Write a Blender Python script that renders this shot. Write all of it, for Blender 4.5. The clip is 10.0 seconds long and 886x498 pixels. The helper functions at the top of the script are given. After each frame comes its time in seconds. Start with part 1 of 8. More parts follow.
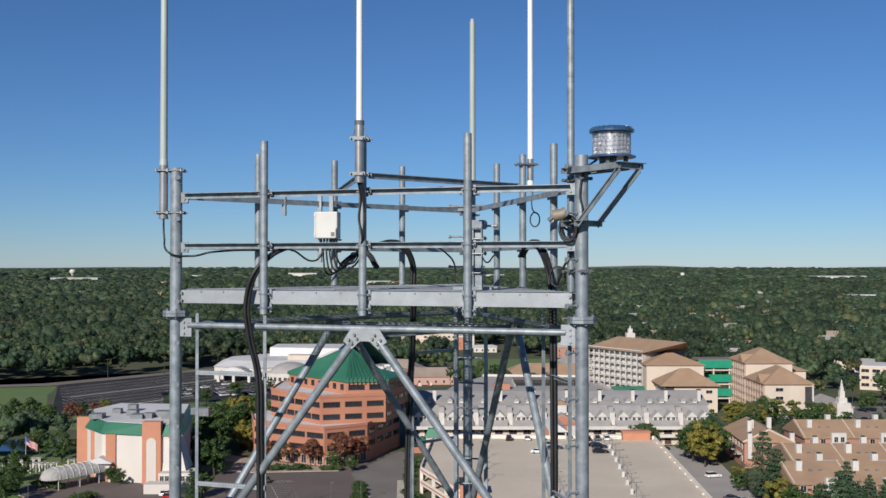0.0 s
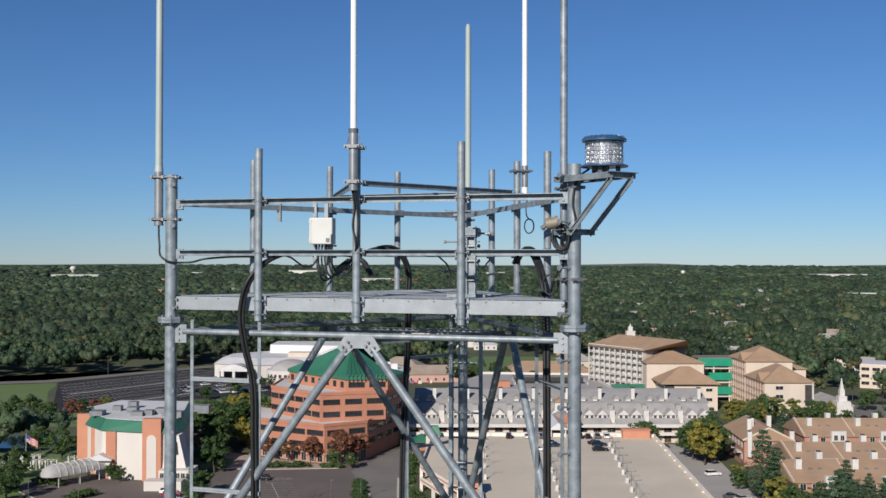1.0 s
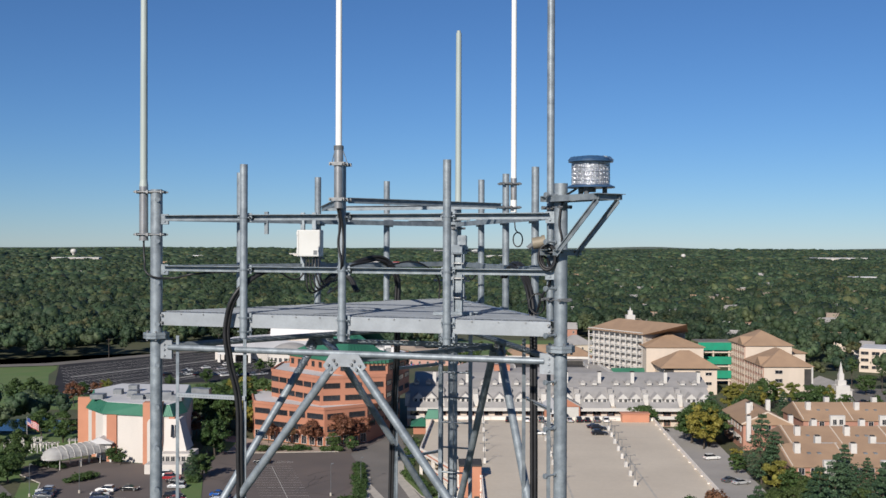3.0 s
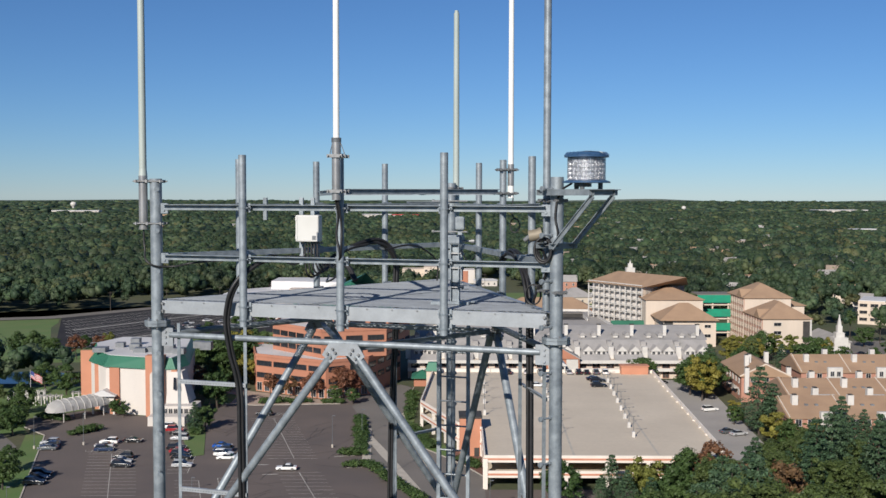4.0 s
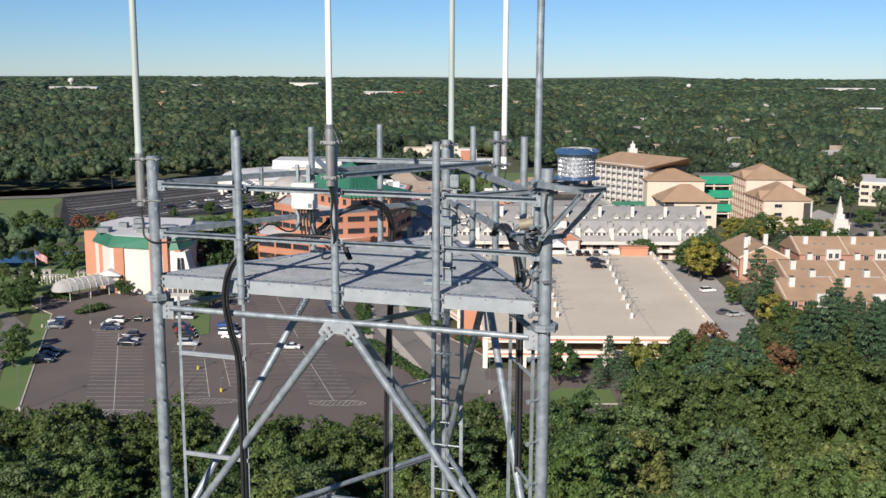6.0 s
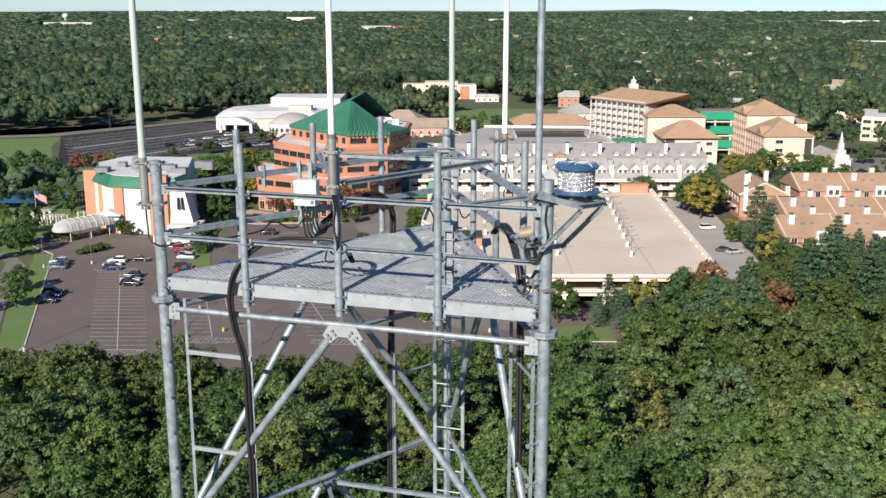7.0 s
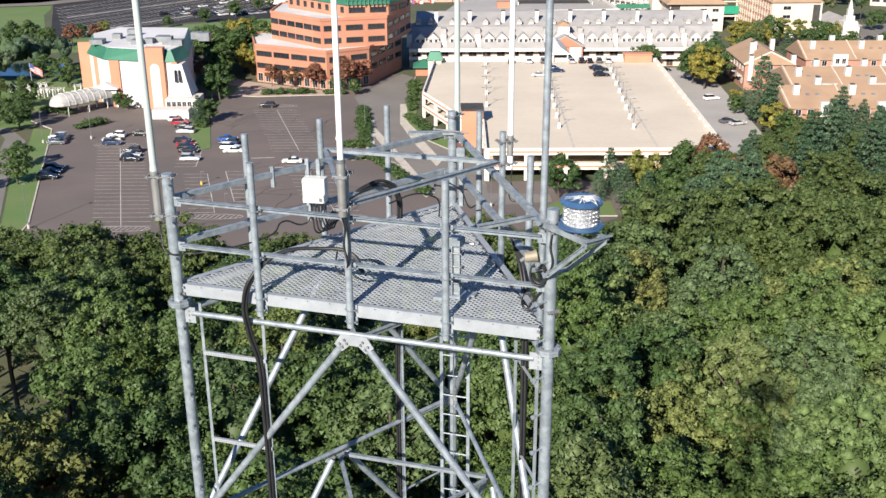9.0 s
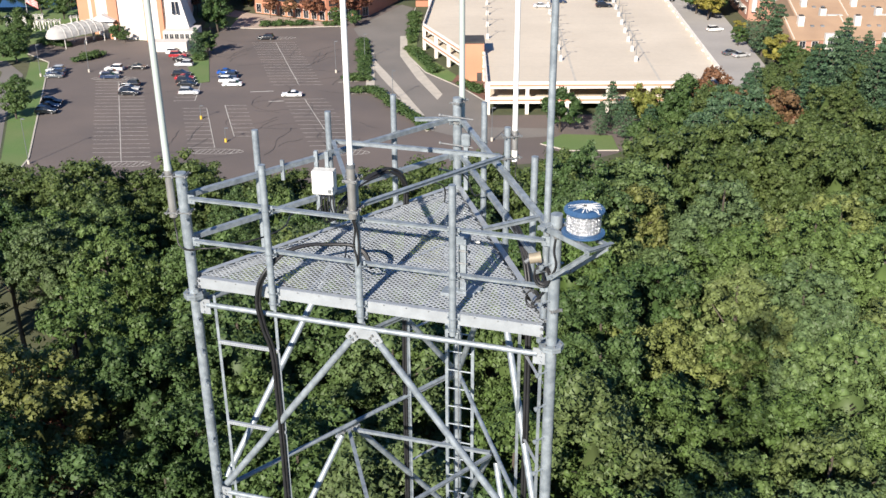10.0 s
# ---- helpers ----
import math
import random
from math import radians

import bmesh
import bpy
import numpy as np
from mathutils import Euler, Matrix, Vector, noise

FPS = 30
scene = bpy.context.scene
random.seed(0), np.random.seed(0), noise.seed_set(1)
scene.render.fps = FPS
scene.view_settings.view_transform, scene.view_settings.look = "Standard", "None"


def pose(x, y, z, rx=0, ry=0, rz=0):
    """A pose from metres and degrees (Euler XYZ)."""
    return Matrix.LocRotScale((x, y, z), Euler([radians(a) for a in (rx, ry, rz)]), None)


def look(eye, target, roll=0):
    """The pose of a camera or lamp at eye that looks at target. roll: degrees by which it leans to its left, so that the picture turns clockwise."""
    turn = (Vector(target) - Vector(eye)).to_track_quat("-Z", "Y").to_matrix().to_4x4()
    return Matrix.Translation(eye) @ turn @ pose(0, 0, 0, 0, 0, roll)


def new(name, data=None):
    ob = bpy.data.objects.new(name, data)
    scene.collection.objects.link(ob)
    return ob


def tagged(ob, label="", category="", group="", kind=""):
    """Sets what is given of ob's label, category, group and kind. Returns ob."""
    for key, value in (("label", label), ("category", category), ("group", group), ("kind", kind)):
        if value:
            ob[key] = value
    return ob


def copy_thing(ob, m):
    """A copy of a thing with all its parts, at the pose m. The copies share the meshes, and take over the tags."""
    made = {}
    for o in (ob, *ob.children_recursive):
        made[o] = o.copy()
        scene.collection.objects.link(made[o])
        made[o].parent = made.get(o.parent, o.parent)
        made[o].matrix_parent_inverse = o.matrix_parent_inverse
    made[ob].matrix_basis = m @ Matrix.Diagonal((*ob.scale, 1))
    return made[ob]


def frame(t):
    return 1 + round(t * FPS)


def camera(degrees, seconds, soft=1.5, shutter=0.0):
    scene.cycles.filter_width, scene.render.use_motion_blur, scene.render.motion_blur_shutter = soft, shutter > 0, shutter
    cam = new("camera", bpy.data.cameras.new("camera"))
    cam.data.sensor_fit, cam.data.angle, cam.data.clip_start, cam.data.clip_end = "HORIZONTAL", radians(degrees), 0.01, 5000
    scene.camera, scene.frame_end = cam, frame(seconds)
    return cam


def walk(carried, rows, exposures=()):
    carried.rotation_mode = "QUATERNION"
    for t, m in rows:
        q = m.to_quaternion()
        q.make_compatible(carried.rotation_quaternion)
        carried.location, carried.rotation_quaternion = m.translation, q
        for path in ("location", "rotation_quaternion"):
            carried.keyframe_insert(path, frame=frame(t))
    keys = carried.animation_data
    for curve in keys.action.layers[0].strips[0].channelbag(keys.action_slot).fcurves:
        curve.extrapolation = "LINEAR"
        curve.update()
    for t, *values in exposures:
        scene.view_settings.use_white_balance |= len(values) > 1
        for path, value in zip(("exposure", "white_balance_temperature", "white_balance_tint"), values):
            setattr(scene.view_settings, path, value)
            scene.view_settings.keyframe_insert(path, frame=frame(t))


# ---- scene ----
import itertools

cam = camera(47.1, 10.0)

PATH = [
    (0, (3.44, -8.773, 61.48), (2.852, -6.861, 61.51), 0.0),
    (0.5, (3.465, -8.782, 61.558), (2.877, -6.871, 61.588), 0.1),
    (1, (3.512, -8.792, 61.573), (2.923, -6.88, 61.598), 0.1),
    (1.5, (3.615, -8.753, 61.633), (3.026, -6.842, 61.635), 0.1),
    (2, (3.679, -8.729, 61.687), (3.09, -6.818, 61.688), 0.1),
    (3.3, (3.604, -8.678, 61.977), (3.014, -6.767, 61.958), 0.2),
    (3.5, (3.629, -8.719, 62.039), (3.039, -6.809, 61.984), 0.1),
    (4, (3.664, -8.752, 62.249), (3.075, -6.844, 62.147), 0.1),
    (4.5, (3.715, -8.756, 62.482), (3.126, -6.85, 62.342), 0.1),
    (5, (3.758, -8.792, 62.726), (3.171, -6.893, 62.499), 0.1),
    (5.5, (3.771, -8.799, 62.977), (3.186, -6.907, 62.692), 0.1),
    (5.7, (3.77, -8.804, 63.077), (3.185, -6.916, 62.771), 0.2),
    (7, (3.752, -8.812, 63.919), (3.176, -6.953, 63.456), -0.0),
    (7.5, (3.718, -8.789, 64.278), (3.146, -6.946, 63.753), -0.1),
    (8, (3.69, -8.755, 64.651), (3.122, -6.929, 64.063), -0.2),
    (8.5, (3.666, -8.711, 65.018), (3.104, -6.905, 64.369), -0.2),
    (9, (3.648, -8.673, 65.374), (3.092, -6.888, 64.663), -0.3),
    (9.5, (3.631, -8.685, 65.735), (3.082, -6.924, 64.962), -0.3),
    (10, (3.605, -8.735, 66.123), (3.063, -7.001, 65.288), -0.4),
]
walk(cam, [(t, look(eye, target, roll)) for t, eye, target, roll in PATH],
     [(0, 0.2, 5780, 10), (2, 0.25, 5780, 10), (4.5, 0.32, 5860, 10), (6, 0.58, 5950, 10), (7.5, 0.95, 6000, 10), (10, 1.18, 6000, 10)])

# ---- light ----
YAW = 17.15
M_UV = pose(3.65, -8.8, 0, 0, 0, YAW)   # plan frame of the surroundings: u across, v ahead
SUN_EL, SUN_AZ = 28.0, 22.5 - YAW       # the light travels towards SUN_AZ (clockwise from +y)
sd = Vector((math.sin(radians(SUN_AZ)) * math.cos(radians(SUN_EL)),
             math.cos(radians(SUN_AZ)) * math.cos(radians(SUN_EL)), -math.sin(radians(SUN_EL))))
sun = new("sun", bpy.data.lights.new("sun", "SUN"))
sun.data.energy, sun.data.angle, sun.data.color = 5.0, radians(0.53), (1.0, 0.87, 0.70)
sun.matrix_world = look((0, 0, 200), Vector((0, 0, 200)) + sd)
world = bpy.data.worlds.new("world")
scene.world = world
world.use_nodes = True
wn = world.node_tree.nodes
wn.clear()
sky = wn.new("ShaderNodeTexSky")
sky.sky_type, sky.sun_disc = "NISHITA", False
sky.sun_elevation, sky.sun_rotation = radians(SUN_EL), radians(SUN_AZ + 180)
sky.altitude, sky.air_density, sky.dust_density, sky.ozone_density = 1300, 1.0, 0.0, 7.5
bgn = wn.new("ShaderNodeBackground")
bgn.inputs["Strength"].default_value = 0.059
wout = wn.new("ShaderNodeOutputWorld")
world.node_tree.links.new(sky.outputs[0], bgn.inputs["Color"])
world.node_tree.links.new(bgn.outputs[0], wout.inputs["Surface"])


# ---- materials ----
def mat(name, c1, c2=None, scale=3.0, rough=0.6, metal=0.0, bump=0.0, bscale=None, fine=0.15, vary=0.0, spec=0.5, streak=1.0):
    """Two colours mixed by a large noise, a finer grain over it, and relief."""
    m = bpy.data.materials.new(name)
    m.use_nodes = True
    nt = m.node_tree
    b = nt.nodes["Principled BSDF"]
    b.inputs["Roughness"].default_value, b.inputs["Metallic"].default_value = rough, metal
    b.inputs["Specular IOR Level"].default_value = spec
    c2 = c2 or tuple(x * 0.8 for x in c1)
    co = nt.nodes.new("ShaderNodeTexCoord")
    mp = nt.nodes.new("ShaderNodeMapping")
    mp.inputs["Scale"].default_value = (1, 1, streak)
    nt.links.new(co.outputs["Object"], mp.inputs["Vector"])
    n1 = nt.nodes.new("ShaderNodeTexNoise")
    n1.inputs["Scale"].default_value, n1.inputs["Detail"].default_value = scale, 5
    nt.links.new(mp.outputs[0], n1.inputs["Vector"])
    rmp = nt.nodes.new("ShaderNodeValToRGB")
    rmp.color_ramp.elements[0].position, rmp.color_ramp.elements[1].position = 0.35, 0.65
    rmp.color_ramp.elements[0].color, rmp.color_ramp.elements[1].color = (*c1, 1), (*c2, 1)
    nt.links.new(n1.outputs["Fac"], rmp.inputs["Fac"])
    n2 = nt.nodes.new("ShaderNodeTexNoise")
    n2.inputs["Scale"].default_value, n2.inputs["Detail"].default_value = bscale or scale * 12, 3
    nt.links.new(co.outputs["Object"], n2.inputs["Vector"])
    mr = nt.nodes.new("ShaderNodeMapRange")
    mr.inputs[3].default_value, mr.inputs[4].default_value = 1 - fine, 1 + fine
    nt.links.new(n2.outputs["Fac"], mr.inputs[0])
    hs = nt.nodes.new("ShaderNodeHueSaturation")
    nt.links.new(rmp.outputs["Color"], hs.inputs["Color"])
    if vary:
        oi = nt.nodes.new("ShaderNodeObjectInfo")
        mv = nt.nodes.new("ShaderNodeMapRange")
        mv.inputs[3].default_value, mv.inputs[4].default_value = 1 - vary, 1 + vary
        nt.links.new(oi.outputs["Random"], mv.inputs[0])
        mu = nt.nodes.new("ShaderNodeMath")
        mu.operation = "MULTIPLY"
        nt.links.new(mr.outputs[0], mu.inputs[0])
        nt.links.new(mv.outputs[0], mu.inputs[1])
        nt.links.new(mu.outputs[0], hs.inputs["Value"])
    else:
        nt.links.new(mr.outputs[0], hs.inputs["Value"])
    nt.links.new(hs.outputs[0], b.inputs["Base Color"])
    if bump:
        bp = nt.nodes.new("ShaderNodeBump")
        bp.inputs["Strength"].default_value, bp.inputs["Distance"].default_value = bump, 0.02
        nt.links.new(n2.outputs["Fac"], bp.inputs["Height"])
        nt.links.new(bp.outputs[0], b.inputs["Normal"])
    return m


def leaf_mat(name, colours, spread=0.35, trans=0.3, patch=0.0, stand=0.0, grain=0.0):
    """Foliage: colour by object, by leaf and, for woods, by place."""
    m = bpy.data.materials.new(name)
    m.use_nodes = True
    nt = m.node_tree
    b = nt.nodes["Principled BSDF"]
    b.inputs["Roughness"].default_value, b.inputs["Specular IOR Level"].default_value = 0.55, 0.3
    rmp = nt.nodes.new("ShaderNodeValToRGB")
    els = rmp.color_ramp.elements
    while len(els) < len(colours):
        els.new(0.5)
    for i, (p, c) in enumerate(colours):
        els[i].position, els[i].color = p, (*c, 1)
    if patch:
        co = nt.nodes.new("ShaderNodeTexCoord")
        vo = nt.nodes.new("ShaderNodeTexVoronoi")
        vo.inputs["Scale"].default_value = patch
        nt.links.new(co.outputs["Object"], vo.inputs["Vector"])
        sp = nt.nodes.new("ShaderNodeSeparateColor")
        nt.links.new(vo.outputs["Color"], sp.inputs[0])
        nt.links.new(sp.outputs[0], rmp.inputs["Fac"])
    else:
        oi = nt.nodes.new("ShaderNodeObjectInfo")
        nt.links.new(oi.outputs["Random"], rmp.inputs["Fac"])
    geo = nt.nodes.new("ShaderNodeNewGeometry")
    mr = nt.nodes.new("ShaderNodeMapRange")
    mr.inputs[3].default_value, mr.inputs[4].default_value = 1 - spread, 1 + spread
    nt.links.new(geo.outputs["Random Per Island"], mr.inputs[0])
    hs = nt.nodes.new("ShaderNodeHueSaturation")
    nt.links.new(rmp.outputs[0], hs.inputs["Color"])
    if stand:   # stands of lighter and darker trees
        nn = nt.nodes.new("ShaderNodeTexNoise")
        nn.inputs["Scale"].default_value, nn.inputs["Detail"].default_value = stand, 4
        nt.links.new(co.outputs["Object"], nn.inputs["Vector"])
        m3 = nt.nodes.new("ShaderNodeMapRange")
        m3.inputs[1].default_value, m3.inputs[2].default_value = 0.35, 0.68
        m3.inputs[3].default_value, m3.inputs[4].default_value = 0.62, 1.35
        nt.links.new(nn.outputs["Fac"], m3.inputs[0])
        m4 = nt.nodes.new("ShaderNodeMath")
        m4.operation = "MULTIPLY"
        nt.links.new(mr.outputs[0], m4.inputs[0])
        nt.links.new(m3.outputs[0], m4.inputs[1])
        val = m4
    else:
        val = mr
    if grain:   # twigs and leaves too small to build
        ng = nt.nodes.new("ShaderNodeTexNoise")
        ng.inputs["Scale"].default_value, ng.inputs["Detail"].default_value, ng.inputs["Roughness"].default_value = grain, 4, 0.7
        cg = nt.nodes.new("ShaderNodeTexCoord")
        nt.links.new(cg.outputs["Object"], ng.inputs["Vector"])
        m5 = nt.nodes.new("ShaderNodeMapRange")
        m5.inputs[1].default_value, m5.inputs[2].default_value = 0.3, 0.7
        m5.inputs[3].default_value, m5.inputs[4].default_value = 0.6, 1.4
        nt.links.new(ng.outputs["Fac"], m5.inputs[0])
        m6 = nt.nodes.new("ShaderNodeMath")
        m6.operation = "MULTIPLY"
        nt.links.new(val.outputs[0], m6.inputs[0])
        nt.links.new(m5.outputs[0], m6.inputs[1])
        val = m6
        bg = nt.nodes.new("ShaderNodeBump")
        bg.inputs["Strength"].default_value, bg.inputs["Distance"].default_value = 0.5, 0.4
        nt.links.new(ng.outputs["Fac"], bg.inputs["Height"])
        nt.links.new(bg.outputs[0], b.inputs["Normal"])
    nt.links.new(val.outputs[0], hs.inputs["Value"])
    nt.links.new(hs.outputs[0], b.inputs["Base Color"])
    tr = nt.nodes.new("ShaderNodeBsdfTranslucent")
    nt.links.new(hs.outputs[0], tr.inputs["Color"])
    mx = nt.nodes.new("ShaderNodeMixShader")
    mx.inputs[0].default_value = trans
    nt.links.new(b.outputs[0], mx.inputs[1])
    nt.links.new(tr.outputs[0], mx.inputs[2])
    nt.links.new(mx.outputs[0], nt.nodes["Material Output"].inputs["Surface"])
    return m


GALV = mat("galvanized_steel", (0.285, 0.322, 0.350), (0.175, 0.202, 0.228), 11, 0.48, 0.3, 0.06, 70, 0.24, 0.06)
GALV_BRIGHT = mat("new_galvanized_steel", (0.345, 0.37, 0.395), (0.275, 0.295, 0.315), 5, 0.45, 0.25, 0.05, 50, 0.12)
GALV_DARK = mat("weathered_steel", (0.17, 0.18, 0.19), (0.11, 0.12, 0.13), 12, 0.6, 0.3, 0.06, 70, 0.2)
ZINC = mat("zinc_bolt", (0.27, 0.275, 0.28), (0.18, 0.185, 0.19), 30, 0.5, 0.5, 0, 90)
FIBRE_WHITE = mat("white_fibreglass", (0.78, 0.78, 0.76), (0.71, 0.71, 0.68), 4, 0.45, 0, 0.02, 60, 0.05)
FIBRE_GREY = mat("pale_grey_fibreglass", (0.385, 0.43, 0.405), (0.31, 0.355, 0.335), 5, 0.5, 0, 0.03, 60, 0.08, streak=0.2)
ALU = mat("brushed_aluminium", (0.40, 0.395, 0.39), (0.30, 0.295, 0.29), 8, 0.34, 0.6, 0.02, 80, 0.1)
RUBBER = mat("black_cable_jacket", (0.011, 0.011, 0.012), (0.018, 0.018, 0.02), 10, 0.5, 0, 0.02, 60)
BOXWHITE = mat("white_powder_coat", (0.56, 0.56, 0.54), (0.51, 0.51, 0.49), 3, 0.5, 0, 0.02, 80, 0.04)
TAN = mat("tan_cast_housing", (0.27, 0.235, 0.175), (0.21, 0.18, 0.135), 12, 0.6, 0.2)
BLUE_CAP = mat("blue_painted_metal", (0.028, 0.068, 0.145), (0.04, 0.088, 0.175), 6, 0.35, 0.0, 0.02, 50, 0.1)
DROPPING = mat("dried_white_streaks", (0.82, 0.82, 0.78), (0.66, 0.66, 0.62), 30, 0.9)
REFLECTOR = mat("chrome_reflector", (0.66, 0.67, 0.70), (0.48, 0.49, 0.53), 40, 0.32, 0.75, 0.0)
SILVERED = mat("silvered_plastic", (0.40, 0.41, 0.43), (0.26, 0.27, 0.30), 30, 0.4, 0.4, 0.03, 90, 0.2)
GLASS = bpy.data.materials.new("clear_lens")
GLASS.use_nodes = True
gb = GLASS.node_tree.nodes["Principled BSDF"]
gb.inputs["Base Color"].default_value = (0.96, 0.97, 0.98, 1)
gb.inputs["Transmission Weight"].default_value, gb.inputs["Roughness"].default_value, gb.inputs["IOR"].default_value = 1.0, 0.03, 1.15


# ---- mesh helpers ----
def cyl(bm, p0, p1, r, seg=14, r2=None, caps=True):
    p0, p1 = Vector(p0), Vector(p1)
    d = p1 - p0
    m = Matrix.Translation((p0 + p1) / 2) @ d.to_track_quat("Z", "Y").to_matrix().to_4x4()
    return bmesh.ops.create_cone(bm, cap_ends=caps, segments=seg, radius1=r, radius2=r if r2 is None else r2, depth=d.length, matrix=m)


def box(bm, c, s, rot=None):
    m = Matrix.Translation(c) @ (rot.to_4x4() if rot else Matrix()) @ Matrix.Diagonal((s[0], s[1], s[2], 1))
    return bmesh.ops.create_cube(bm, size=1, matrix=m)


def bar(bm, p0, p1, w, h, up=(0, 0, 1)):
    """A square bar from p0 to p1; w across, h along up."""
    p0, p1 = Vector(p0), Vector(p1)
    d = (p1 - p0).normalized()
    side = d.cross(Vector(up)).normalized()
    top = side.cross(d)
    rot = Matrix((d, side, top)).transposed()
    box(bm, (p0 + p1) / 2, ((p1 - p0).length, w, h), rot)


def smooth(bm, on=True):
    for f in bm.faces:
        f.smooth = on and len(f.verts) == 4


def mesh_of(name, bm, material, round_=True):
    me = bpy.data.meshes.new(name)
    if round_:
        smooth(bm)
    bm.to_mesh(me)
    bm.free()
    if round_:
        me.set_sharp_from_angle(angle=radians(42))
    for mm in material if isinstance(material, (list, tuple)) else (material,):
        me.materials.append(mm)
    return me


def part(name, bm, material, parent, label="", round_=False):
    ob = new(name, bm if isinstance(bm, bpy.types.Mesh) else mesh_of(name, bm, material, round_))
    ob.parent = parent
    if label:
        ob["label"] = label
    return ob


def thing(name, label, category, m=None, group="", kind="", mesh=None):
    ob = new(name, mesh)
    ob.matrix_basis = m or Matrix()
    return tagged(ob, label, category, group, kind)


def sheet(name, pts, z, material, label, category, kind="structure"):
    """A flat piece of ground from its outline in plan."""
    bm = bmesh.new()
    bm.faces.new([bm.verts.new((p[0], p[1], z)) for p in pts])
    bmesh.ops.recalc_face_normals(bm, faces=bm.faces)
    if bm.faces[:][0].normal.z < 0:
        bmesh.ops.reverse_faces(bm, faces=bm.faces)
    return thing(name, label, category, M_UV, "", kind, mesh_of(name, bm, material, False))


def prism(bm, pts, z0, z1, top=None):
    """A solid on an outline; top: another outline for its upper edge."""
    top = top or pts
    lo = [bm.verts.new((p[0], p[1], z0)) for p in pts]
    hi = [bm.verts.new((p[0], p[1], z1)) for p in top]
    n = len(pts)
    for i in range(n):
        bm.faces.new((lo[i], lo[(i + 1) % n], hi[(i + 1) % n], hi[i]))
    bm.faces.new(hi)
    bm.faces.new(lo[::-1])
    bmesh.ops.recalc_face_normals(bm, faces=bm.faces)


def wire(name, pts, r, material, parent=None, label="", category="", res=6, smooth_=True):
    """A cable through pts, turned into a mesh."""
    cu = bpy.data.curves.new(name, "CURVE")
    cu.dimensions, cu.bevel_depth, cu.bevel_resolution, cu.resolution_u = "3D", r, 2, res
    sp = cu.splines.new("BEZIER" if smooth_ else "POLY")
    if smooth_:
        sp.bezier_points.add(len(pts) - 1)
        for bp, p in zip(sp.bezier_points, pts):
            bp.co, bp.handle_left_type, bp.handle_right_type = p, "AUTO", "AUTO"
    else:
        sp.points.add(len(pts) - 1)
        for bp, p in zip(sp.points, pts):
            bp.co = (*p, 1)
    cu.use_fill_caps = True
    cu.materials.append(material)
    ob = new(name, cu)
    if parent:
        ob.parent = parent
    return tagged(ob, label, category)


# ---- the lattice tower ----
Z0 = 61.0                      # leg flange under the platform
BAY, TUBE_Z = 2.56, 60.885     # spacing of the horizontals; the topmost one
LEGS = [Vector((-2, 0, 0)), Vector((2, 0, 0)), Vector((0, 3.4641, 0))]
CEN = Vector((0, 1.1547, 0))
FACES = [Matrix.Translation(CEN) @ Matrix.Rotation(radians(120 * k), 4, "Z") @ Matrix.Translation(-CEN) for k in range(3)]


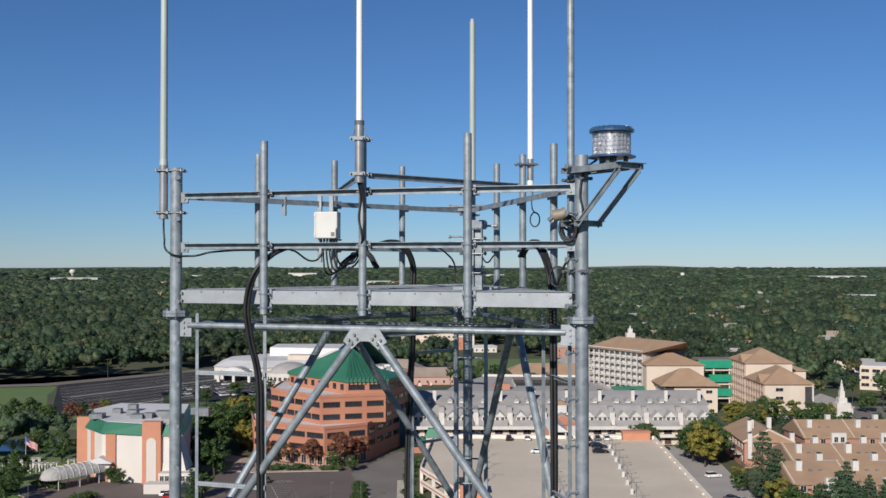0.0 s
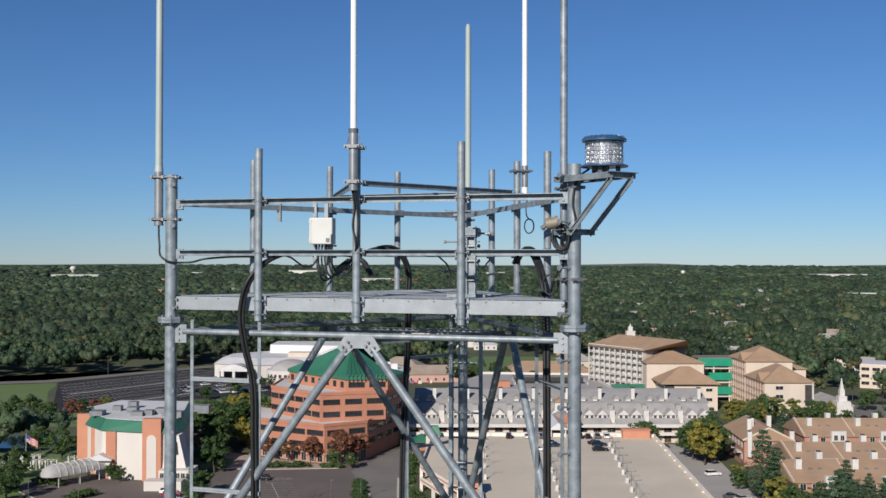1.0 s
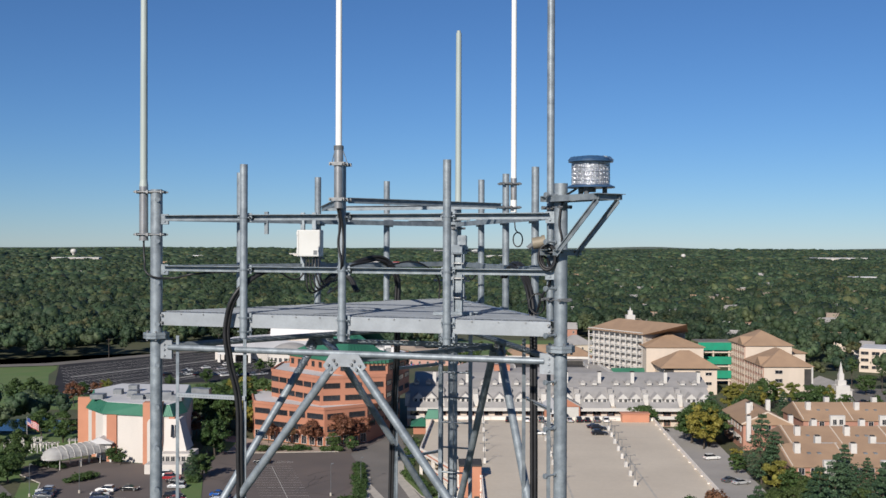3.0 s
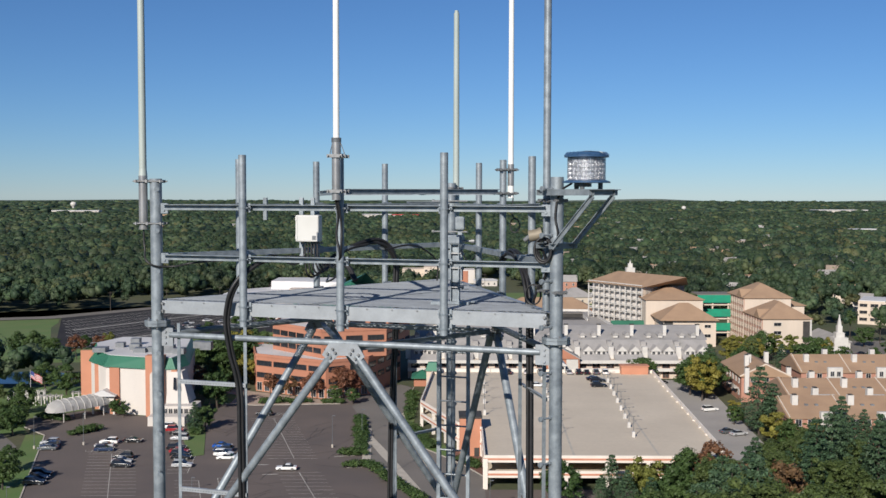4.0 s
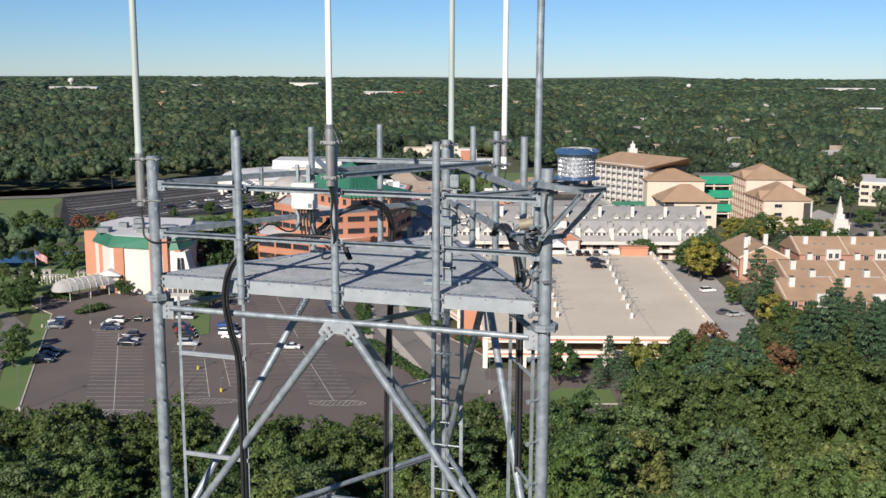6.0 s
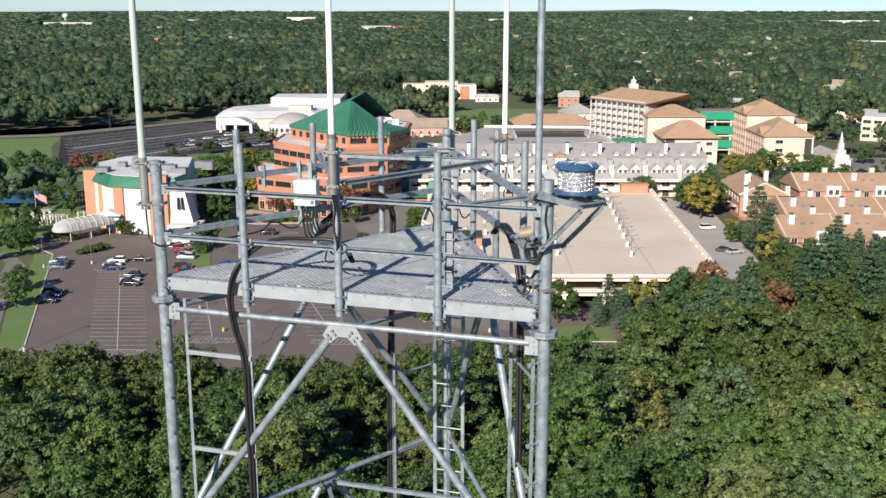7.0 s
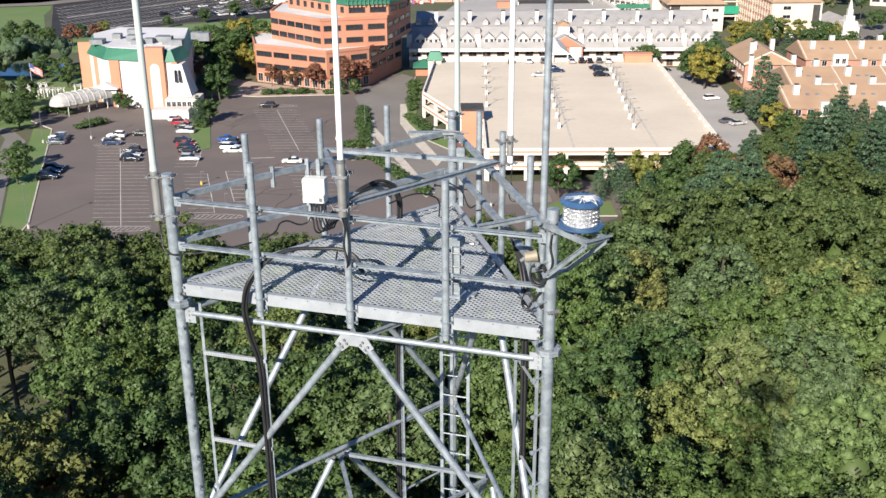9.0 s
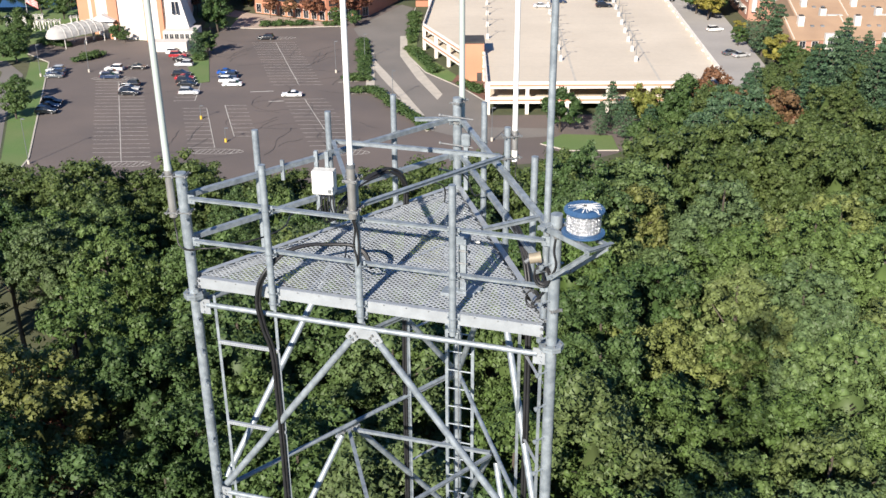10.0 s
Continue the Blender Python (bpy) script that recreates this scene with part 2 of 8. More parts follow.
def build_tower():
    tower = thing("lattice_tower", "galvanized triangular steel lattice tower rising out of woodland", "tower")
    for k, p in enumerate(LEGS):
        bm = bmesh.new()
        cyl(bm, (p.x, p.y, 0), (p.x, p.y, Z0 + 1.425), 0.058, 20)
        leg = part("leg", bm, GALV, tower, round_=True)
        out = (p - CEN).normalized()
        for j, z in enumerate((Z0, Z0 - 6.1, Z0 - 12.2)):
            bm = bmesh.new()
            rot = Matrix.Rotation(math.atan2(out.y, out.x), 3, "Z")
            for s, th in ((0.014, 0.026), (-0.016, 0.028)):
                r = bmesh.ops.create_cone(bm, cap_ends=True, segments=8, radius1=0.125, radius2=0.125, depth=th,
                                          matrix=Matrix.Translation((p.x, p.y, z + s)) @ rot.to_4x4())
            fl = part("flange", bm, GALV, leg)
            bm = bmesh.new()
            for a in range(6):
                q = Vector((p.x + 0.095 * math.cos(a * 1.047), p.y + 0.095 * math.sin(a * 1.047), z))
                cyl(bm, q - Vector((0, 0, 0.05)), q + Vector((0, 0, 0.045)), 0.011, 6)
            part("flange_bolt_ring", bm, ZINC, leg)["kind"] = "stuff"
        # step bolts up the leg
        bm = bmesh.new()
        side = Matrix.Rotation(radians(35 if k == 0 else -35), 3, "Z") @ Vector((0, -1, 0)) if k < 2 else Vector((0, 1, 0))
        cyl(bm, (0, 0, 0), side * 0.17, 0.009, 7)
        cyl(bm, side * 0.165, side * 0.187, 0.024, 10)
        cyl(bm, side * 0.05, side * 0.075, 0.017, 6)
        me = mesh_of("step_bolt", bm, GALV)
        z = Z0 + (1.32 if k < 2 else 1.0)
        while z > Z0 - 9:
            s = part("step_bolt", me, None, leg)
            s.location = (p.x, p.y, z)
            z -= 0.40
    # one face bay, then copies round and down
    bm = bmesh.new()
    cyl(bm, (-1.86, 0, 0), (1.86, 0, 0), 0.03, 14)
    tube_me = mesh_of("horizontal", bm, GALV)
    lug_me = []
    for s in (-1, 1):
        bm = bmesh.new()
        box(bm, (s * 1.885, -0.008, -0.02), (0.13, 0.012, 0.18))
        box(bm, (s * 1.93, 0.004, -0.02), (0.09, 0.012, 0.17))
        for q in (-0.06, 0.0, 0.05):
            cyl(bm, (s * 1.90, -0.03, q - 0.02), (s * 1.90, 0.02, q - 0.02), 0.012, 6)
        lug_me.append(mesh_of("lug_plate", bm, GALV_BRIGHT, False))
    bm = bmesh.new()
    v = [bm.verts.new(q) for q in ((-0.14, -0.035, 0.0), (0.14, -0.035, 0.0), (0.215, -0.035, -0.115), (0.13, -0.035, -0.19), (0.05, -0.035, -0.115),
                                   (-0.05, -0.035, -0.115), (-0.13, -0.035, -0.19), (-0.215, -0.035, -0.115))]
    f = bm.faces.new(v)
    r = bmesh.ops.extrude_face_region(bm, geom=[f])
    bmesh.ops.translate(bm, vec=(0, 0.012, 0), verts=[e for e in r["geom"] if isinstance(e, bmesh.types.BMVert)])
    bmesh.ops.recalc_face_normals(bm, faces=bm.faces)
    gus_me = mesh_of("gusset", bm, GALV_BRIGHT, False)
    bolt_me = []
    for s in (-1, 1):
        for a, b in ((0.10, -0.055), (0.155, -0.10), (0.125, -0.135), (0.075, -0.09)):
            bm = bmesh.new()
            cyl(bm, (s * a, -0.06, b), (s * a, 0.0, b), 0.013, 6)
            bolt_me.append(mesh_of("bolt", bm, ZINC, False))
    diag = []
    for s in (-1, 1):
        bm = bmesh.new()
        cyl(bm, (s * 0.12, 0, -0.11), (s * 1.87, 0, -BAY + 0.13), 0.04, 14)
        diag.append(mesh_of("diagonal", bm, GALV))
    bm = bmesh.new()
    bar(bm, (-0.02, 0.05, -0.04), (-0.98, 1.68, -0.04), 0.05, 0.006)
    bar(bm, (-0.02, 0.05, -0.065), (-0.98, 1.68, -0.065), 0.006, 0.05)
    inner_me = mesh_of("inner_brace", bm, GALV, False)
    for b in range(23):
        z = TUBE_Z - b * BAY
        for fm in FACES:
            m = fm @ Matrix.Translation((0, 0, z))
            hz = part("horizontal", tube_me, None, tower)
            hz.matrix_basis = m
            if b < 4:
                for me in lug_me:
                    part("lug_plate", me, None, hz)
                part("gusset", gus_me, None, hz)
                for me in bolt_me:
                    part("bolt", me, None, hz)
            if z > BAY:
                for me in diag:
                    o = part("diagonal", me, None, tower)
                    o.matrix_basis = m
            o = part("inner_brace", inner_me, None, tower)
            o.matrix_basis = m
    return tower


def build_platform():
    plat = thing("work_platform", "triangular galvanized work platform with expanded metal floor", "platform")
    for fm in FACES:
        bm = bmesh.new()
        box(bm, (0, -0.035, 61.165), (3.84, 0.007, 0.125))
        box(bm, (0, 0.0, 61.226), (3.80, 0.066, 0.006))
        box(bm, (0, 0.0, 61.105), (3.80, 0.066, 0.006))
        bmesh.ops.transform(bm, matrix=fm, verts=bm.verts)
        beam = part("edge_beam", bm, GALV_BRIGHT, plat)
        bm = bmesh.new()
        for s in (-1, 1):
            for q in (-0.035, 0.035):
                cyl(bm, (s * 1.905, -0.065, 61.165 + q), (s * 1.905, -0.04, 61.165 + q), 0.013, 6)
        for i in range(15):
            x = -1.7 + i * 0.243
            cyl(bm, (x, -0.036, 61.214), (x, -0.046, 61.214), 0.008, 6)
        bmesh.ops.transform(bm, matrix=fm, verts=bm.verts)
        part("bolt_row", bm, ZINC, beam)["kind"] = "stuff"
    # bearers under the floor
    for x0, y0, x1, y1 in ((-1.35, 1.0, 1.35, 1.0), (-0.82, 1.95, 0.82, 1.95), (-0.66, 0.02, -0.66, 2.25), (0.66, 0.02, 0.66, 2.25), (0.0, 0.02, 0.0, 3.3)):
        bm = bmesh.new()
        bar(bm, (x0, y0, 61.185), (x1, y1, 61.185), 0.05, 0.006)
        bar(bm, (x0, y0, 61.16), (x1, y1, 61.16), 0.006, 0.05)
        part("bearer", bm, GALV, plat)
    # expanded metal: strands of a diamond mesh, clipped to the triangle
    verts, faces = [], []
    px, py, w = 0.072, 0.031, 0.0052
    def inside(x, y):
        return y > 0.01 and y < 1.7321 * (1.93 - abs(x))
    ny, nx = int(3.45 / py), int(4.0 / px)
    for j in range(ny):
        for i in range(-nx, nx):
            for s in (0, 1):
                x0, y0 = (i + 0.5 * (j % 2)) * px * 1.0, j * py
                x1, y1 = x0 + (px / 2 if s else -px / 2), y0 + py
                if not (inside(x0, y0) and inside(x1, y1)):
                    continue
                w = 0.0085 if x0 - 0.5 * y0 > -0.34 else 0.0052   # two sheets, the second a closer mesh
                k = len(verts)
                t = 0.006
                verts += [(x0, y0 - w, 61.233), (x1, y1 - w, 61.233), (x1, y1 + w, 61.233 + t), (x0, y0 + w, 61.233 + t)]
                faces.append((k, k + 1, k + 2, k + 3))
    me = bpy.data.meshes.new("expanded_metal")
    me.from_pydata(verts, [], faces)
    me.materials.append(GALV_BRIGHT)
    bm = bmesh.new()
    bar(bm, (-0.34, 0.02, 61.242), (0.64, 1.98, 61.242), 0.02, 0.006)
    part("sheet_edge", bm, GALV_BRIGHT, plat)
    g = part("expanded_metal_floor", me, None, plat, "bright diamond-pattern expanded metal")
    g["kind"] = "stuff"
    return plat


def channel(bm, L, z, y0, h=0.052, d=0.042):
    """An angle rail: one leg flat on top, facing out, the other hanging down."""
    box(bm, (0, y0 + d, z), (L, 0.006, h))
    box(bm, (0, y0 + d / 2 - 0.006, z + h / 2), (L, d + 0.02, 0.006))


def build_rails():
    for k, fm in enumerate(FACES):
        rail = thing("guard_rail", "two galvanized strut guard rails between the tower legs", "railing", fm, "guard rails round the platform")
        for n, z in (("top_rail", 62.144), ("mid_rail", 61.654)):
            bm = bmesh.new()
            channel(bm, 3.80, z, -0.052)
            r = part(n, bm, GALV, rail)
            for s in (-1, 1):
                bm = bmesh.new()
                box(bm, (s * 1.915, -0.004, z - 0.01), (0.10, 0.008, 0.10))
                cyl(bm, (s * 1.905, -0.02, z - 0.03), (s * 1.905, 0.0, z - 0.03), 0.012, 6)
                part("end_bracket", bm, GALV, r)


def post_mesh():
    bm = bmesh.new()
    cyl(bm, (0, 0, 61.01), (0, 0, 62.644), 0.0365, 18)
    pipe = mesh_of("pipe", bm, GALV)
    bm = bmesh.new()
    cyl(bm, (0, 0, -0.008), (0, 0, 0.008), 0.042, 14)
    box(bm, (0, 0.042, 0), (0.125, 0.008, 0.085))
    for s in (-1, 1):
        cyl(bm, (s * 0.052, -0.01, 0), (s * 0.052, 0.085, 0), 0.007, 6)
        cyl(bm, (s * 0.052, 0.05, 0), (s * 0.052, 0.064, 0), 0.014, 6)
    return pipe, mesh_of("clamp", bm, GALV, False)


def build_posts():
    pipe, clamp = post_mesh()
    for fm in FACES:
        for x in (-1.0, 0.0, 1.0):
            post = thing("mounting_post", "galvanized vertical pipe clamped to the guard rails", "post",
                         fm @ Matrix.Translation((x, -0.093, 0)), "mounting posts round the platform")
            part("pipe", pipe, None, post)
            for z in (62.144, 61.654, 61.20, 61.07):
                c = part("clamp", clamp, None, post)
                c.location = (0, 0, z)


def clamp_pair(bm, a, b, z, r1, r2):
    """A two-bolt clamp holding two upright pipes together at height z."""
    a, b = Vector((a[0], a[1], z)), Vector((b[0], b[1], z))
    d = (b - a).normalized()
    n = Vector((-d.y, d.x, 0))
    for s in (-1, 1):
        cyl(bm, a - d * (r1 + 0.035) + n * s * (r1 + 0.014), b + d * (r2 + 0.035) + n * s * (r1 + 0.014), 0.008, 6)
        for q, rr in ((a, r1), (b, r2)):
            bar(bm, q + d * s * (rr + 0.008) - n * (r1 + 0.03), q + d * s * (rr + 0.008) + n * (r1 + 0.03), 0.012, 0.03)


def build_antennas():
    # pale grey whip beside the first leg
    a = thing("whip_antenna", "tall pale grey whip antenna in an aluminium sleeve", "antenna", group="whip antennas")
    x, y = -2.125, -0.03
    bm = bmesh.new()
    cyl(bm, (x, y, 61.94), (x, y, 62.455), 0.043, 18)
    cyl(bm, (x, y, 61.925), (x, y, 61.945), 0.046, 18)
    part("sleeve", bm, ALU, a, "bright aluminium sleeve", True)
    bm = bmesh.new()
    cyl(bm, (x, y, 62.455), (x, y, 62.52), 0.043, 18, 0.036)
    cyl(bm, (x, y, 62.50), (x, y, 66.9), 0.036, 18, 0.028)
    part("radome", bm, FIBRE_GREY, a, "pale grey fibreglass tube", True)
    for z in (62.40, 61.985):
        bm = bmesh.new()
        clamp_pair(bm, (x, y), (-2, 0), z, 0.045, 0.058)
        part("clamp", bm, ZINC, a)
    # white whip on the centre post
    a = thing("whip_antenna", "tall white whip antenna on the centre front post", "antenna", group="whip antennas")
    x, y = 0.004, -0.185
    bm = bmesh.new()
    cyl(bm, (x, y, 62.22), (x, y, 62.765), 0.042, 18)
    part("sleeve", bm, ALU, a, "dull aluminium sleeve", True)
    bm = bmesh.new()
    cyl(bm, (x, y, 62.765), (x, y, 66.9), 0.029, 18, 0.024)
    part("radome", bm, FIBRE_WHITE, a, "white fibreglass tube", True)
    bm = bmesh.new()
    cyl(bm, (x, y, 62.745), (x, y, 62.785), 0.0445, 16)
    part("collar", bm, GALV_DARK, a, "black sealing collar", True)
    for z in (62.62, 62.30):
        bm = bmesh.new()
        clamp_pair(bm, (x, y), (0, -0.093), z, 0.043, 0.0365)
        part("clamp", bm, ZINC, a)
    bm = bmesh.new()
    for s in (-1, 1):
        cyl(bm, (x + s * 0.035, y, 62.755), (x + s * 0.075, y + 0.02, 62.63), 0.004, 5)
    part("guy_wire", bm, ZINC, a)
    # grey antenna on the back leg
    a = thing("whip_antenna", "grey fibreglass antenna clamped to the back leg", "antenna", group="whip antennas")
    x, y = 0.03, 3.58
    bm = bmesh.new()
    cyl(bm, (x, y, 62.0), (x, y, 64.55), 0.04, 18, 0.034)
    cyl(bm, (x, y, 64.55), (x, y, 64.58), 0.025, 12)
    part("radome", bm, FIBRE_GREY, a, "weathered grey tube", True)
    for z in (62.36, 62.1):
        bm = bmesh.new()
        clamp_pair(bm, (x, y), (0, 3.464), z, 0.042, 0.058)
        part("clamp", bm, ZINC, a)
    # white whip on the middle post of the right-hand face
    a = thing("whip_antenna", "slim white whip antenna held off the side post", "antenna", group="whip antennas")
    x, y = 1.152, 1.83
    bm = bmesh.new()
    cyl(bm, (x, y, 62.24), (x, y, 62.38), 0.034, 16)
    cyl(bm, (x, y, 62.51), (x, y, 67.0), 0.030, 16, 0.024)
    part("radome", bm, FIBRE_WHITE, a, "white fibreglass tube", True)
    bm = bmesh.new()
    cyl(bm, (x, y, 62.37), (x, y, 62.60), 0.0345, 16)
    part("sleeve", bm, ALU, a, "bright metal sleeve", True)
    for z in (62.29, 62.54):
        bm = bmesh.new()
        clamp_pair(bm, (x, y), (1.0785, 1.777), z, 0.036, 0.0365)
        part("clamp", bm, ZINC, a)
    # bare pipe mast beside the right front leg
    a = thing("pipe_mast", "tall bare galvanized pipe clamped beside a tower leg", "mast")
    x, y = 1.885, 0.12
    bm = bmesh.new()
    cyl(bm, (x, y, 61.24), (x, y, 66.9), 0.033, 18)
    part("pipe", bm, GALV, a, round_=True)
    for z in (62.22, 61.42):
        bm = bmesh.new()
        clamp_pair(bm, (x, y), (2, 0), z, 0.035, 0.058)
        part("clamp", bm, ZINC, a)


def build_beacon():
    d = Vector((0.78, -0.625, 0)).normalized()
    n = Vector((-d.y, d.x, 0))
    P = Vector((2, 0, 0))
    br = thing("beacon_bracket", "galvanized angle-iron bracket bolted to the leg", "bracket")
    zt, zb = 62.29, 61.83
    for s in (-1, 1):
        o = n * s * 0.115
        bm = bmesh.new()
        bar(bm, P + o - d * 0.10 + Vector((0, 0, zt)), P + o + d * 0.60 + Vector((0, 0, zt)), 0.006, 0.05)
        bar(bm, P + o - d * 0.10 + n * s * -0.022 + Vector((0, 0, zt + 0.024)), P + o + d * 0.60 + n * s * -0.022 + Vector((0, 0, zt + 0.024)), 0.045, 0.006)
        part("arm", bm, GALV, br)
        bm = bmesh.new()
        bar(bm, P + o + d * 0.07 + Vector((0, 0, zb)), P + o + d * 0.585 + Vector((0, 0, zt - 0.01)), 0.007, 0.042, up=n)
        bar(bm, P + o + d * 0.07 + Vector((0, 0, zb - 0.02)), P + o + d * 0.585 + Vector((0, 0, zt - 0.03)), 0.042, 0.007, up=n)
        part("brace", bm, GALV, br)
    for q, z in ((0.58, zt), (-0.085, zt), (0.085, zb), (-0.085, zb)):
        bm = bmesh.new()
        c = P + d * q + Vector((0, 0, z))
        bar(bm, c - n * 0.16, c + n * 0.16, 0.006, 0.05)
        bar(bm, c - n * 0.16 + Vector((0, 0, 0.022)) + d * 0.02, c + n * 0.16 + Vector((0, 0, 0.022)) + d * 0.02, 0.045, 0.006)
        part("crossbar", bm, GALV, br)
    bm = bmesh.new()
    for z in (zt, zb):
        for s in (-1, 1):
            q = P + n * s * 0.075 + Vector((0, 0, z))
            cyl(bm, q - d * 0.13, q + d * 0.12, 0.008, 6)
            cyl(bm, q - d * 0.115, q - d * 0.09, 0.017, 6)
    part("bolts", bm, ZINC, br)
    # the lamp
    c = P + d * 0.375
    b = thing("obstruction_beacon", "LED aircraft warning beacon with blue cap streaked white by birds", "beacon", Matrix.Translation((c.x, c.y, 0)))
    zb = 62.372
    bm = bmesh.new()
    cyl(bm, (0, 0, zb - 0.002), (0, 0, zb + 0.009), 0.20, 40)
    cyl(bm, (0, 0, zb + 0.009), (0, 0, zb + 0.020), 0.198, 40, 0.168)
    base = part("base_plate", bm, BLUE_CAP, b, "blue painted round base plate", True)
    bm = bmesh.new()
    for a in range(3):
        q = Vector((0.12 * math.cos(a * 2.09 + 0.4), 0.12 * math.sin(a * 2.09 + 0.4), 0))
        cyl(bm, q + Vector((0, 0, zb - 0.055)), q + Vector((0, 0, zb)), 0.02, 8)
    box(bm, (-0.03, 0.0, zb - 0.02), (0.13, 0.11, 0.03))
    part("foot", bm, GALV_DARK, base)
    # LED modules round the core
    bm = bmesh.new()
    cyl(bm, (0, 0, zb + 0.018), (0, 0, zb + 0.212), 0.137, 24)
    core = part("core", bm, SILVERED, b, "polished reflector core")
    for row in range(5):
        bm = bmesh.new()
        z = zb + 0.042 + row * 0.036
        for k in range(24):   # square cells with a small bright cup in each
            a = radians(15 * k)
            rz = Matrix.Rotation(a, 3, "Z")
            o = Vector((math.cos(a), math.sin(a), 0))
            t_ = Vector((-o.y, o.x, 0))
            for dz, w, h in ((0.015, 0.030, 0.004), (-0.015, 0.030, 0.004)):
                box(bm, o * 0.141 + Vector((0, 0, z + dz)), (0.010, w, h), rz)
            if k % 2:
                box(bm, o * 0.141 + t_ * 0.018 + Vector((0, 0, z)), (0.012, 0.004, 0.034), rz)
            bmesh.ops.create_cone(bm, cap_ends=True, segments=8, radius1=0.012, radius2=0.006, depth=0.010,
                                  matrix=Matrix.Translation(o * 0.141 + Vector((0, 0, z))) @ o.to_track_quat("Z", "Y").to_matrix().to_4x4())
        part("led_row", bm, REFLECTOR, core)
    bm = bmesh.new()
    cyl(bm, (0, 0, zb + 0.022), (0, 0, zb + 0.212), 0.160, 48, caps=False)
    ln = part("lens", bm, GLASS, b, "clear glass cylinder", True)
    ln.visible_shadow = False
    bm = bmesh.new()
    cyl(bm, (0, 0, zb + 0.212), (0, 0, zb + 0.228), 0.186, 48)
    cyl(bm, (0, 0, zb + 0.228), (0, 0, zb + 0.252), 0.186, 48, 0.160)
    cyl(bm, (0, 0, zb + 0.252), (0, 0, zb + 0.262), 0.160, 48, 0.03)
    for k in range(24):
        a = radians(15 * k)
        bar(bm, (0.187 * math.cos(a), 0.187 * math.sin(a), zb + 0.226), (0.163 * math.cos(a), 0.163 * math.sin(a), zb + 0.252), 0.012, 0.008)
    cap = part("cap", bm, BLUE_CAP, b, "blue cap with white droppings", True)
    rnd = random.Random(5)
    bm = bmesh.new()
    for k in range(52):
        a, L = rnd.uniform(-2.9, 0.9), rnd.uniform(0.05, 0.165)
        p0 = Vector((rnd.gauss(0.03, 0.02), rnd.gauss(0.0, 0.02), 0))
        o = Vector((math.cos(a), math.sin(a), 0))
        n_ = 6
        row = []
        for i in range(n_ + 1):
            q = p0 + o * L * i / n_
            r = min(q.length, 0.181)
            z = zb + 0.264 - 0.010 * max(0, (r - 0.03) / 0.13) if r < 0.16 else zb + 0.256 - 0.024 * (r - 0.16) / 0.026
            w = rnd.uniform(0.003, 0.007) * (1.2 - 0.5 * i / n_)
            s = Vector((-o.y, o.x, 0)) * w
            row.append((bm.verts.new((q.x + s.x, q.y + s.y, z + 0.002)), bm.verts.new((q.x - s.x, q.y - s.y, z + 0.002))))
        for u, w_ in zip(row, row[1:]):
            bm.faces.new((u[0], u[1], w_[1], w_[0]))
    part("droppings", bm, DROPPING, cap, "dried white bird droppings")["kind"] = "stuff"


def build_box():
    m = Matrix.Translation((-1.03, 1.44, 0)) @ Matrix.Rotation(radians(8), 4, "Z")
    b = thing("equipment_box", "white metal equipment box on two strut uprights", "equipment box", m)
    bm = bmesh.new()
    box(bm, (0.01, 0, 61.905), (0.262, 0.15, 0.29))
    bmesh.ops.bevel(bm, geom=bm.edges[:], offset=0.012, segments=2, affect="EDGES", profile=0.5)
    body = part("body", bm, BOXWHITE, b)
    bm = bmesh.new()
    box(bm, (-0.10, -0.078, 61.905), (0.006, 0.005, 0.27))
    for z in (62.01, 61.81):
        box(bm, (-0.108, -0.078, z), (0.02, 0.008, 0.04))
    part("hinge", bm, BOXWHITE, body)
    bm = bmesh.new()
    box(bm, (0.09, -0.077, 61.805), (0.04, 0.003, 0.045))
    part("rating_plate", bm, GALV_DARK, body, "small grey rating plate")
    bm = bmesh.new()
    for k in range(5):
        cyl(bm, (-0.06 + k * 0.035, 0, 61.765), (-0.06 + k * 0.035, 0, 61.73), 0.013, 8)
    part("gland", bm, GALV_DARK, body)
    bm = bmesh.new()
    box(bm, (0.1, 0.02, 61.745), (0.12, 0.03, 0.02))
    part("bracket", bm, GALV_DARK, b)
    for x, z0, z1 in ((-0.10, 61.50, 62.24), (0.03, 61.62, 62.24)):
        bm = bmesh.new()
        box(bm, (x, 0.095, (z0 + z1) / 2), (0.042, 0.042, z1 - z0))
        part("strut", bm, GALV, b)


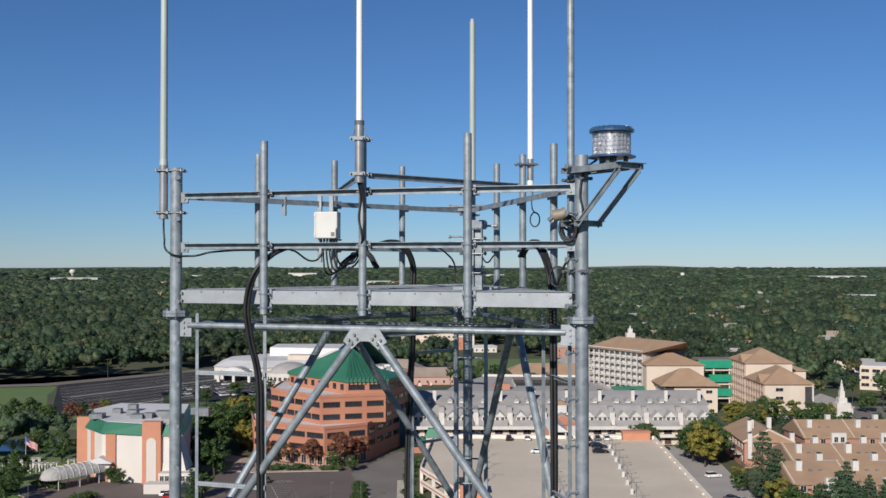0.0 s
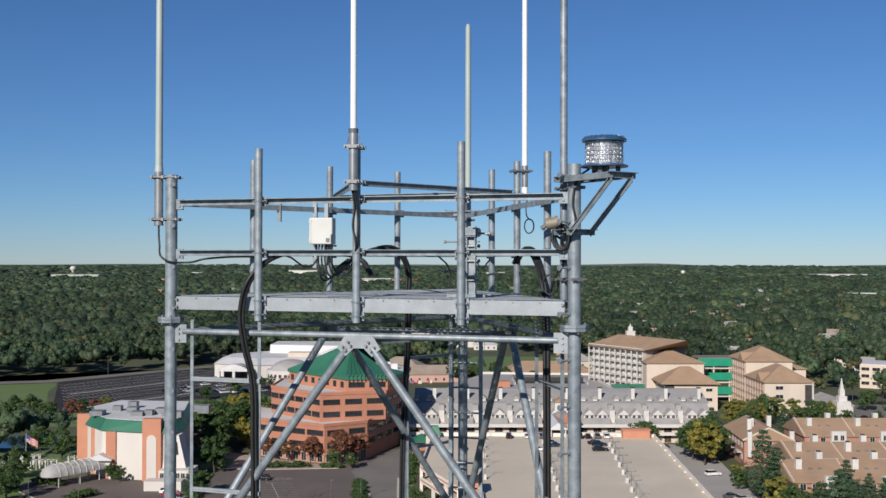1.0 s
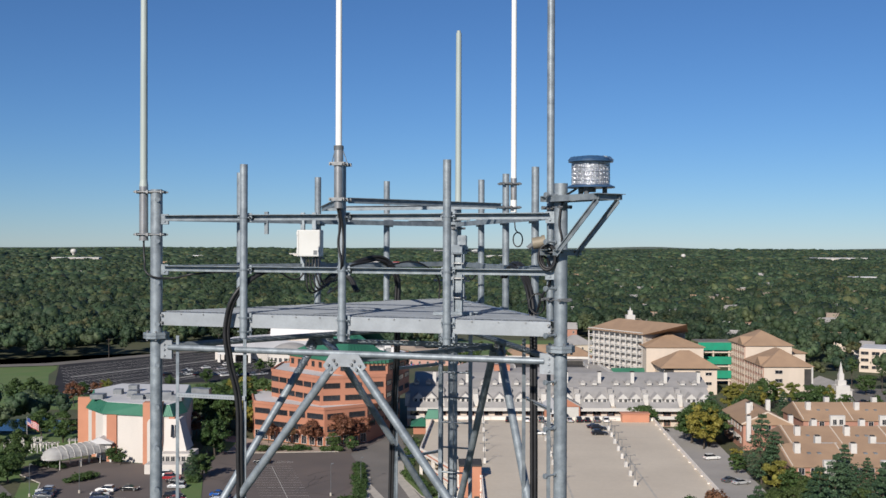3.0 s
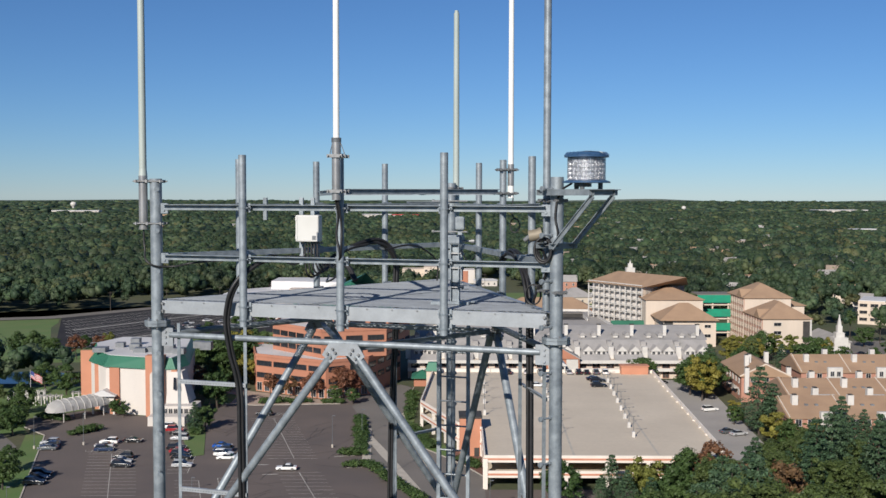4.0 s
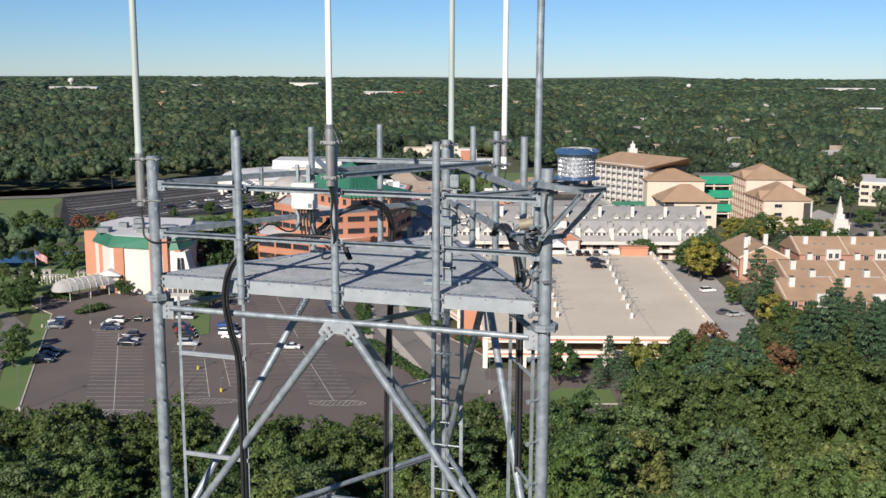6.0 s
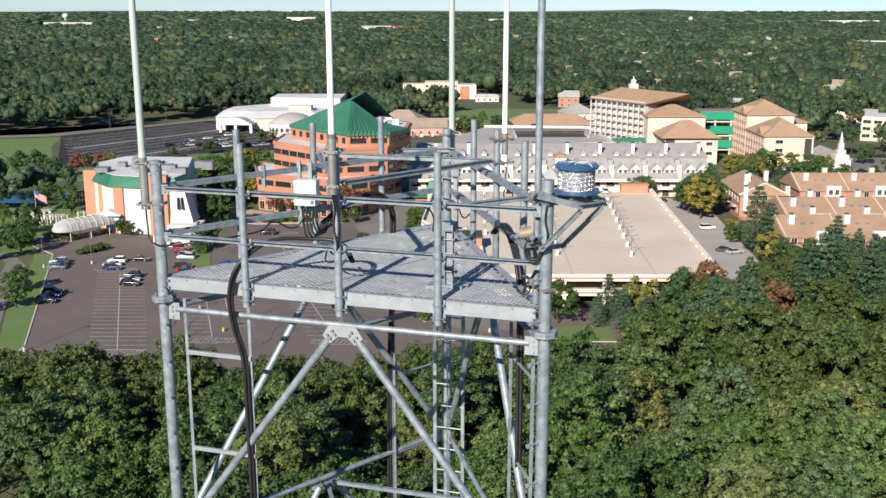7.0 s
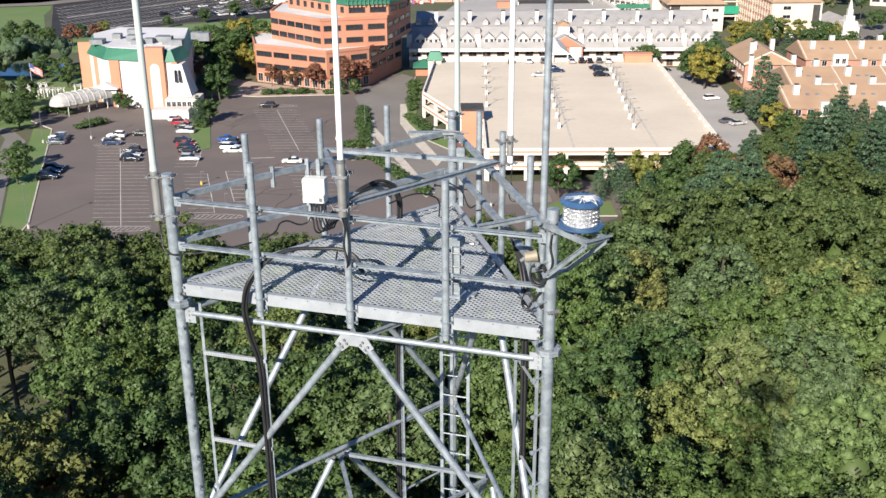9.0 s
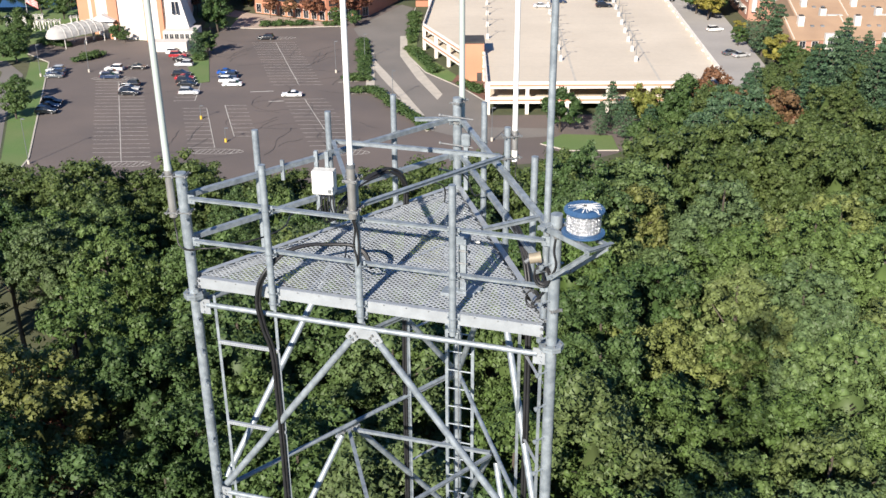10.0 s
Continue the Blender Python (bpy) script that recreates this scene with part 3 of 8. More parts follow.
def build_cable_ladders():
    rails = []
    for x in (-1.775, -1.045):
        bm = bmesh.new()
        prism(bm, [(x - 0.017, 0.017), (x + 0.017, 0.017), (x + 0.017, 0.023), (x - 0.011, 0.023), (x - 0.011, 0.052), (x - 0.017, 0.052)], -0.3, 61.0)
        rails.append(mesh_of("rail", bm, GALV, False))
    bm = bmesh.new()
    box(bm, (-1.40, -0.003, 0), (0.74, 0.004, 0.038))
    box(bm, (-1.40, 0.012, 0.018), (0.74, 0.03, 0.004))
    rung = mesh_of("rung", bm, GALV_BRIGHT, False)
    bm = bmesh.new()
    for i in range(24):
        cyl(bm, (-1.74 + i * 0.03, -0.0075, 0), (-1.74 + i * 0.03, -0.0045, 0), 0.006, 6)
    holes = mesh_of("hole_row", bm, GALV_DARK, False)
    for k, fm in enumerate(FACES):
        lad = thing("cable_ladder", "galvanized cable ladder with perforated rungs", "cable ladder", fm, "cable ladders on the tower faces")
        for me in rails:
            part("rail", me, None, lad)
        for i in range(12):
            r = part("rung", rung, None, lad)
            r.location = (0, 0, 60.425 - 1.075 * i)
            if k == 0 and i < 4:
                part("hole_row", holes, None, r)


def build_climbing_ladder():
    lad = thing("climbing_ladder", "narrow galvanized climbing ladder inside the back leg", "ladder")
    for x in (-0.07, 0.31):
        bm = bmesh.new()
        box(bm, (x, 3.17, 40.5), (0.045, 0.022, 41.0))
        part("stile", bm, GALV, lad)
    bm = bmesh.new()
    cyl(bm, (-0.07, 3.17, 0), (0.31, 3.17, 0), 0.011, 8)
    me = mesh_of("rung", bm, GALV)
    for i in range(60):
        r = part("rung", me, None, lad)
        r.location = (0, 0, 60.95 - 0.305 * i)
    bm = bmesh.new()
    cyl(bm, (0.12, 3.10, 20), (0.12, 3.10, 61.2), 0.006, 6)
    part("safety_cable", bm, ZINC, lad)


def cable(pts, r, label, res=8):
    return wire("coaxial_cable", pts, r, RUBBER, None, label, "cable", res)


def build_cables():
    # feeder from the platform over the mid rail and down the front ladder
    for dx, dy in ((0, 0), (0.02, 0.03)):
        cable([(-0.02 + dx, 0.30, 61.45), (-0.18 + dx, 0.40, 61.60), (-0.50 + dx, 0.34, 61.645), (-0.86 + dx, 0.10, 61.635), (-1.05 + dx, -0.11 + dy, 61.46), (-1.17 + dx, -0.13 + dy, 61.15),
               (-1.16 + dx, -0.10 + dy, 60.8), (-1.10 + dx, -0.05 + dy, 60.45), (-1.085 + dx, -0.04 + dy, 59.9), (-1.08 + dx, -0.04 + dy, 58.0), (-1.08 + dx, -0.04 + dy, 30)],
              0.019, "thick black feeder cable tied down the cable ladder")
    # bundles that arch over the rails of the two rear faces
    for k in range(4):
        o, w = (k % 2) * 0.034, (k // 2) * 0.034
        cable([(-1.02 + o, 1.80 + w, 61.48), (-0.90 + o, 2.00 + w, 61.60 + 0.4 * o), (-0.74 + o, 2.26 + w, 61.69 + w), (-0.58 + o, 2.46 + w, 61.70 + w), (-0.47 + o, 2.58 + w, 61.55), (-0.45 + o, 2.60 + w, 61.2),
               (-0.51 + o, 2.61 + w, 59.5), (-0.53 + o, 2.61 + w, 58), (-0.53 + o, 2.61 + w, 30)], 0.017, "black feeder cables bundled over the rear rail")
        cable([(1.10 + o, 1.52 + w, 61.56), (1.18 + o, 1.42 + w, 61.65), (1.30 + o, 1.22 + w, 61.68 + w), (1.44 + o, 0.98 + w, 61.58 + w), (1.56 + o, 0.76 + w, 61.32), (1.60 + o, 0.67 + w, 60.9), (1.60 + o, 0.66 + w, 30)],
              0.017, "black feeder cables bundled over the side rail")
    # loops under the equipment box
    for k in range(5):
        x = -1.06 + k * 0.035
        cable([(x, 1.44, 61.74), (x + 0.005 * k, 1.43, 61.55), (x + 0.03 + 0.01 * k, 1.46, 61.38 + 0.018 * k), (x + 0.07, 1.62, 61.40 + 0.02 * k), (x + 0.08, 1.76, 61.50), (-0.93 + 0.02 * k, 1.95, 61.60)],
              0.010, "thin black cable looping from the equipment box")
    # thin runs along the left side
    cable([(-2.125, -0.03, 61.93), (-2.11, -0.04, 61.75), (-2.03, -0.10, 61.60), (-1.85, 0.02, 61.56), (-1.62, 0.04, 61.60), (-1.2, 0.6, 61.62), (-1.25, 1.1, 61.62), (-1.12, 1.35, 61.52),
           (-1.05, 1.40, 61.62)], 0.010, "thin black antenna lead clipped along the mid rail")
    cable([(-0.005, -0.185, 62.22), (0.0, -0.14, 62.08), (-0.02, -0.137, 61.9), (0.012, -0.137, 61.7), (-0.05, -0.06, 61.62), (-0.25, 0.25, 61.58)], 0.010, "thin black antenna lead strapped to the post")
    cable([(0.015, -0.185, 62.22), (0.03, -0.137, 62.0), (0.025, -0.137, 61.75), (-0.02, -0.05, 61.60), (-0.35, 0.4, 61.42), (-0.5, 0.8, 61.45)], 0.010, "thin black antenna lead strapped to the post")
    cable([(-0.30, 1.9, 61.66), (-0.1, 2.2, 61.70), (0.02, 2.5, 61.60), (0.06, 2.7, 61.45), (0.05, 2.72, 61.26)], 0.010, "thin black cable looping to the floor")
    cable([(0.1, 3.0, 61.62), (0.35, 2.7, 61.62), (0.5, 2.5, 61.50), (0.62, 2.35, 61.58)], 0.009, "thin black cable sagging along the rail")
    # coil hanging on the slim antenna
    pts = [(1.185, 1.80, 62.24), (1.18, 1.78, 62.08)]
    for i in range(22):
        a = i * 0.62
        pts.append((1.22 + 0.05 * math.sin(a), 1.74, 61.95 + 0.075 * math.cos(a)))
    cable(pts, 0.007, "coiled black antenna lead hanging off the post", 3)
    pts = []
    for i in range(30):
        a = i * 0.6
        pts.append((1.895 + (0.066 + 0.012 * math.sin(i * 0.17)) * math.sin(a), -0.085 + 0.0025 * i, 61.79 + (0.10 + 0.012 * math.sin(i * 0.23)) * math.cos(a)))
    cable(pts + [(1.9, 0.05, 61.6), (1.82, 0.1, 61.45), (1.74, 0.25, 61.3)], 0.012, "coil of black cable tied to the pipe", 3)
    cable([(2.15, -0.12, 62.37), (2.05, -0.075, 62.30), (2.0, -0.075, 62.1), (2.02, -0.07, 61.9), (1.95, -0.06, 61.75)], 0.010, "black beacon supply cable down the leg")
    pts = [(1.745 + 0.07 * math.sin(i * 0.6), 0.20 + 0.003 * i, 61.37 + 0.09 * math.cos(i * 0.6)) for i in range(24)]
    cable(pts, 0.006, "small coil of black cable above the floor", 3)


def build_fittings():
    # tan junction housing on the pipe mast
    j = thing("junction_housing", "tan cast junction housing strapped to the pipe mast", "junction box")
    bm = bmesh.new()
    cyl(bm, (1.74, 0.05, 61.905), (1.83, 0.07, 61.92), 0.052, 16)
    cyl(bm, (1.825, 0.068, 61.919), (1.85, 0.075, 61.924), 0.060, 16)
    part("body", bm, TAN, j, round_=True)
    bm = bmesh.new()
    cyl(bm, (1.742, 0.05, 61.90), (1.70, 0.04, 61.865), 0.02, 10)
    part("gland", bm, GALV_DARK, j)
    # side arm bracket with a small amplifier on the back leg
    s = thing("standoff_bracket", "grey standoff bracket with threaded rods on the back leg", "bracket")
    bm = bmesh.new()
    box(bm, (0.16, 3.33, 61.55), (0.055, 0.05, 0.66))
    part("channel", bm, GALV, s)
    bm = bmesh.new()
    box(bm, (0.17, 3.28, 61.93), (0.11, 0.06, 0.16))
    bmesh.ops.bevel(bm, geom=bm.edges[:], offset=0.008, segments=2, affect="EDGES")
    part("amplifier", bm, GALV, s, "small grey metal housing")
    for z in (62.2, 61.82, 61.45):
        bm = bmesh.new()
        cyl(bm, (-0.22, 3.38, z), (0.26, 3.30, z), 0.010, 7)
        cyl(bm, (-0.22, 3.38, z), (-0.195, 3.376, z), 0.02, 7)
        part("threaded_rod", bm, ZINC, s)
    # top anchor of the climbing ladder, standing on the floor
    b = thing("ladder_anchor", "galvanized ladder anchor post bolted to the platform floor", "bracket")
    bm = bmesh.new()
    box(bm, (0.93, 0.42, 61.254), (0.34, 0.10, 0.03))
    box(bm, (0.80, 0.37, 61.256), (0.10, 0.16, 0.034))
    box(bm, (1.06, 0.50, 61.262), (0.16, 0.12, 0.012))
    bmesh.ops.bevel(bm, geom=bm.edges[:], offset=0.004, segments=1, affect="EDGES")
    part("base_plate", bm, GALV, b)
    bm = bmesh.new()
    box(bm, (0.955, 0.44, 61.53), (0.085, 0.008, 0.58))
    for sd in (-1, 1):
        box(bm, (0.955 + sd * 0.040, 0.415, 61.53), (0.007, 0.045, 0.57))
    part("channel", bm, GALV, b)
    bm = bmesh.new()
    box(bm, (0.955, 0.43, 61.85), (0.15, 0.13, 0.085))
    bmesh.ops.bevel(bm, geom=bm.edges[:], offset=0.012, segments=2, affect="EDGES")
    part("cap", bm, GALV, b, "folded steel cap", True)
    for z in (61.40, 61.58, 61.72):
        bm = bmesh.new()
        cyl(bm, (0.90, 0.415, z), (1.04, 0.415, z), 0.009, 7)
        cyl(bm, (1.02, 0.415, z), (1.035, 0.415, z), 0.018, 6)
        part("bolt", bm, ZINC, b)
    bm = bmesh.new()
    cyl(bm, (1.03, 0.43, 61.84), (1.12, 0.43, 61.835), 0.010, 7)
    cyl(bm, (1.105, 0.43, 61.835), (1.14, 0.43, 61.835), 0.02, 8)
    part("eye_bolt", bm, ZINC, b)
    # stay bars across the corners at rail height
    for a, c in (((0.03, -0.02, 62.32), (1.04, 1.72, 62.33)), ((-0.5, 3.2, 62.19), (0.08, 3.38, 62.19)), ((-1.02, 1.75, 62.31), (-0.04, -0.02, 62.32)),
                 ((-1.0, 1.75, 62.315), (1.0, 1.76, 62.322)), ((1.27, 0.06, 62.17), (1.74, 0.47, 62.19))):
        st = thing("stay_bar", "galvanized angle stay bar bracing the antenna posts", "brace", group="stay bars at rail height")
        bm = bmesh.new()
        bar(bm, a, c, 0.05, 0.006)
        bar(bm, Vector(a) - Vector((0, 0, 0.024)), Vector(c) - Vector((0, 0, 0.024)), 0.006, 0.05)
        part("angle", bm, GALV, st)
    for x, y in ((-1.35, 1.12),):
        st = thing("cable_hanger", "short galvanized strut between the side rails", "bracket")
        bm = bmesh.new()
        box(bm, (x - 0.03, y, 62.12), (0.04, 0.03, 0.24))
        part("strut", bm, GALV, st)


build_tower()
build_platform()
build_rails()
build_posts()
build_antennas()
build_beacon()
build_box()
build_cable_ladders()
build_climbing_ladder()
build_cables()
build_fittings()

# ---- materials of the surroundings ----
GROUND = mat("woodland_floor", (0.055, 0.07, 0.03), (0.08, 0.08, 0.04), 0.05, 0.9, 0, 0.3, 0.8, 0.3)
GRASS = mat("mown_grass", (0.088, 0.15, 0.038), (0.115, 0.155, 0.05), 0.08, 0.9, 0, 0.3, 3, 0.2)
ASPHALT = mat("worn_asphalt", (0.128, 0.104, 0.092), (0.103, 0.086, 0.079), 0.06, 0.9, 0, 0.2, 2.5, 0.12)
ASPHALT_NEW = mat("dark_asphalt", (0.030, 0.030, 0.034), (0.040, 0.039, 0.043), 0.05, 0.95, 0, 0.0, 2, 0.12, 0, 0.1)
ROAD_GREY = mat("grey_road_asphalt", (0.17, 0.155, 0.14), (0.14, 0.13, 0.118), 0.08, 0.9, 0, 0.1, 2, 0.12)
TAR = mat("tar_crack_filler", (0.03, 0.028, 0.028), (0.04, 0.037, 0.036), 1, 0.7)
LINE = mat("road_paint", (0.55, 0.53, 0.48), (0.36, 0.34, 0.31), 0.8, 0.8, 0, 0, 8, 0.2)
CONCRETE = mat("tan_deck_concrete", (0.56, 0.49, 0.39), (0.50, 0.435, 0.345), 0.05, 0.85, 0, 0.1, 1.2, 0.08)
PAVING = mat("pink_paving", (0.38, 0.29, 0.23), (0.33, 0.26, 0.21), 0.3, 0.85, 0, 0.1, 6, 0.1)
KERB = mat("kerb_concrete", (0.46, 0.42, 0.36), (0.38, 0.35, 0.30), 0.5, 0.85)
CREAM = mat("cream_concrete", (0.56, 0.475, 0.39), (0.51, 0.435, 0.355), 0.3, 0.8, 0, 0.05, 4, 0.08, streak=0.3)
WHITEWALL = mat("white_render", (0.56, 0.52, 0.475), (0.51, 0.475, 0.435), 0.15, 0.75, 0, 0.05, 3, 0.06, streak=0.3)
GARAGE_WHITE = mat("off_white_precast", (0.70, 0.645, 0.58), (0.63, 0.575, 0.51), 0.3, 0.8, 0, 0.05, 4, 0.08, streak=0.3)
STRIPE = mat("terracotta_band", (0.50, 0.22, 0.14), (0.44, 0.19, 0.12), 0.5, 0.8)
BRICK = mat("orange_brick", (0.40, 0.18, 0.11), (0.35, 0.155, 0.095), 0.12, 0.85, 0, 0.2, 4, 0.12)
BRICK_RED = mat("red_brown_brick", (0.38, 0.20, 0.145), (0.33, 0.17, 0.12), 0.2, 0.85, 0, 0.2, 5, 0.15)
ORANGE = mat("orange_stucco", (0.46, 0.21, 0.125), (0.41, 0.185, 0.11), 0.2, 0.8, 0, 0.05, 4, 0.06)
GREEN_ROOF = mat("green_standing_seam", (0.04, 0.155, 0.095), (0.032, 0.13, 0.08), 0.15, 0.5, 0.1, 0.05, 3, 0.08)
GREEN_NET = mat("green_debris_netting", (0.015, 0.26, 0.15), (0.02, 0.20, 0.12), 0.4, 0.9, 0, 0.1, 6)
WHITE_ROOF = mat("white_membrane_roof", (0.58, 0.57, 0.565), (0.48, 0.475, 0.47), 0.08, 0.7, 0, 0.05, 2, 0.06)
GREY_SHINGLE = mat("grey_shingles", (0.32, 0.305, 0.295), (0.27, 0.26, 0.25), 0.25, 0.9, 0, 0.2, 5, 0.15)
BROWN_SHINGLE = mat("brown_shingles", (0.325, 0.218, 0.138), (0.28, 0.187, 0.12), 0.2, 0.9, 0, 0.2, 5, 0.14)
TAN_SHINGLE = mat("tan_shingles", (0.30, 0.24, 0.19), (0.25, 0.2, 0.16), 0.2, 0.9, 0, 0.2, 5, 0.14)
DARKGLASS = mat("dark_window_glass", (0.015, 0.017, 0.022), (0.03, 0.033, 0.04), 0.4, 0.12, 0.0, 0, 3, 0.2, 0.3)
# for dark parts, and for shade painted as solids in openings and recesses
DARK_AND_SHADE = mat("dark_parts_and_shade", (0.03, 0.028, 0.026), (0.05, 0.046, 0.042), 0.4, 0.8)
TRIM = mat("white_trim", (0.55, 0.53, 0.495), (0.49, 0.47, 0.44), 0.5, 0.6)
FABRIC = mat("white_canopy_fabric", (0.66, 0.65, 0.63), (0.60, 0.59, 0.575), 0.4, 0.6, 0, 0.03, 3, 0.05)
DECK_GREY = mat("pale_grey_concrete", (0.34, 0.32, 0.30), (0.29, 0.275, 0.26), 0.08, 0.85, 0, 0.05, 1.5, 0.1)
METALUNIT = mat("grey_rooftop_unit", (0.22, 0.23, 0.24), (0.16, 0.17, 0.18), 0.6, 0.55, 0.3)
BARK = mat("bark", (0.075, 0.060, 0.047), (0.05, 0.04, 0.032), 3, 0.95, 0, 0.4, 20)
WATER = mat("pond_water", (0.03, 0.05, 0.06), (0.04, 0.06, 0.065), 0.1, 0.06)
TYRE = mat("tyre_rubber", (0.02, 0.02, 0.02), None, 5, 0.8)
MULCH = mat("bark_mulch", (0.16, 0.075, 0.055), (0.12, 0.06, 0.045), 1, 0.95, 0, 0.2, 6)
LEAF = leaf_mat("broadleaf_foliage", [(0.0, (0.054, 0.094, 0.028)), (0.25, (0.064, 0.102, 0.036)), (0.45, (0.076, 0.122, 0.032)), (0.65, (0.092, 0.138, 0.040)), (0.82, (0.084, 0.120, 0.050)), (0.95, (0.110, 0.142, 0.040)), (1.0, (0.128, 0.140, 0.042))], 0.32, 0.25)
LEAF_LIGHT = leaf_mat("pale_green_foliage", [(0.0, (0.080, 0.136, 0.044)), (0.3, (0.105, 0.150, 0.066)), (0.55, (0.115, 0.172, 0.048)), (0.85, (0.140, 0.176, 0.060)), (1.0, (0.16, 0.185, 0.054))], 0.3)
LEAF_GREEN = leaf_mat("deep_green_foliage", [(0.0, (0.048, 0.088, 0.026)), (1.0, (0.078, 0.122, 0.036))], 0.3)
LEAF_YELLOW = leaf_mat("yellowing_foliage", [(0.0, (0.24, 0.21, 0.04)), (1.0, (0.15, 0.17, 0.04))], 0.3)
LEAF_RED = leaf_mat("autumn_red_foliage", [(0.0, (0.19, 0.075, 0.045)), (1.0, (0.16, 0.10, 0.05))], 0.3)
NEEDLE = leaf_mat("pine_needles", [(0.0, (0.046, 0.088, 0.044)), (1.0, (0.068, 0.112, 0.056))], 0.3, 0.15)
# blue raised a little in these greens, standing in for distance haze
WOODS = leaf_mat("distant_woods", [(0.0, (0.034, 0.060, 0.034)), (0.35, (0.046, 0.076, 0.038)), (0.6, (0.060, 0.092, 0.042)), (0.8, (0.078, 0.104, 0.056)), (0.93, (0.092, 0.112, 0.046)), (1.0, (0.108, 0.108, 0.050))], 0.28, 0.3, 0.09, 0.011, 1.6)


# ---- ground ----
def gz(u, v):
    """Height of the land: level near by, rising slowly to the horizon."""
    r = np.hypot(u, v)
    s = np.clip((r - 900) / 3900, 0, 1)
    return 29 * s * s * (3 - 2 * s) + 4 * s * np.sin(u / 370 + 1) * np.cos(v / 510)


def build_ground():
    rings = [0, 15, 40, 80, 130, 200, 300, 420, 560, 720, 900, 1100, 1350, 1650, 2000, 2400, 2850, 3350, 3900, 4400, 4860]
    n = 72
    verts = [(0, 0, 0)]
    for r in rings[1:]:
        for k in range(n):
            a = 2 * math.pi * k / n
            u, v = r * math.sin(a), r * math.cos(a)
            verts.append((u, v, float(gz(u, v))))
    faces = [(0, 1 + (k + 1) % n, 1 + k) for k in range(n)]
    for i in range(len(rings) - 2):
        b = 1 + i * n
        for k in range(n):
            faces.append((b + k, b + (k + 1) % n, b + n + (k + 1) % n, b + n + k))
    me = bpy.data.meshes.new("ground")
    me.from_pydata(verts, [], faces)
    me.update()
    me.materials.append(GROUND)
    thing("ground", "wooded suburban land stretching to the horizon", "ground", M_UV, "", "structure", me)


def strip(bm, p, q, w, z):
    d = Vector((q[0] - p[0], q[1] - p[1], 0)).normalized()
    s = Vector((-d.y, d.x, 0)) * w / 2
    a, b = Vector((p[0], p[1], z)), Vector((q[0], q[1], z))
    bm.faces.new([bm.verts.new(x) for x in (a - s, b - s, b + s, a + s)])


def kerb_line(pts, name="kerb", w=0.3, h=0.16):
    bm = bmesh.new()
    for p, q in zip(pts, pts[1:]):
        bar(bm, (p[0], p[1], h / 2), (q[0], q[1], h / 2), w, h)
    return thing(name, "pale concrete kerb along the paving", "kerb", M_UV, "", "structure", mesh_of(name, bm, KERB, False))


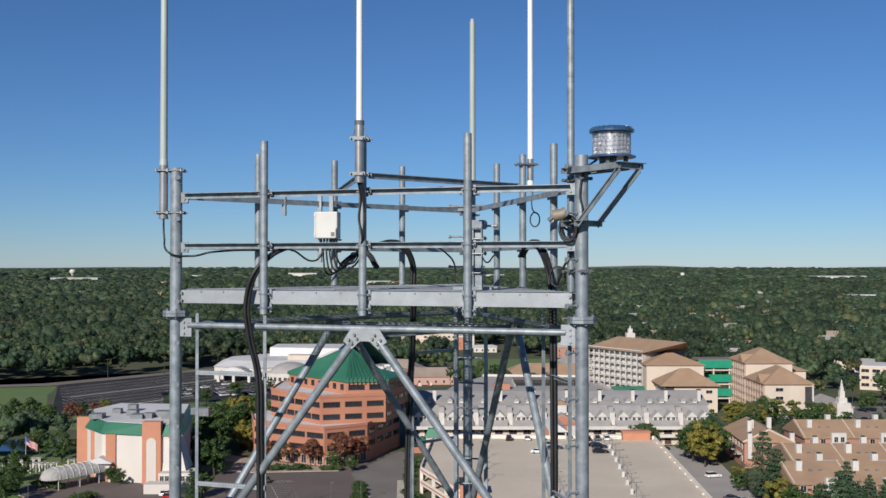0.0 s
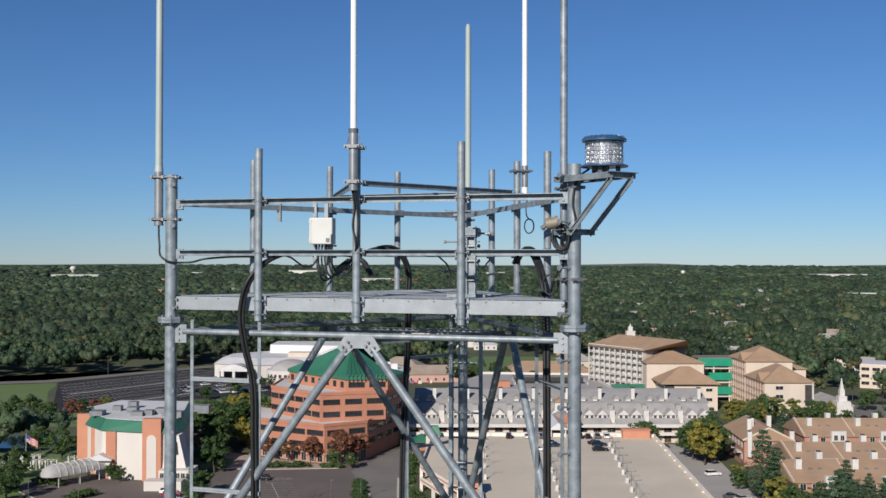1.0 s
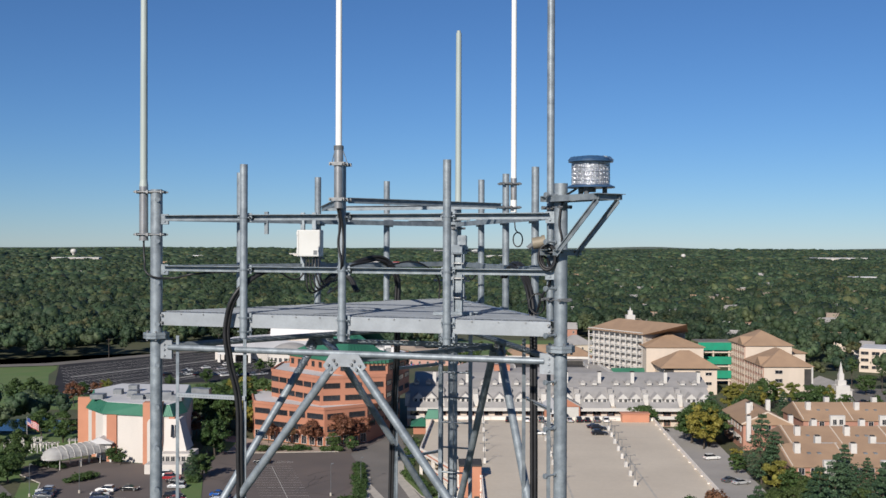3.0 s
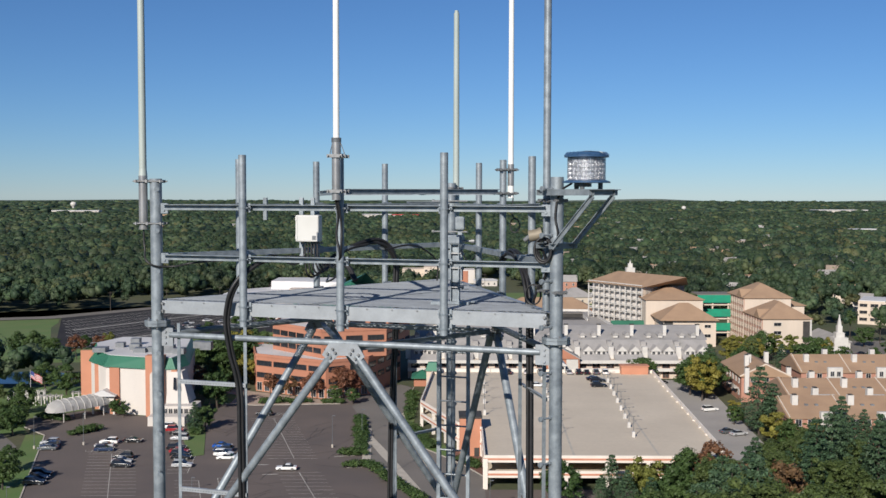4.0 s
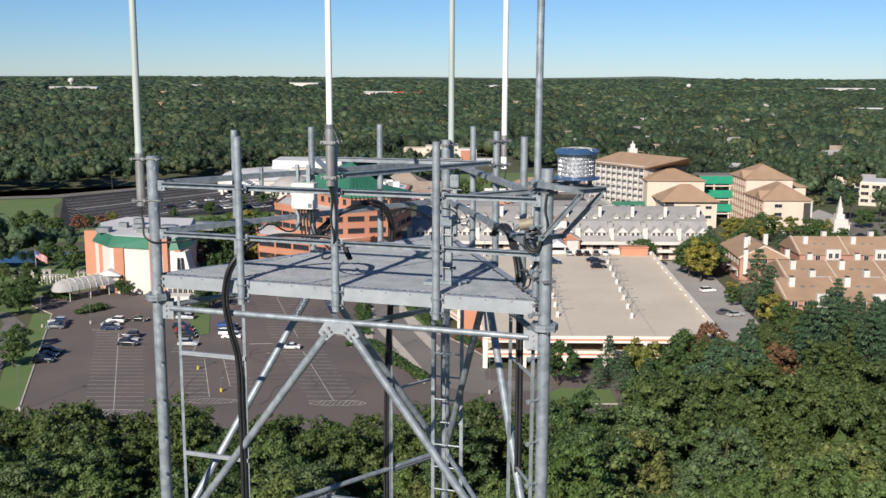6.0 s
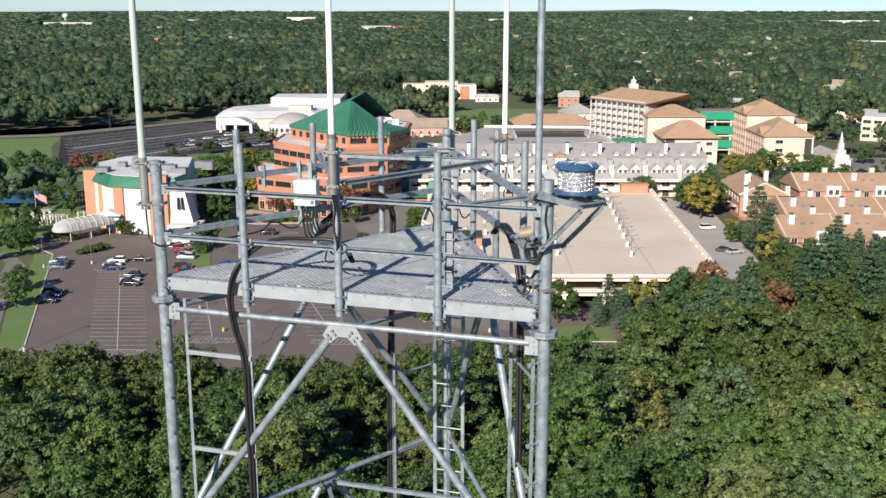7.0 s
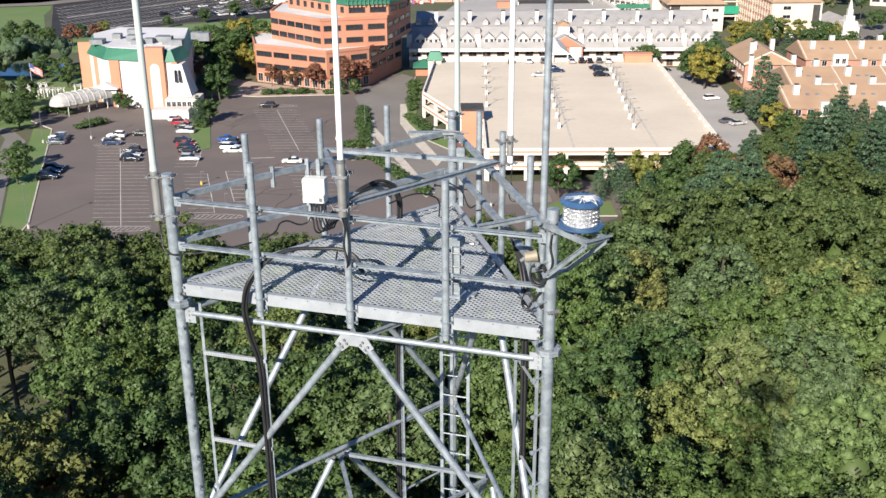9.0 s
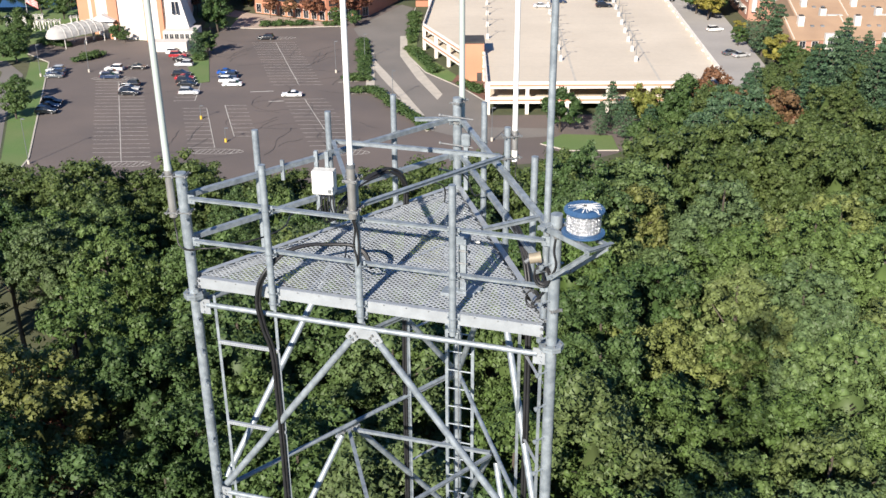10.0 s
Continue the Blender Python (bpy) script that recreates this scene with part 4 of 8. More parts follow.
def build_grounds():
    sheet("parking_lot", [(-79, 168), (-81.5, 187), (-90.5, 217), (-104, 262), (-113, 272), (-116, 282), (-104, 293), (-86, 286), (-66, 284), (-66, 304), (-56, 303.5), (-33, 305), (-28, 330), (-14, 335), (-10, 330), (-11, 290), (-7, 262), (3, 238), (9, 226),
          (9, 213.6), (40, 213.6), (60, 205), (30, 186), (5, 180), (-10, 168)], 0.03, ASPHALT, "worn brown-grey asphalt parking lot with crack filler", "parking lot")
    sheet("road", [(-27, 300), (-14, 335), (-10.5, 330), (-11.5, 290), (-7.5, 262), (3, 236), (9, 224), (9, 205), (22, 204), (22, 199), (6, 196), (-3, 203), (-10, 220), (-18, 240), (-21, 273)], 0.05, ROAD_GREY,
          "grey asphalt drive beside the garage", "road")
    sheet("verge_grass", [(-79, 165), (-81, 187), (-90, 217), (-103.5, 262), (-109, 263), (-105, 250), (-95, 212), (-86.5, 187), (-84.5, 165)], 0.05, GRASS, "mown grass verge beside the lot", "grass")
    sheet("side_road", [(-85, 160), (-87, 187), (-95.6, 212), (-106, 250), (-130, 285), (-136, 288), (-112, 252), (-101.5, 214), (-93, 188), (-91, 160)], 0.045, ROAD_GREY, "narrow grey road past the lot", "road")
    sheet("garden_lawn", [(-113.5, 272), (-109, 264), (-119, 264), (-150, 300), (-150, 330), (-116, 330), (-107, 302), (-104.5, 293.5), (-116.5, 282)], 0.05, GRASS, "green lawn round the event hall garden", "grass")
    sheet("pond", [(-154, 356), (-141, 362), (-122, 345), (-128, 335), (-160, 335)], 0.06, WATER, "still dark pond behind the garden", "water", "structure")
    sheet("meadow", [(-330, 500), (-190, 500), (-186, 480), (-157, 404), (-150, 380), (-280, 380)], 0.04, GRASS, "open mown meadow beside the far lot", "grass")
    sheet("meadow_bank", [(-150, 378), (-157, 404), (-115, 447), (-70, 470), (-70, 440), (-110, 405), (-120, 380)], 0.045, GRASS, "grass bank before the far lot", "grass")
    sheet("far_parking_lot", [(-157, 408), (-196, 520), (-152, 582), (-60, 560), (-62, 470), (-113, 454)], 0.08, ASPHALT_NEW, "dark fresh asphalt lot with white bays", "parking lot")
    sheet("lot_lawn", [(-340, 472), (-198, 513), (-130, 593), (-58, 632), (-50, 605), (-60, 562), (-152, 583), (-197, 520), (-190, 500), (-330, 500)], 0.045, GRASS, "mown strip between the far lot and the road", "grass")
    sheet("far_road", [(-380, 470), (-205, 525), (-135, 602), (-60, 640), (-55, 634), (-130, 594), (-198, 515), (-378, 462)], 0.10, ROAD_GREY, "grey road past the far lot", "road")
    sheet("recreation_field", [(8, 560), (8, 660), (95, 660), (95, 575), (60, 560)], 0.05, GRASS, "green playing field", "grass")
    sheet("office_paving", [(-66, 303), (-56, 301), (-31, 303.5), (-26, 327), (-33, 316), (-36, 308.5), (-61, 322.5), (-70, 330), (-72, 310)], 0.12, PAVING, "pale pink paving in front of the office", "pavement")
    sheet("office_lawn", [(-72, 302), (-64, 303), (-64, 316), (-74, 322)], 0.14, GRASS, "small lawn with lamp posts", "grass")
    sheet("lot_island", [(-69.5, 266), (-64, 272), (-57.5, 242), (-60.5, 240.5)], 0.12, GRASS, "grass island between parked cars", "grass")
    sheet("garage_verge", [(-9.5, 322), (-7, 322), (-8, 274), (2.5, 247), (3, 241), (0.5, 241), (-5, 250), (-10, 268), (-11, 290)], 0.12, GRASS, "narrow green verge beside the garage", "grass")
    sheet("garage_bed", [(3, 247), (9.4, 241), (9, 224), (5, 234), (1.6, 241)], 0.14, MULCH, "red mulch bed at the stair tower", "planting bed")
    sheet("footway", [(-21, 272), (-19, 270), (-17, 238), (-9, 224), (-2, 205), (-4, 202), (-11, 218), (-19, 236)], 0.12, KERB, "pale concrete footway along the drive", "pavement")
    sheet("gutter", [(-11.3, 290), (-9.9, 268.5), (-5.3, 248.3), (-0.7, 230.1), (-1.9, 225.5), (-7.2, 244.5), (-12.0, 266.6), (-12.9, 290)], 0.064, KERB, "pale concrete gutter along the drive", "pavement")
    sheet("gutter", [(-21.6, 278.7), (-19.6, 266.0), (-12.9, 243.5), (-4.6, 213.4), (-6.2, 213), (-15.4, 243.5), (-21.6, 266.0), (-23.2, 278.7)], 0.126, KERB, "pale concrete footway beside the hedge", "pavement")
    sheet("road_patch", [(-9.6, 286), (-8.2, 286), (-8.0, 276), (-9.2, 276)], 0.068, ASPHALT, "dark asphalt repair patch", "road repair")
    sheet("turning_island", [(19, 194), (24, 190), (34, 190), (34, 199), (24, 200)], 0.12, GRASS, "dry grass island", "grass")
    sheet("garage_side_road", [(64, 208), (80, 208), (80, 240), (82, 262), (84, 292), (87, 330), (90, 344), (69, 344), (68, 300)], 0.06, DECK_GREY, "service road beside the garage", "road")
    sheet("clearing", [(62, 168), (84, 168), (84, 182), (70, 182)], 0.05, mat("dry_clay", (0.20, 0.14, 0.08), (0.15, 0.12, 0.06), 0.2, 0.95, 0, 0.2, 3), "dry bare clearing among the trees", "clearing")
    sheet("church_lot", [(150, 395), (190, 395), (195, 440), (155, 440)], 0.06, ROAD_GREY, "small asphalt church lot", "parking lot")
    kerb_line([(-66, 303), (-56, 300.8), (-31, 303.3), (-26.4, 327)])
    kerb_line([(-9.5, 330), (-11.1, 290), (-10.1, 268), (-5.1, 250), (0.4, 241), (4.8, 233.5), (9, 224)])
    kerb_line([(-79, 165), (-81.2, 187), (-90.2, 217), (-103.7, 262), (-113, 271.8)])
    kerb_line([(19, 194), (24, 189.8), (34, 189.8)])
    # painted bays
    bm = bmesh.new()
    def rows(c0, c1, left, right, step=2.72):
        c0, c1 = Vector((*c0, 0)), Vector((*c1, 0))
        n = int((c1 - c0).length / step)
        strip(bm, c0, c1, 0.14, 0.06)
        for i in range(n + 1):
            p = c0.lerp(c1, i / n)
            strip(bm, (p.x - left, p.y), (p.x + right, p.y + 0.1), 0.12, 0.055)
    rows((-80, 243), (-62.6, 185), 5.6, 5.8)
    rows((-53.5, 220), (-46.2, 193), 5.4, 0.1)
    rows((-49.8, 222), (-43.6, 200), 0.1, 4.8)
    rows((-47.5, 283), (-35.3, 239), 6.6, 5.6)
    rows((-32.4, 226.8), (-21.4, 191), 5.0, 5.0)
    rows((-60, 246), (-57.5, 226), 5.0, 0.0)
    for p, q in (((-46, 233), (-40.5, 233.6)), ((-26, 241), (-21, 242)), ((-40.5, 225), (-37, 225.4)), ((-22, 231), (-18.5, 231.5))):
        strip(bm, p, q, 0.4, 0.058)
    for c in ((-62.0, 183.5), (-20.5, 189.5), (-48, 288.5), (-45.5, 190.5), (-82, 246)):
        pts = [(c[0] + 5.5 * math.cos(a * 0.3927), c[1] + 1.5 * math.sin(a * 0.3927)) for a in range(17)]
        for p, q in zip(pts, pts[1:]):
            strip(bm, p, q, 0.14, 0.056)
        for i in range(-4, 5):
            strip(bm, (c[0] + i, c[1] - 1.1), (c[0] + i + 0.7, c[1] + 1.1), 0.12, 0.057)
    thing("parking_bay_lines", "faded white painted parking bay lines", "road marking", M_UV, "", "stuff", mesh_of("parking_bay_lines", bm, LINE, False))
    bm = bmesh.new()
    for i in range(9):
        for j in range(46):
            p = (-190 + i * 4.3 + j * 1.5, 506 - i * 10.8 + j * 2.05)
            strip(bm, (p[0], p[1]), (p[0] + 4.6, p[1] - 4.4), 0.32, 0.12)
    strip(bm, (-150, 428), (-100, 500), 1.4, 0.13)
    strip(bm, (-172, 470), (-118, 545), 1.4, 0.13)
    thing("far_bay_lines", "white painted bays of the far lot", "road marking", M_UV, "", "stuff", mesh_of("far_bay_lines", bm, LINE, False))
    # tar-sealed cracks
    rnd = random.Random(11)
    bm = bmesh.new()
    for _ in range(46):
        x, y, a = rnd.uniform(-60, -18), rnd.uniform(185, 285), rnd.uniform(0, 6.28)
        if x > -23 - (y - 240) * 0.1 or x < -70 + (285 - y) * 0.1:
            continue
        for i in range(rnd.randint(4, 10)):
            a += rnd.uniform(-0.5, 0.5)
            q = (x + 1.6 * math.cos(a), y + 1.8 * math.sin(a))
            strip(bm, (x, y), q, rnd.uniform(0.08, 0.17), 0.062)
            x, y = q
    thing("tar_cracks", "black tar sealing over asphalt cracks", "road repair", M_UV, "", "stuff", mesh_of("tar_cracks", bm, TAR, False))


# ---- building helpers ----
def block(name, pts, z0, z1, material, parent, label="", top=None):
    bm = bmesh.new()
    prism(bm, pts, z0, z1, top)
    return part(name, bm, material, parent, label)


def inset(pts, d):
    c = Vector((sum(p[0] for p in pts) / len(pts), sum(p[1] for p in pts) / len(pts)))
    out = []
    for p in pts:
        w = Vector((p[0], p[1])) - c
        q = c + w * (1 - d / w.length)
        out.append((q.x, q.y))
    return out


def rect(u0, v0, u1, v1):
    return [(u0, v0), (u1, v0), (u1, v1), (u0, v1)]


_unit = {}


def unit_box(name, size, material):
    key = (name, tuple(round(s, 2) for s in size), material.name)
    if key not in _unit:
        bm = bmesh.new()
        box(bm, (0, 0, 0), size)
        _unit[key] = mesh_of(name, bm, material, False)
    return _unit[key]


def framed(name, w, h, glass, frame_m, bars=1):
    """A window: a frame standing proud with panes set back in it."""
    key = (name, round(w, 2), round(h, 2), glass.name, frame_m.name, bars)
    if key not in _unit:
        bm = bmesh.new()
        box(bm, (0, 0.0, 0), (w, 0.10, h))
        pane = mesh_of(name, bm, glass, False)
        bm = bmesh.new()
        t = 0.09
        for c, s in (((0, -0.03, h / 2), (w + t, 0.16, t)), ((0, -0.05, -h / 2), (w + t * 2, 0.20, t)), ((-w / 2, -0.03, 0), (t, 0.16, h)), ((w / 2, -0.03, 0), (t, 0.16, h)), *[((-w / 2 + w * (k + 1) / (bars + 1), -0.03, 0), (t * 0.6, 0.11, h)) for k in range(bars)]):
            box(bm, c, s)
        _unit[key] = pane, mesh_of("window_frame", bm, frame_m, False)
    return _unit[key]


def place_unit(name, me, parent):
    """A piece, or a window with its frame under it."""
    if isinstance(me, tuple):
        o = part(name, me[0], None, parent)
        part("window_frame", me[1], None, o)
        return o
    return part(name, me, None, parent)


def along(parent, me, p, q, z, n, name="window", out=0.0, m0=0.5, skip=()):
    """n copies of a piece along the wall from p to q, facing its right-hand side."""
    p, q = Vector((p[0], p[1], 0)), Vector((q[0], q[1], 0))
    d = (q - p).normalized()
    nrm = Vector((d.y, -d.x, 0))
    a = math.degrees(math.atan2(d.y, d.x))
    for i in range(n):
        if i in skip:
            continue
        c = p.lerp(q, (i + m0) / (n - 1 + 2 * m0)) + nrm * out
        place_unit(name, me, parent).matrix_basis = pose(c.x, c.y, z, 0, 0, a)


def hip(bm, u0, v0, u1, v1, z0, z1, over=0.6, hx=None, hy=None):
    """A hipped roof with a ridge along its longer side; hx: how far the ridge ends lie in (0: gables)."""
    u0, v0, u1, v1 = u0 - over, v0 - over, u1 + over, v1 + over
    along_u = (u1 - u0) >= (v1 - v0)
    h = hx if hx is not None else min(u1 - u0, v1 - v0) / 2
    e = [bm.verts.new((a, b, z0)) for a, b in rect(u0, v0, u1, v1)]
    f = [bm.verts.new((a, b, z0 - 0.25)) for a, b in rect(u0, v0, u1, v1)]
    if along_u:
        r = [bm.verts.new((u0 + h, (v0 + v1) / 2, z1)), bm.verts.new((u1 - h, (v0 + v1) / 2, z1))]
        bm.faces.new((e[0], e[1], r[1], r[0]))
        bm.faces.new((e[2], e[3], r[0], r[1]))
        bm.faces.new((e[1], e[2], r[1]))
        bm.faces.new((e[3], e[0], r[0]))
    else:
        r = [bm.verts.new(((u0 + u1) / 2, v0 + h, z1)), bm.verts.new(((u0 + u1) / 2, v1 - h, z1))]
        bm.faces.new((e[1], e[2], r[1], r[0]))
        bm.faces.new((e[3], e[0], r[0], r[1]))
        bm.faces.new((e[0], e[1], r[0]))
        bm.faces.new((e[2], e[3], r[1]))
    for i in range(4):
        bm.faces.new((f[i], f[(i + 1) % 4], e[(i + 1) % 4], e[i]))
    bm.faces.new(f[::-1])
    bmesh.ops.recalc_face_normals(bm, faces=bm.faces)


def roof(u0, v0, u1, v1, z0, z1, material, parent, over=0.6, hx=None, label="", name="roof"):
    bm = bmesh.new()
    hip(bm, u0, v0, u1, v1, z0, z1, over, hx)
    return part(name, bm, material, parent, label)


# ---- parking garage ----
DECK = [(9, 214.3), (61.3, 214.0), (66.8, 322), (-3, 323.5), (-5.9, 273.5), (3.8, 246), (9.4, 241)]
DZ = 6.3


def build_garage():
    g = thing("parking_garage", "two-level cream concrete parking garage with terracotta bands", "parking garage", M_UV)
    block("upper_deck", DECK, DZ - 0.45, DZ, CONCRETE, g, "tan concrete roof deck")
    block("lower_deck", inset(DECK, 0.5), 2.6, 3.0, CONCRETE, g, "shaded lower parking level")
    # dark solid standing in for the shade between the decks
    block("core", [(16, 226), (58, 226), (60, 316), (4, 316), (2, 276), (12, 250)], 0.05, 5.8, DARK_AND_SHADE, g, "dark block standing in for the shade inside")
    n = len(DECK)
    for i in range(n):
        p, q = Vector((*DECK[i], 0)), Vector((*DECK[(i + 1) % n], 0))
        for z0, z1 in ((DZ - 0.55, DZ + 1.0), (2.45, 3.95)):
            bm = bmesh.new()
            bar(bm, p + Vector((0, 0, (z0 + z1) / 2)), q + Vector((0, 0, (z0 + z1) / 2)), 0.3, z1 - z0)
            w = part("parapet", bm, GARAGE_WHITE, g)
            if i in (1, 2):
                continue
            bm = bmesh.new()
            bar(bm, p + Vector((0, 0, z0 + 0.72)), q + Vector((0, 0, z0 + 0.72)), 0.36, 0.42)
            part("band", bm, STRIPE, w, "terracotta painted band")
        k = max(2, int((q - p).length / 7.5))
        for j in range(k + 1):
            c = p.lerp(q, j / k)
            o = part("column", unit_box("column", (0.75, 0.75, 6.6), GARAGE_WHITE), None, g)
            d = (q - p).normalized()
            a = math.degrees(math.atan2(d.y, d.x))
            nn = Vector((-d.y, d.x, 0)) * 0.25
            o.matrix_basis = pose(c.x + nn.x, c.y + nn.y, 3.25, 0, 0, a)
    # joints in the deck
    bm = bmesh.new()
    for v in range(222, 322, 9):
        strip(bm, (9 if v < 241 else 0, v), (62 + (v - 214) * 0.04, v), 0.10, DZ + 0.006)
    for u in (28.5, 47):
        strip(bm, (u, 216), (u + 3.5, 320), 0.5, DZ + 0.01)
    part("joint_line", bm, KERB, g)["kind"] = "stuff"
    # stair tower
    st = thing("stair_tower", "orange brick stair tower with flat dark roof", "stair tower", M_UV)
    block("wall", rect(4.1, 241.2, 9.3, 248), 0.0, 9.3, ORANGE, st)
    block("roof", rect(3.9, 241.0, 9.5, 248.2), 9.3, 9.7, DARK_AND_SHADE, st, "dark flat roof")
    block("door", rect(7.6, 241.1, 8.8, 241.25), 0.1, 2.2, DARK_AND_SHADE, st)
    sb = thing("brick_shed", "low orange brick stair housing on the deck", "stair housing", M_UV)
    block("wall", rect(56.5, 319.2, 65, 322.6), DZ, DZ + 2.5, ORANGE, sb)
    block("roof", rect(56.2, 318.9, 65.3, 322.9), DZ + 2.5, DZ + 2.8, ORANGE, sb)
    # lamps on the deck
    lamp = None
    for u0, v0, u1, v1, k in ((10.8, 259, 12.8, 317, 5), (27.1, 236, 30.5, 310, 8), (44.6, 235, 49.9, 305, 8)):
        for i in range(k):
            t = i / (k - 1)
            u, v = u0 + (u1 - u0) * t, v0 + (v1 - v0) * t
            if lamp is None:
                lamp = thing("lamp_post", "twin-headed lamp post on a white concrete pier", "lamp post", M_UV @ pose(u, v, DZ), "lamp posts on the garage deck")
                block("pier", rect(-0.36, -0.36, 0.36, 0.36), 0, 1.3, TRIM, lamp, "white concrete pier", rect(-0.3, -0.3, 0.3, 0.3))
                bm = bmesh.new()
                cyl(bm, (0, 0, 1.5), (0, 0, 5.0), 0.09, 8, 0.06)
                pole = part("pole", bm, GALV_DARK, lamp)
                for s in (-1, 1):
                    bm = bmesh.new()
                    cyl(bm, (0, 0, 4.9), (s * 0.9, 0, 5.0), 0.05, 6)
                    box(bm, (s * 1.05, 0, 5.0), (0.5, 0.28, 0.12))
                    part("lamp_head", bm, GALV_DARK, pole)
                first = lamp
            else:
                copy_thing(first, M_UV @ pose(u, v, DZ, 0, 0, 8 * (i % 3)))


# ---- office building ----
def build_office():
    o = thing("office_building", "stepped orange brick office block with green hipped roof", "office building", M_UV)
    A = [(-60, 324), (-36, 310), (-23.5, 318), (-14.5, 345), (-38, 368), (-65, 346)]
    B = [(-56.5, 336), (-38, 316.5), (-18, 322.5), (-11.5, 350), (-34, 368), (-56, 356)]
    C = [(-52, 345.5), (-30.5, 321.5), (-17.5, 324), (-12.2, 335), (-11.5, 350), (-18, 362), (-34, 366), (-50, 358)]
    block("wall", A, 0, 11.6, BRICK, o, "orange brick lower floors")
    block("roof", inset(A, 0.6), 11.6, 11.66, WHITE_ROOF, o, "white membrane terrace roof")
    block("wall", B, 11.66, 20.3, BRICK, o)
    block("roof", inset(B, 0.6), 20.3, 20.36, WHITE_ROOF, o, "white membrane terrace roof")
    block("wall", C, 20.36, 25.2, BRICK, o)
    for pts, z in ((A, 11.3), (B, 20.0)):
        n = len(pts)
        for i in range(n):
            bm = bmesh.new()
            bar(bm, (*pts[i], z + 0.35), (*pts[(i + 1) % n], z + 0.35), 0.4, 0.9)
            part("parapet", bm, BRICK, o)
    # green roof: hips rising to an apex, cut open over the plant well
    over = [(p[0] + (p[0] + 31) * 0.03, p[1] + (p[1] - 343) * 0.03) for p in C]
    ap, ap2 = (-30.5, 337, 34.2), (-26, 342, 36.6)
    bm = bmesh.new()
    vs = [bm.verts.new((p[0], p[1], 25.2)) for p in over]
    lo = [bm.verts.new((p[0], p[1], 24.2)) for p in over]
    a, b = bm.verts.new(ap), bm.verts.new(ap2)
    mid = bm.verts.new((-20.5, 333, 27.4))
    bm.faces.new((vs[0], vs[1], a))
    bm.faces.new((vs[1], vs[2], mid, a))
    bm.faces.new((vs[7], vs[0], a, b))
    bm.faces.new((vs[6], vs[7], b))
    bm.faces.new((vs[5], vs[6], b))
    bm.faces.new((vs[2], vs[3], mid))
    for i in range(8):
        bm.faces.new((lo[i], lo[(i + 1) % 8], vs[(i + 1) % 8], vs[i]))
    part("roof", bm, GREEN_ROOF, o, "green standing-seam metal roof")
    bm = bmesh.new()
    for i, t in [(0, k / 16) for k in range(1, 16)] + [(1, k / 9) for k in range(1, 9)]:
        p = Vector((*over[i], 25.22)).lerp(Vector((*over[i + 1], 25.22)), t)
        top = Vector(ap)
        cut = 0.94 - 0.9 * abs(t - 0.5)
        bar(bm, p, p.lerp(top, cut), 0.07, 0.08)
    part("roof_seams", bm, GREEN_ROOF, o)
    block("plant_well_floor", inset(C, 1.2), 25.2, 25.3, WHITE_ROOF, o)
    rnd = random.Random(3)
    for i in range(7):
        u, v = rnd.uniform(-23, -15), rnd.uniform(336, 354)
        block("rooftop_unit", rect(u - 1.1, v - 1.1, u + 1.1, v + 1.1), 25.3, 25.3 + rnd.uniform(1.2, 2.2), METALUNIT if i % 2 else WHITE_ROOF, o)
    # ribbon windows
    def ribbons(pts, i, z, n, w, h=1.55):
        along(o, framed("window", w, h, DARKGLASS, DARK_AND_SHADE, 3), pts[i], pts[i + 1], z, n, out=0.06)
    for z in (5.4, 9.2):
        ribbons(A, 0, z, 4, 6.0)
        ribbons(A, 1, z, 2, 5.4)
        ribbons(A, 2, z, 4, 5.0)
        along(o, framed("window", 3.2, 1.5, DARKGLASS, BRICK), A[5], A[0], z, 4, out=0.06)
    for z in (13.9, 17.7):
        ribbons(B, 0, z, 6, 3.8)
        ribbons(B, 1, z, 3, 5.2)
        ribbons(B, 2, z, 4, 5.2)
    ribbons(C, 0, 22.6, 8, 1.5, 1.7)
    ribbons(C, 1, 22.6, 2, 5.0)
    ribbons(C, 2, 22.6, 2, 4.2)
    ribbons(C, 3, 22.6, 2, 5.4)
    for i, n in ((0, 9), (1, 5)):
        along(o, framed("shop_window", 1.9, 2.6, DARKGLASS, TRIM), A[i], A[i + 1], 1.7, n, "shop_window", out=0.06)
    # aerials along the eave
    for k in range(10):
        bm = bmesh.new()
        t = 0.05 + 0.095 * k
        p = Vector((*over[1], 24.8)).lerp(Vector((*over[2], 24.8)), t)
        box(bm, (p.x, p.y - 0.3, 24.9), (0.3, 0.25, 2.0))
        part("panel_antenna", bm, GREEN_ROOF, o, "green panel aerial on the eave")


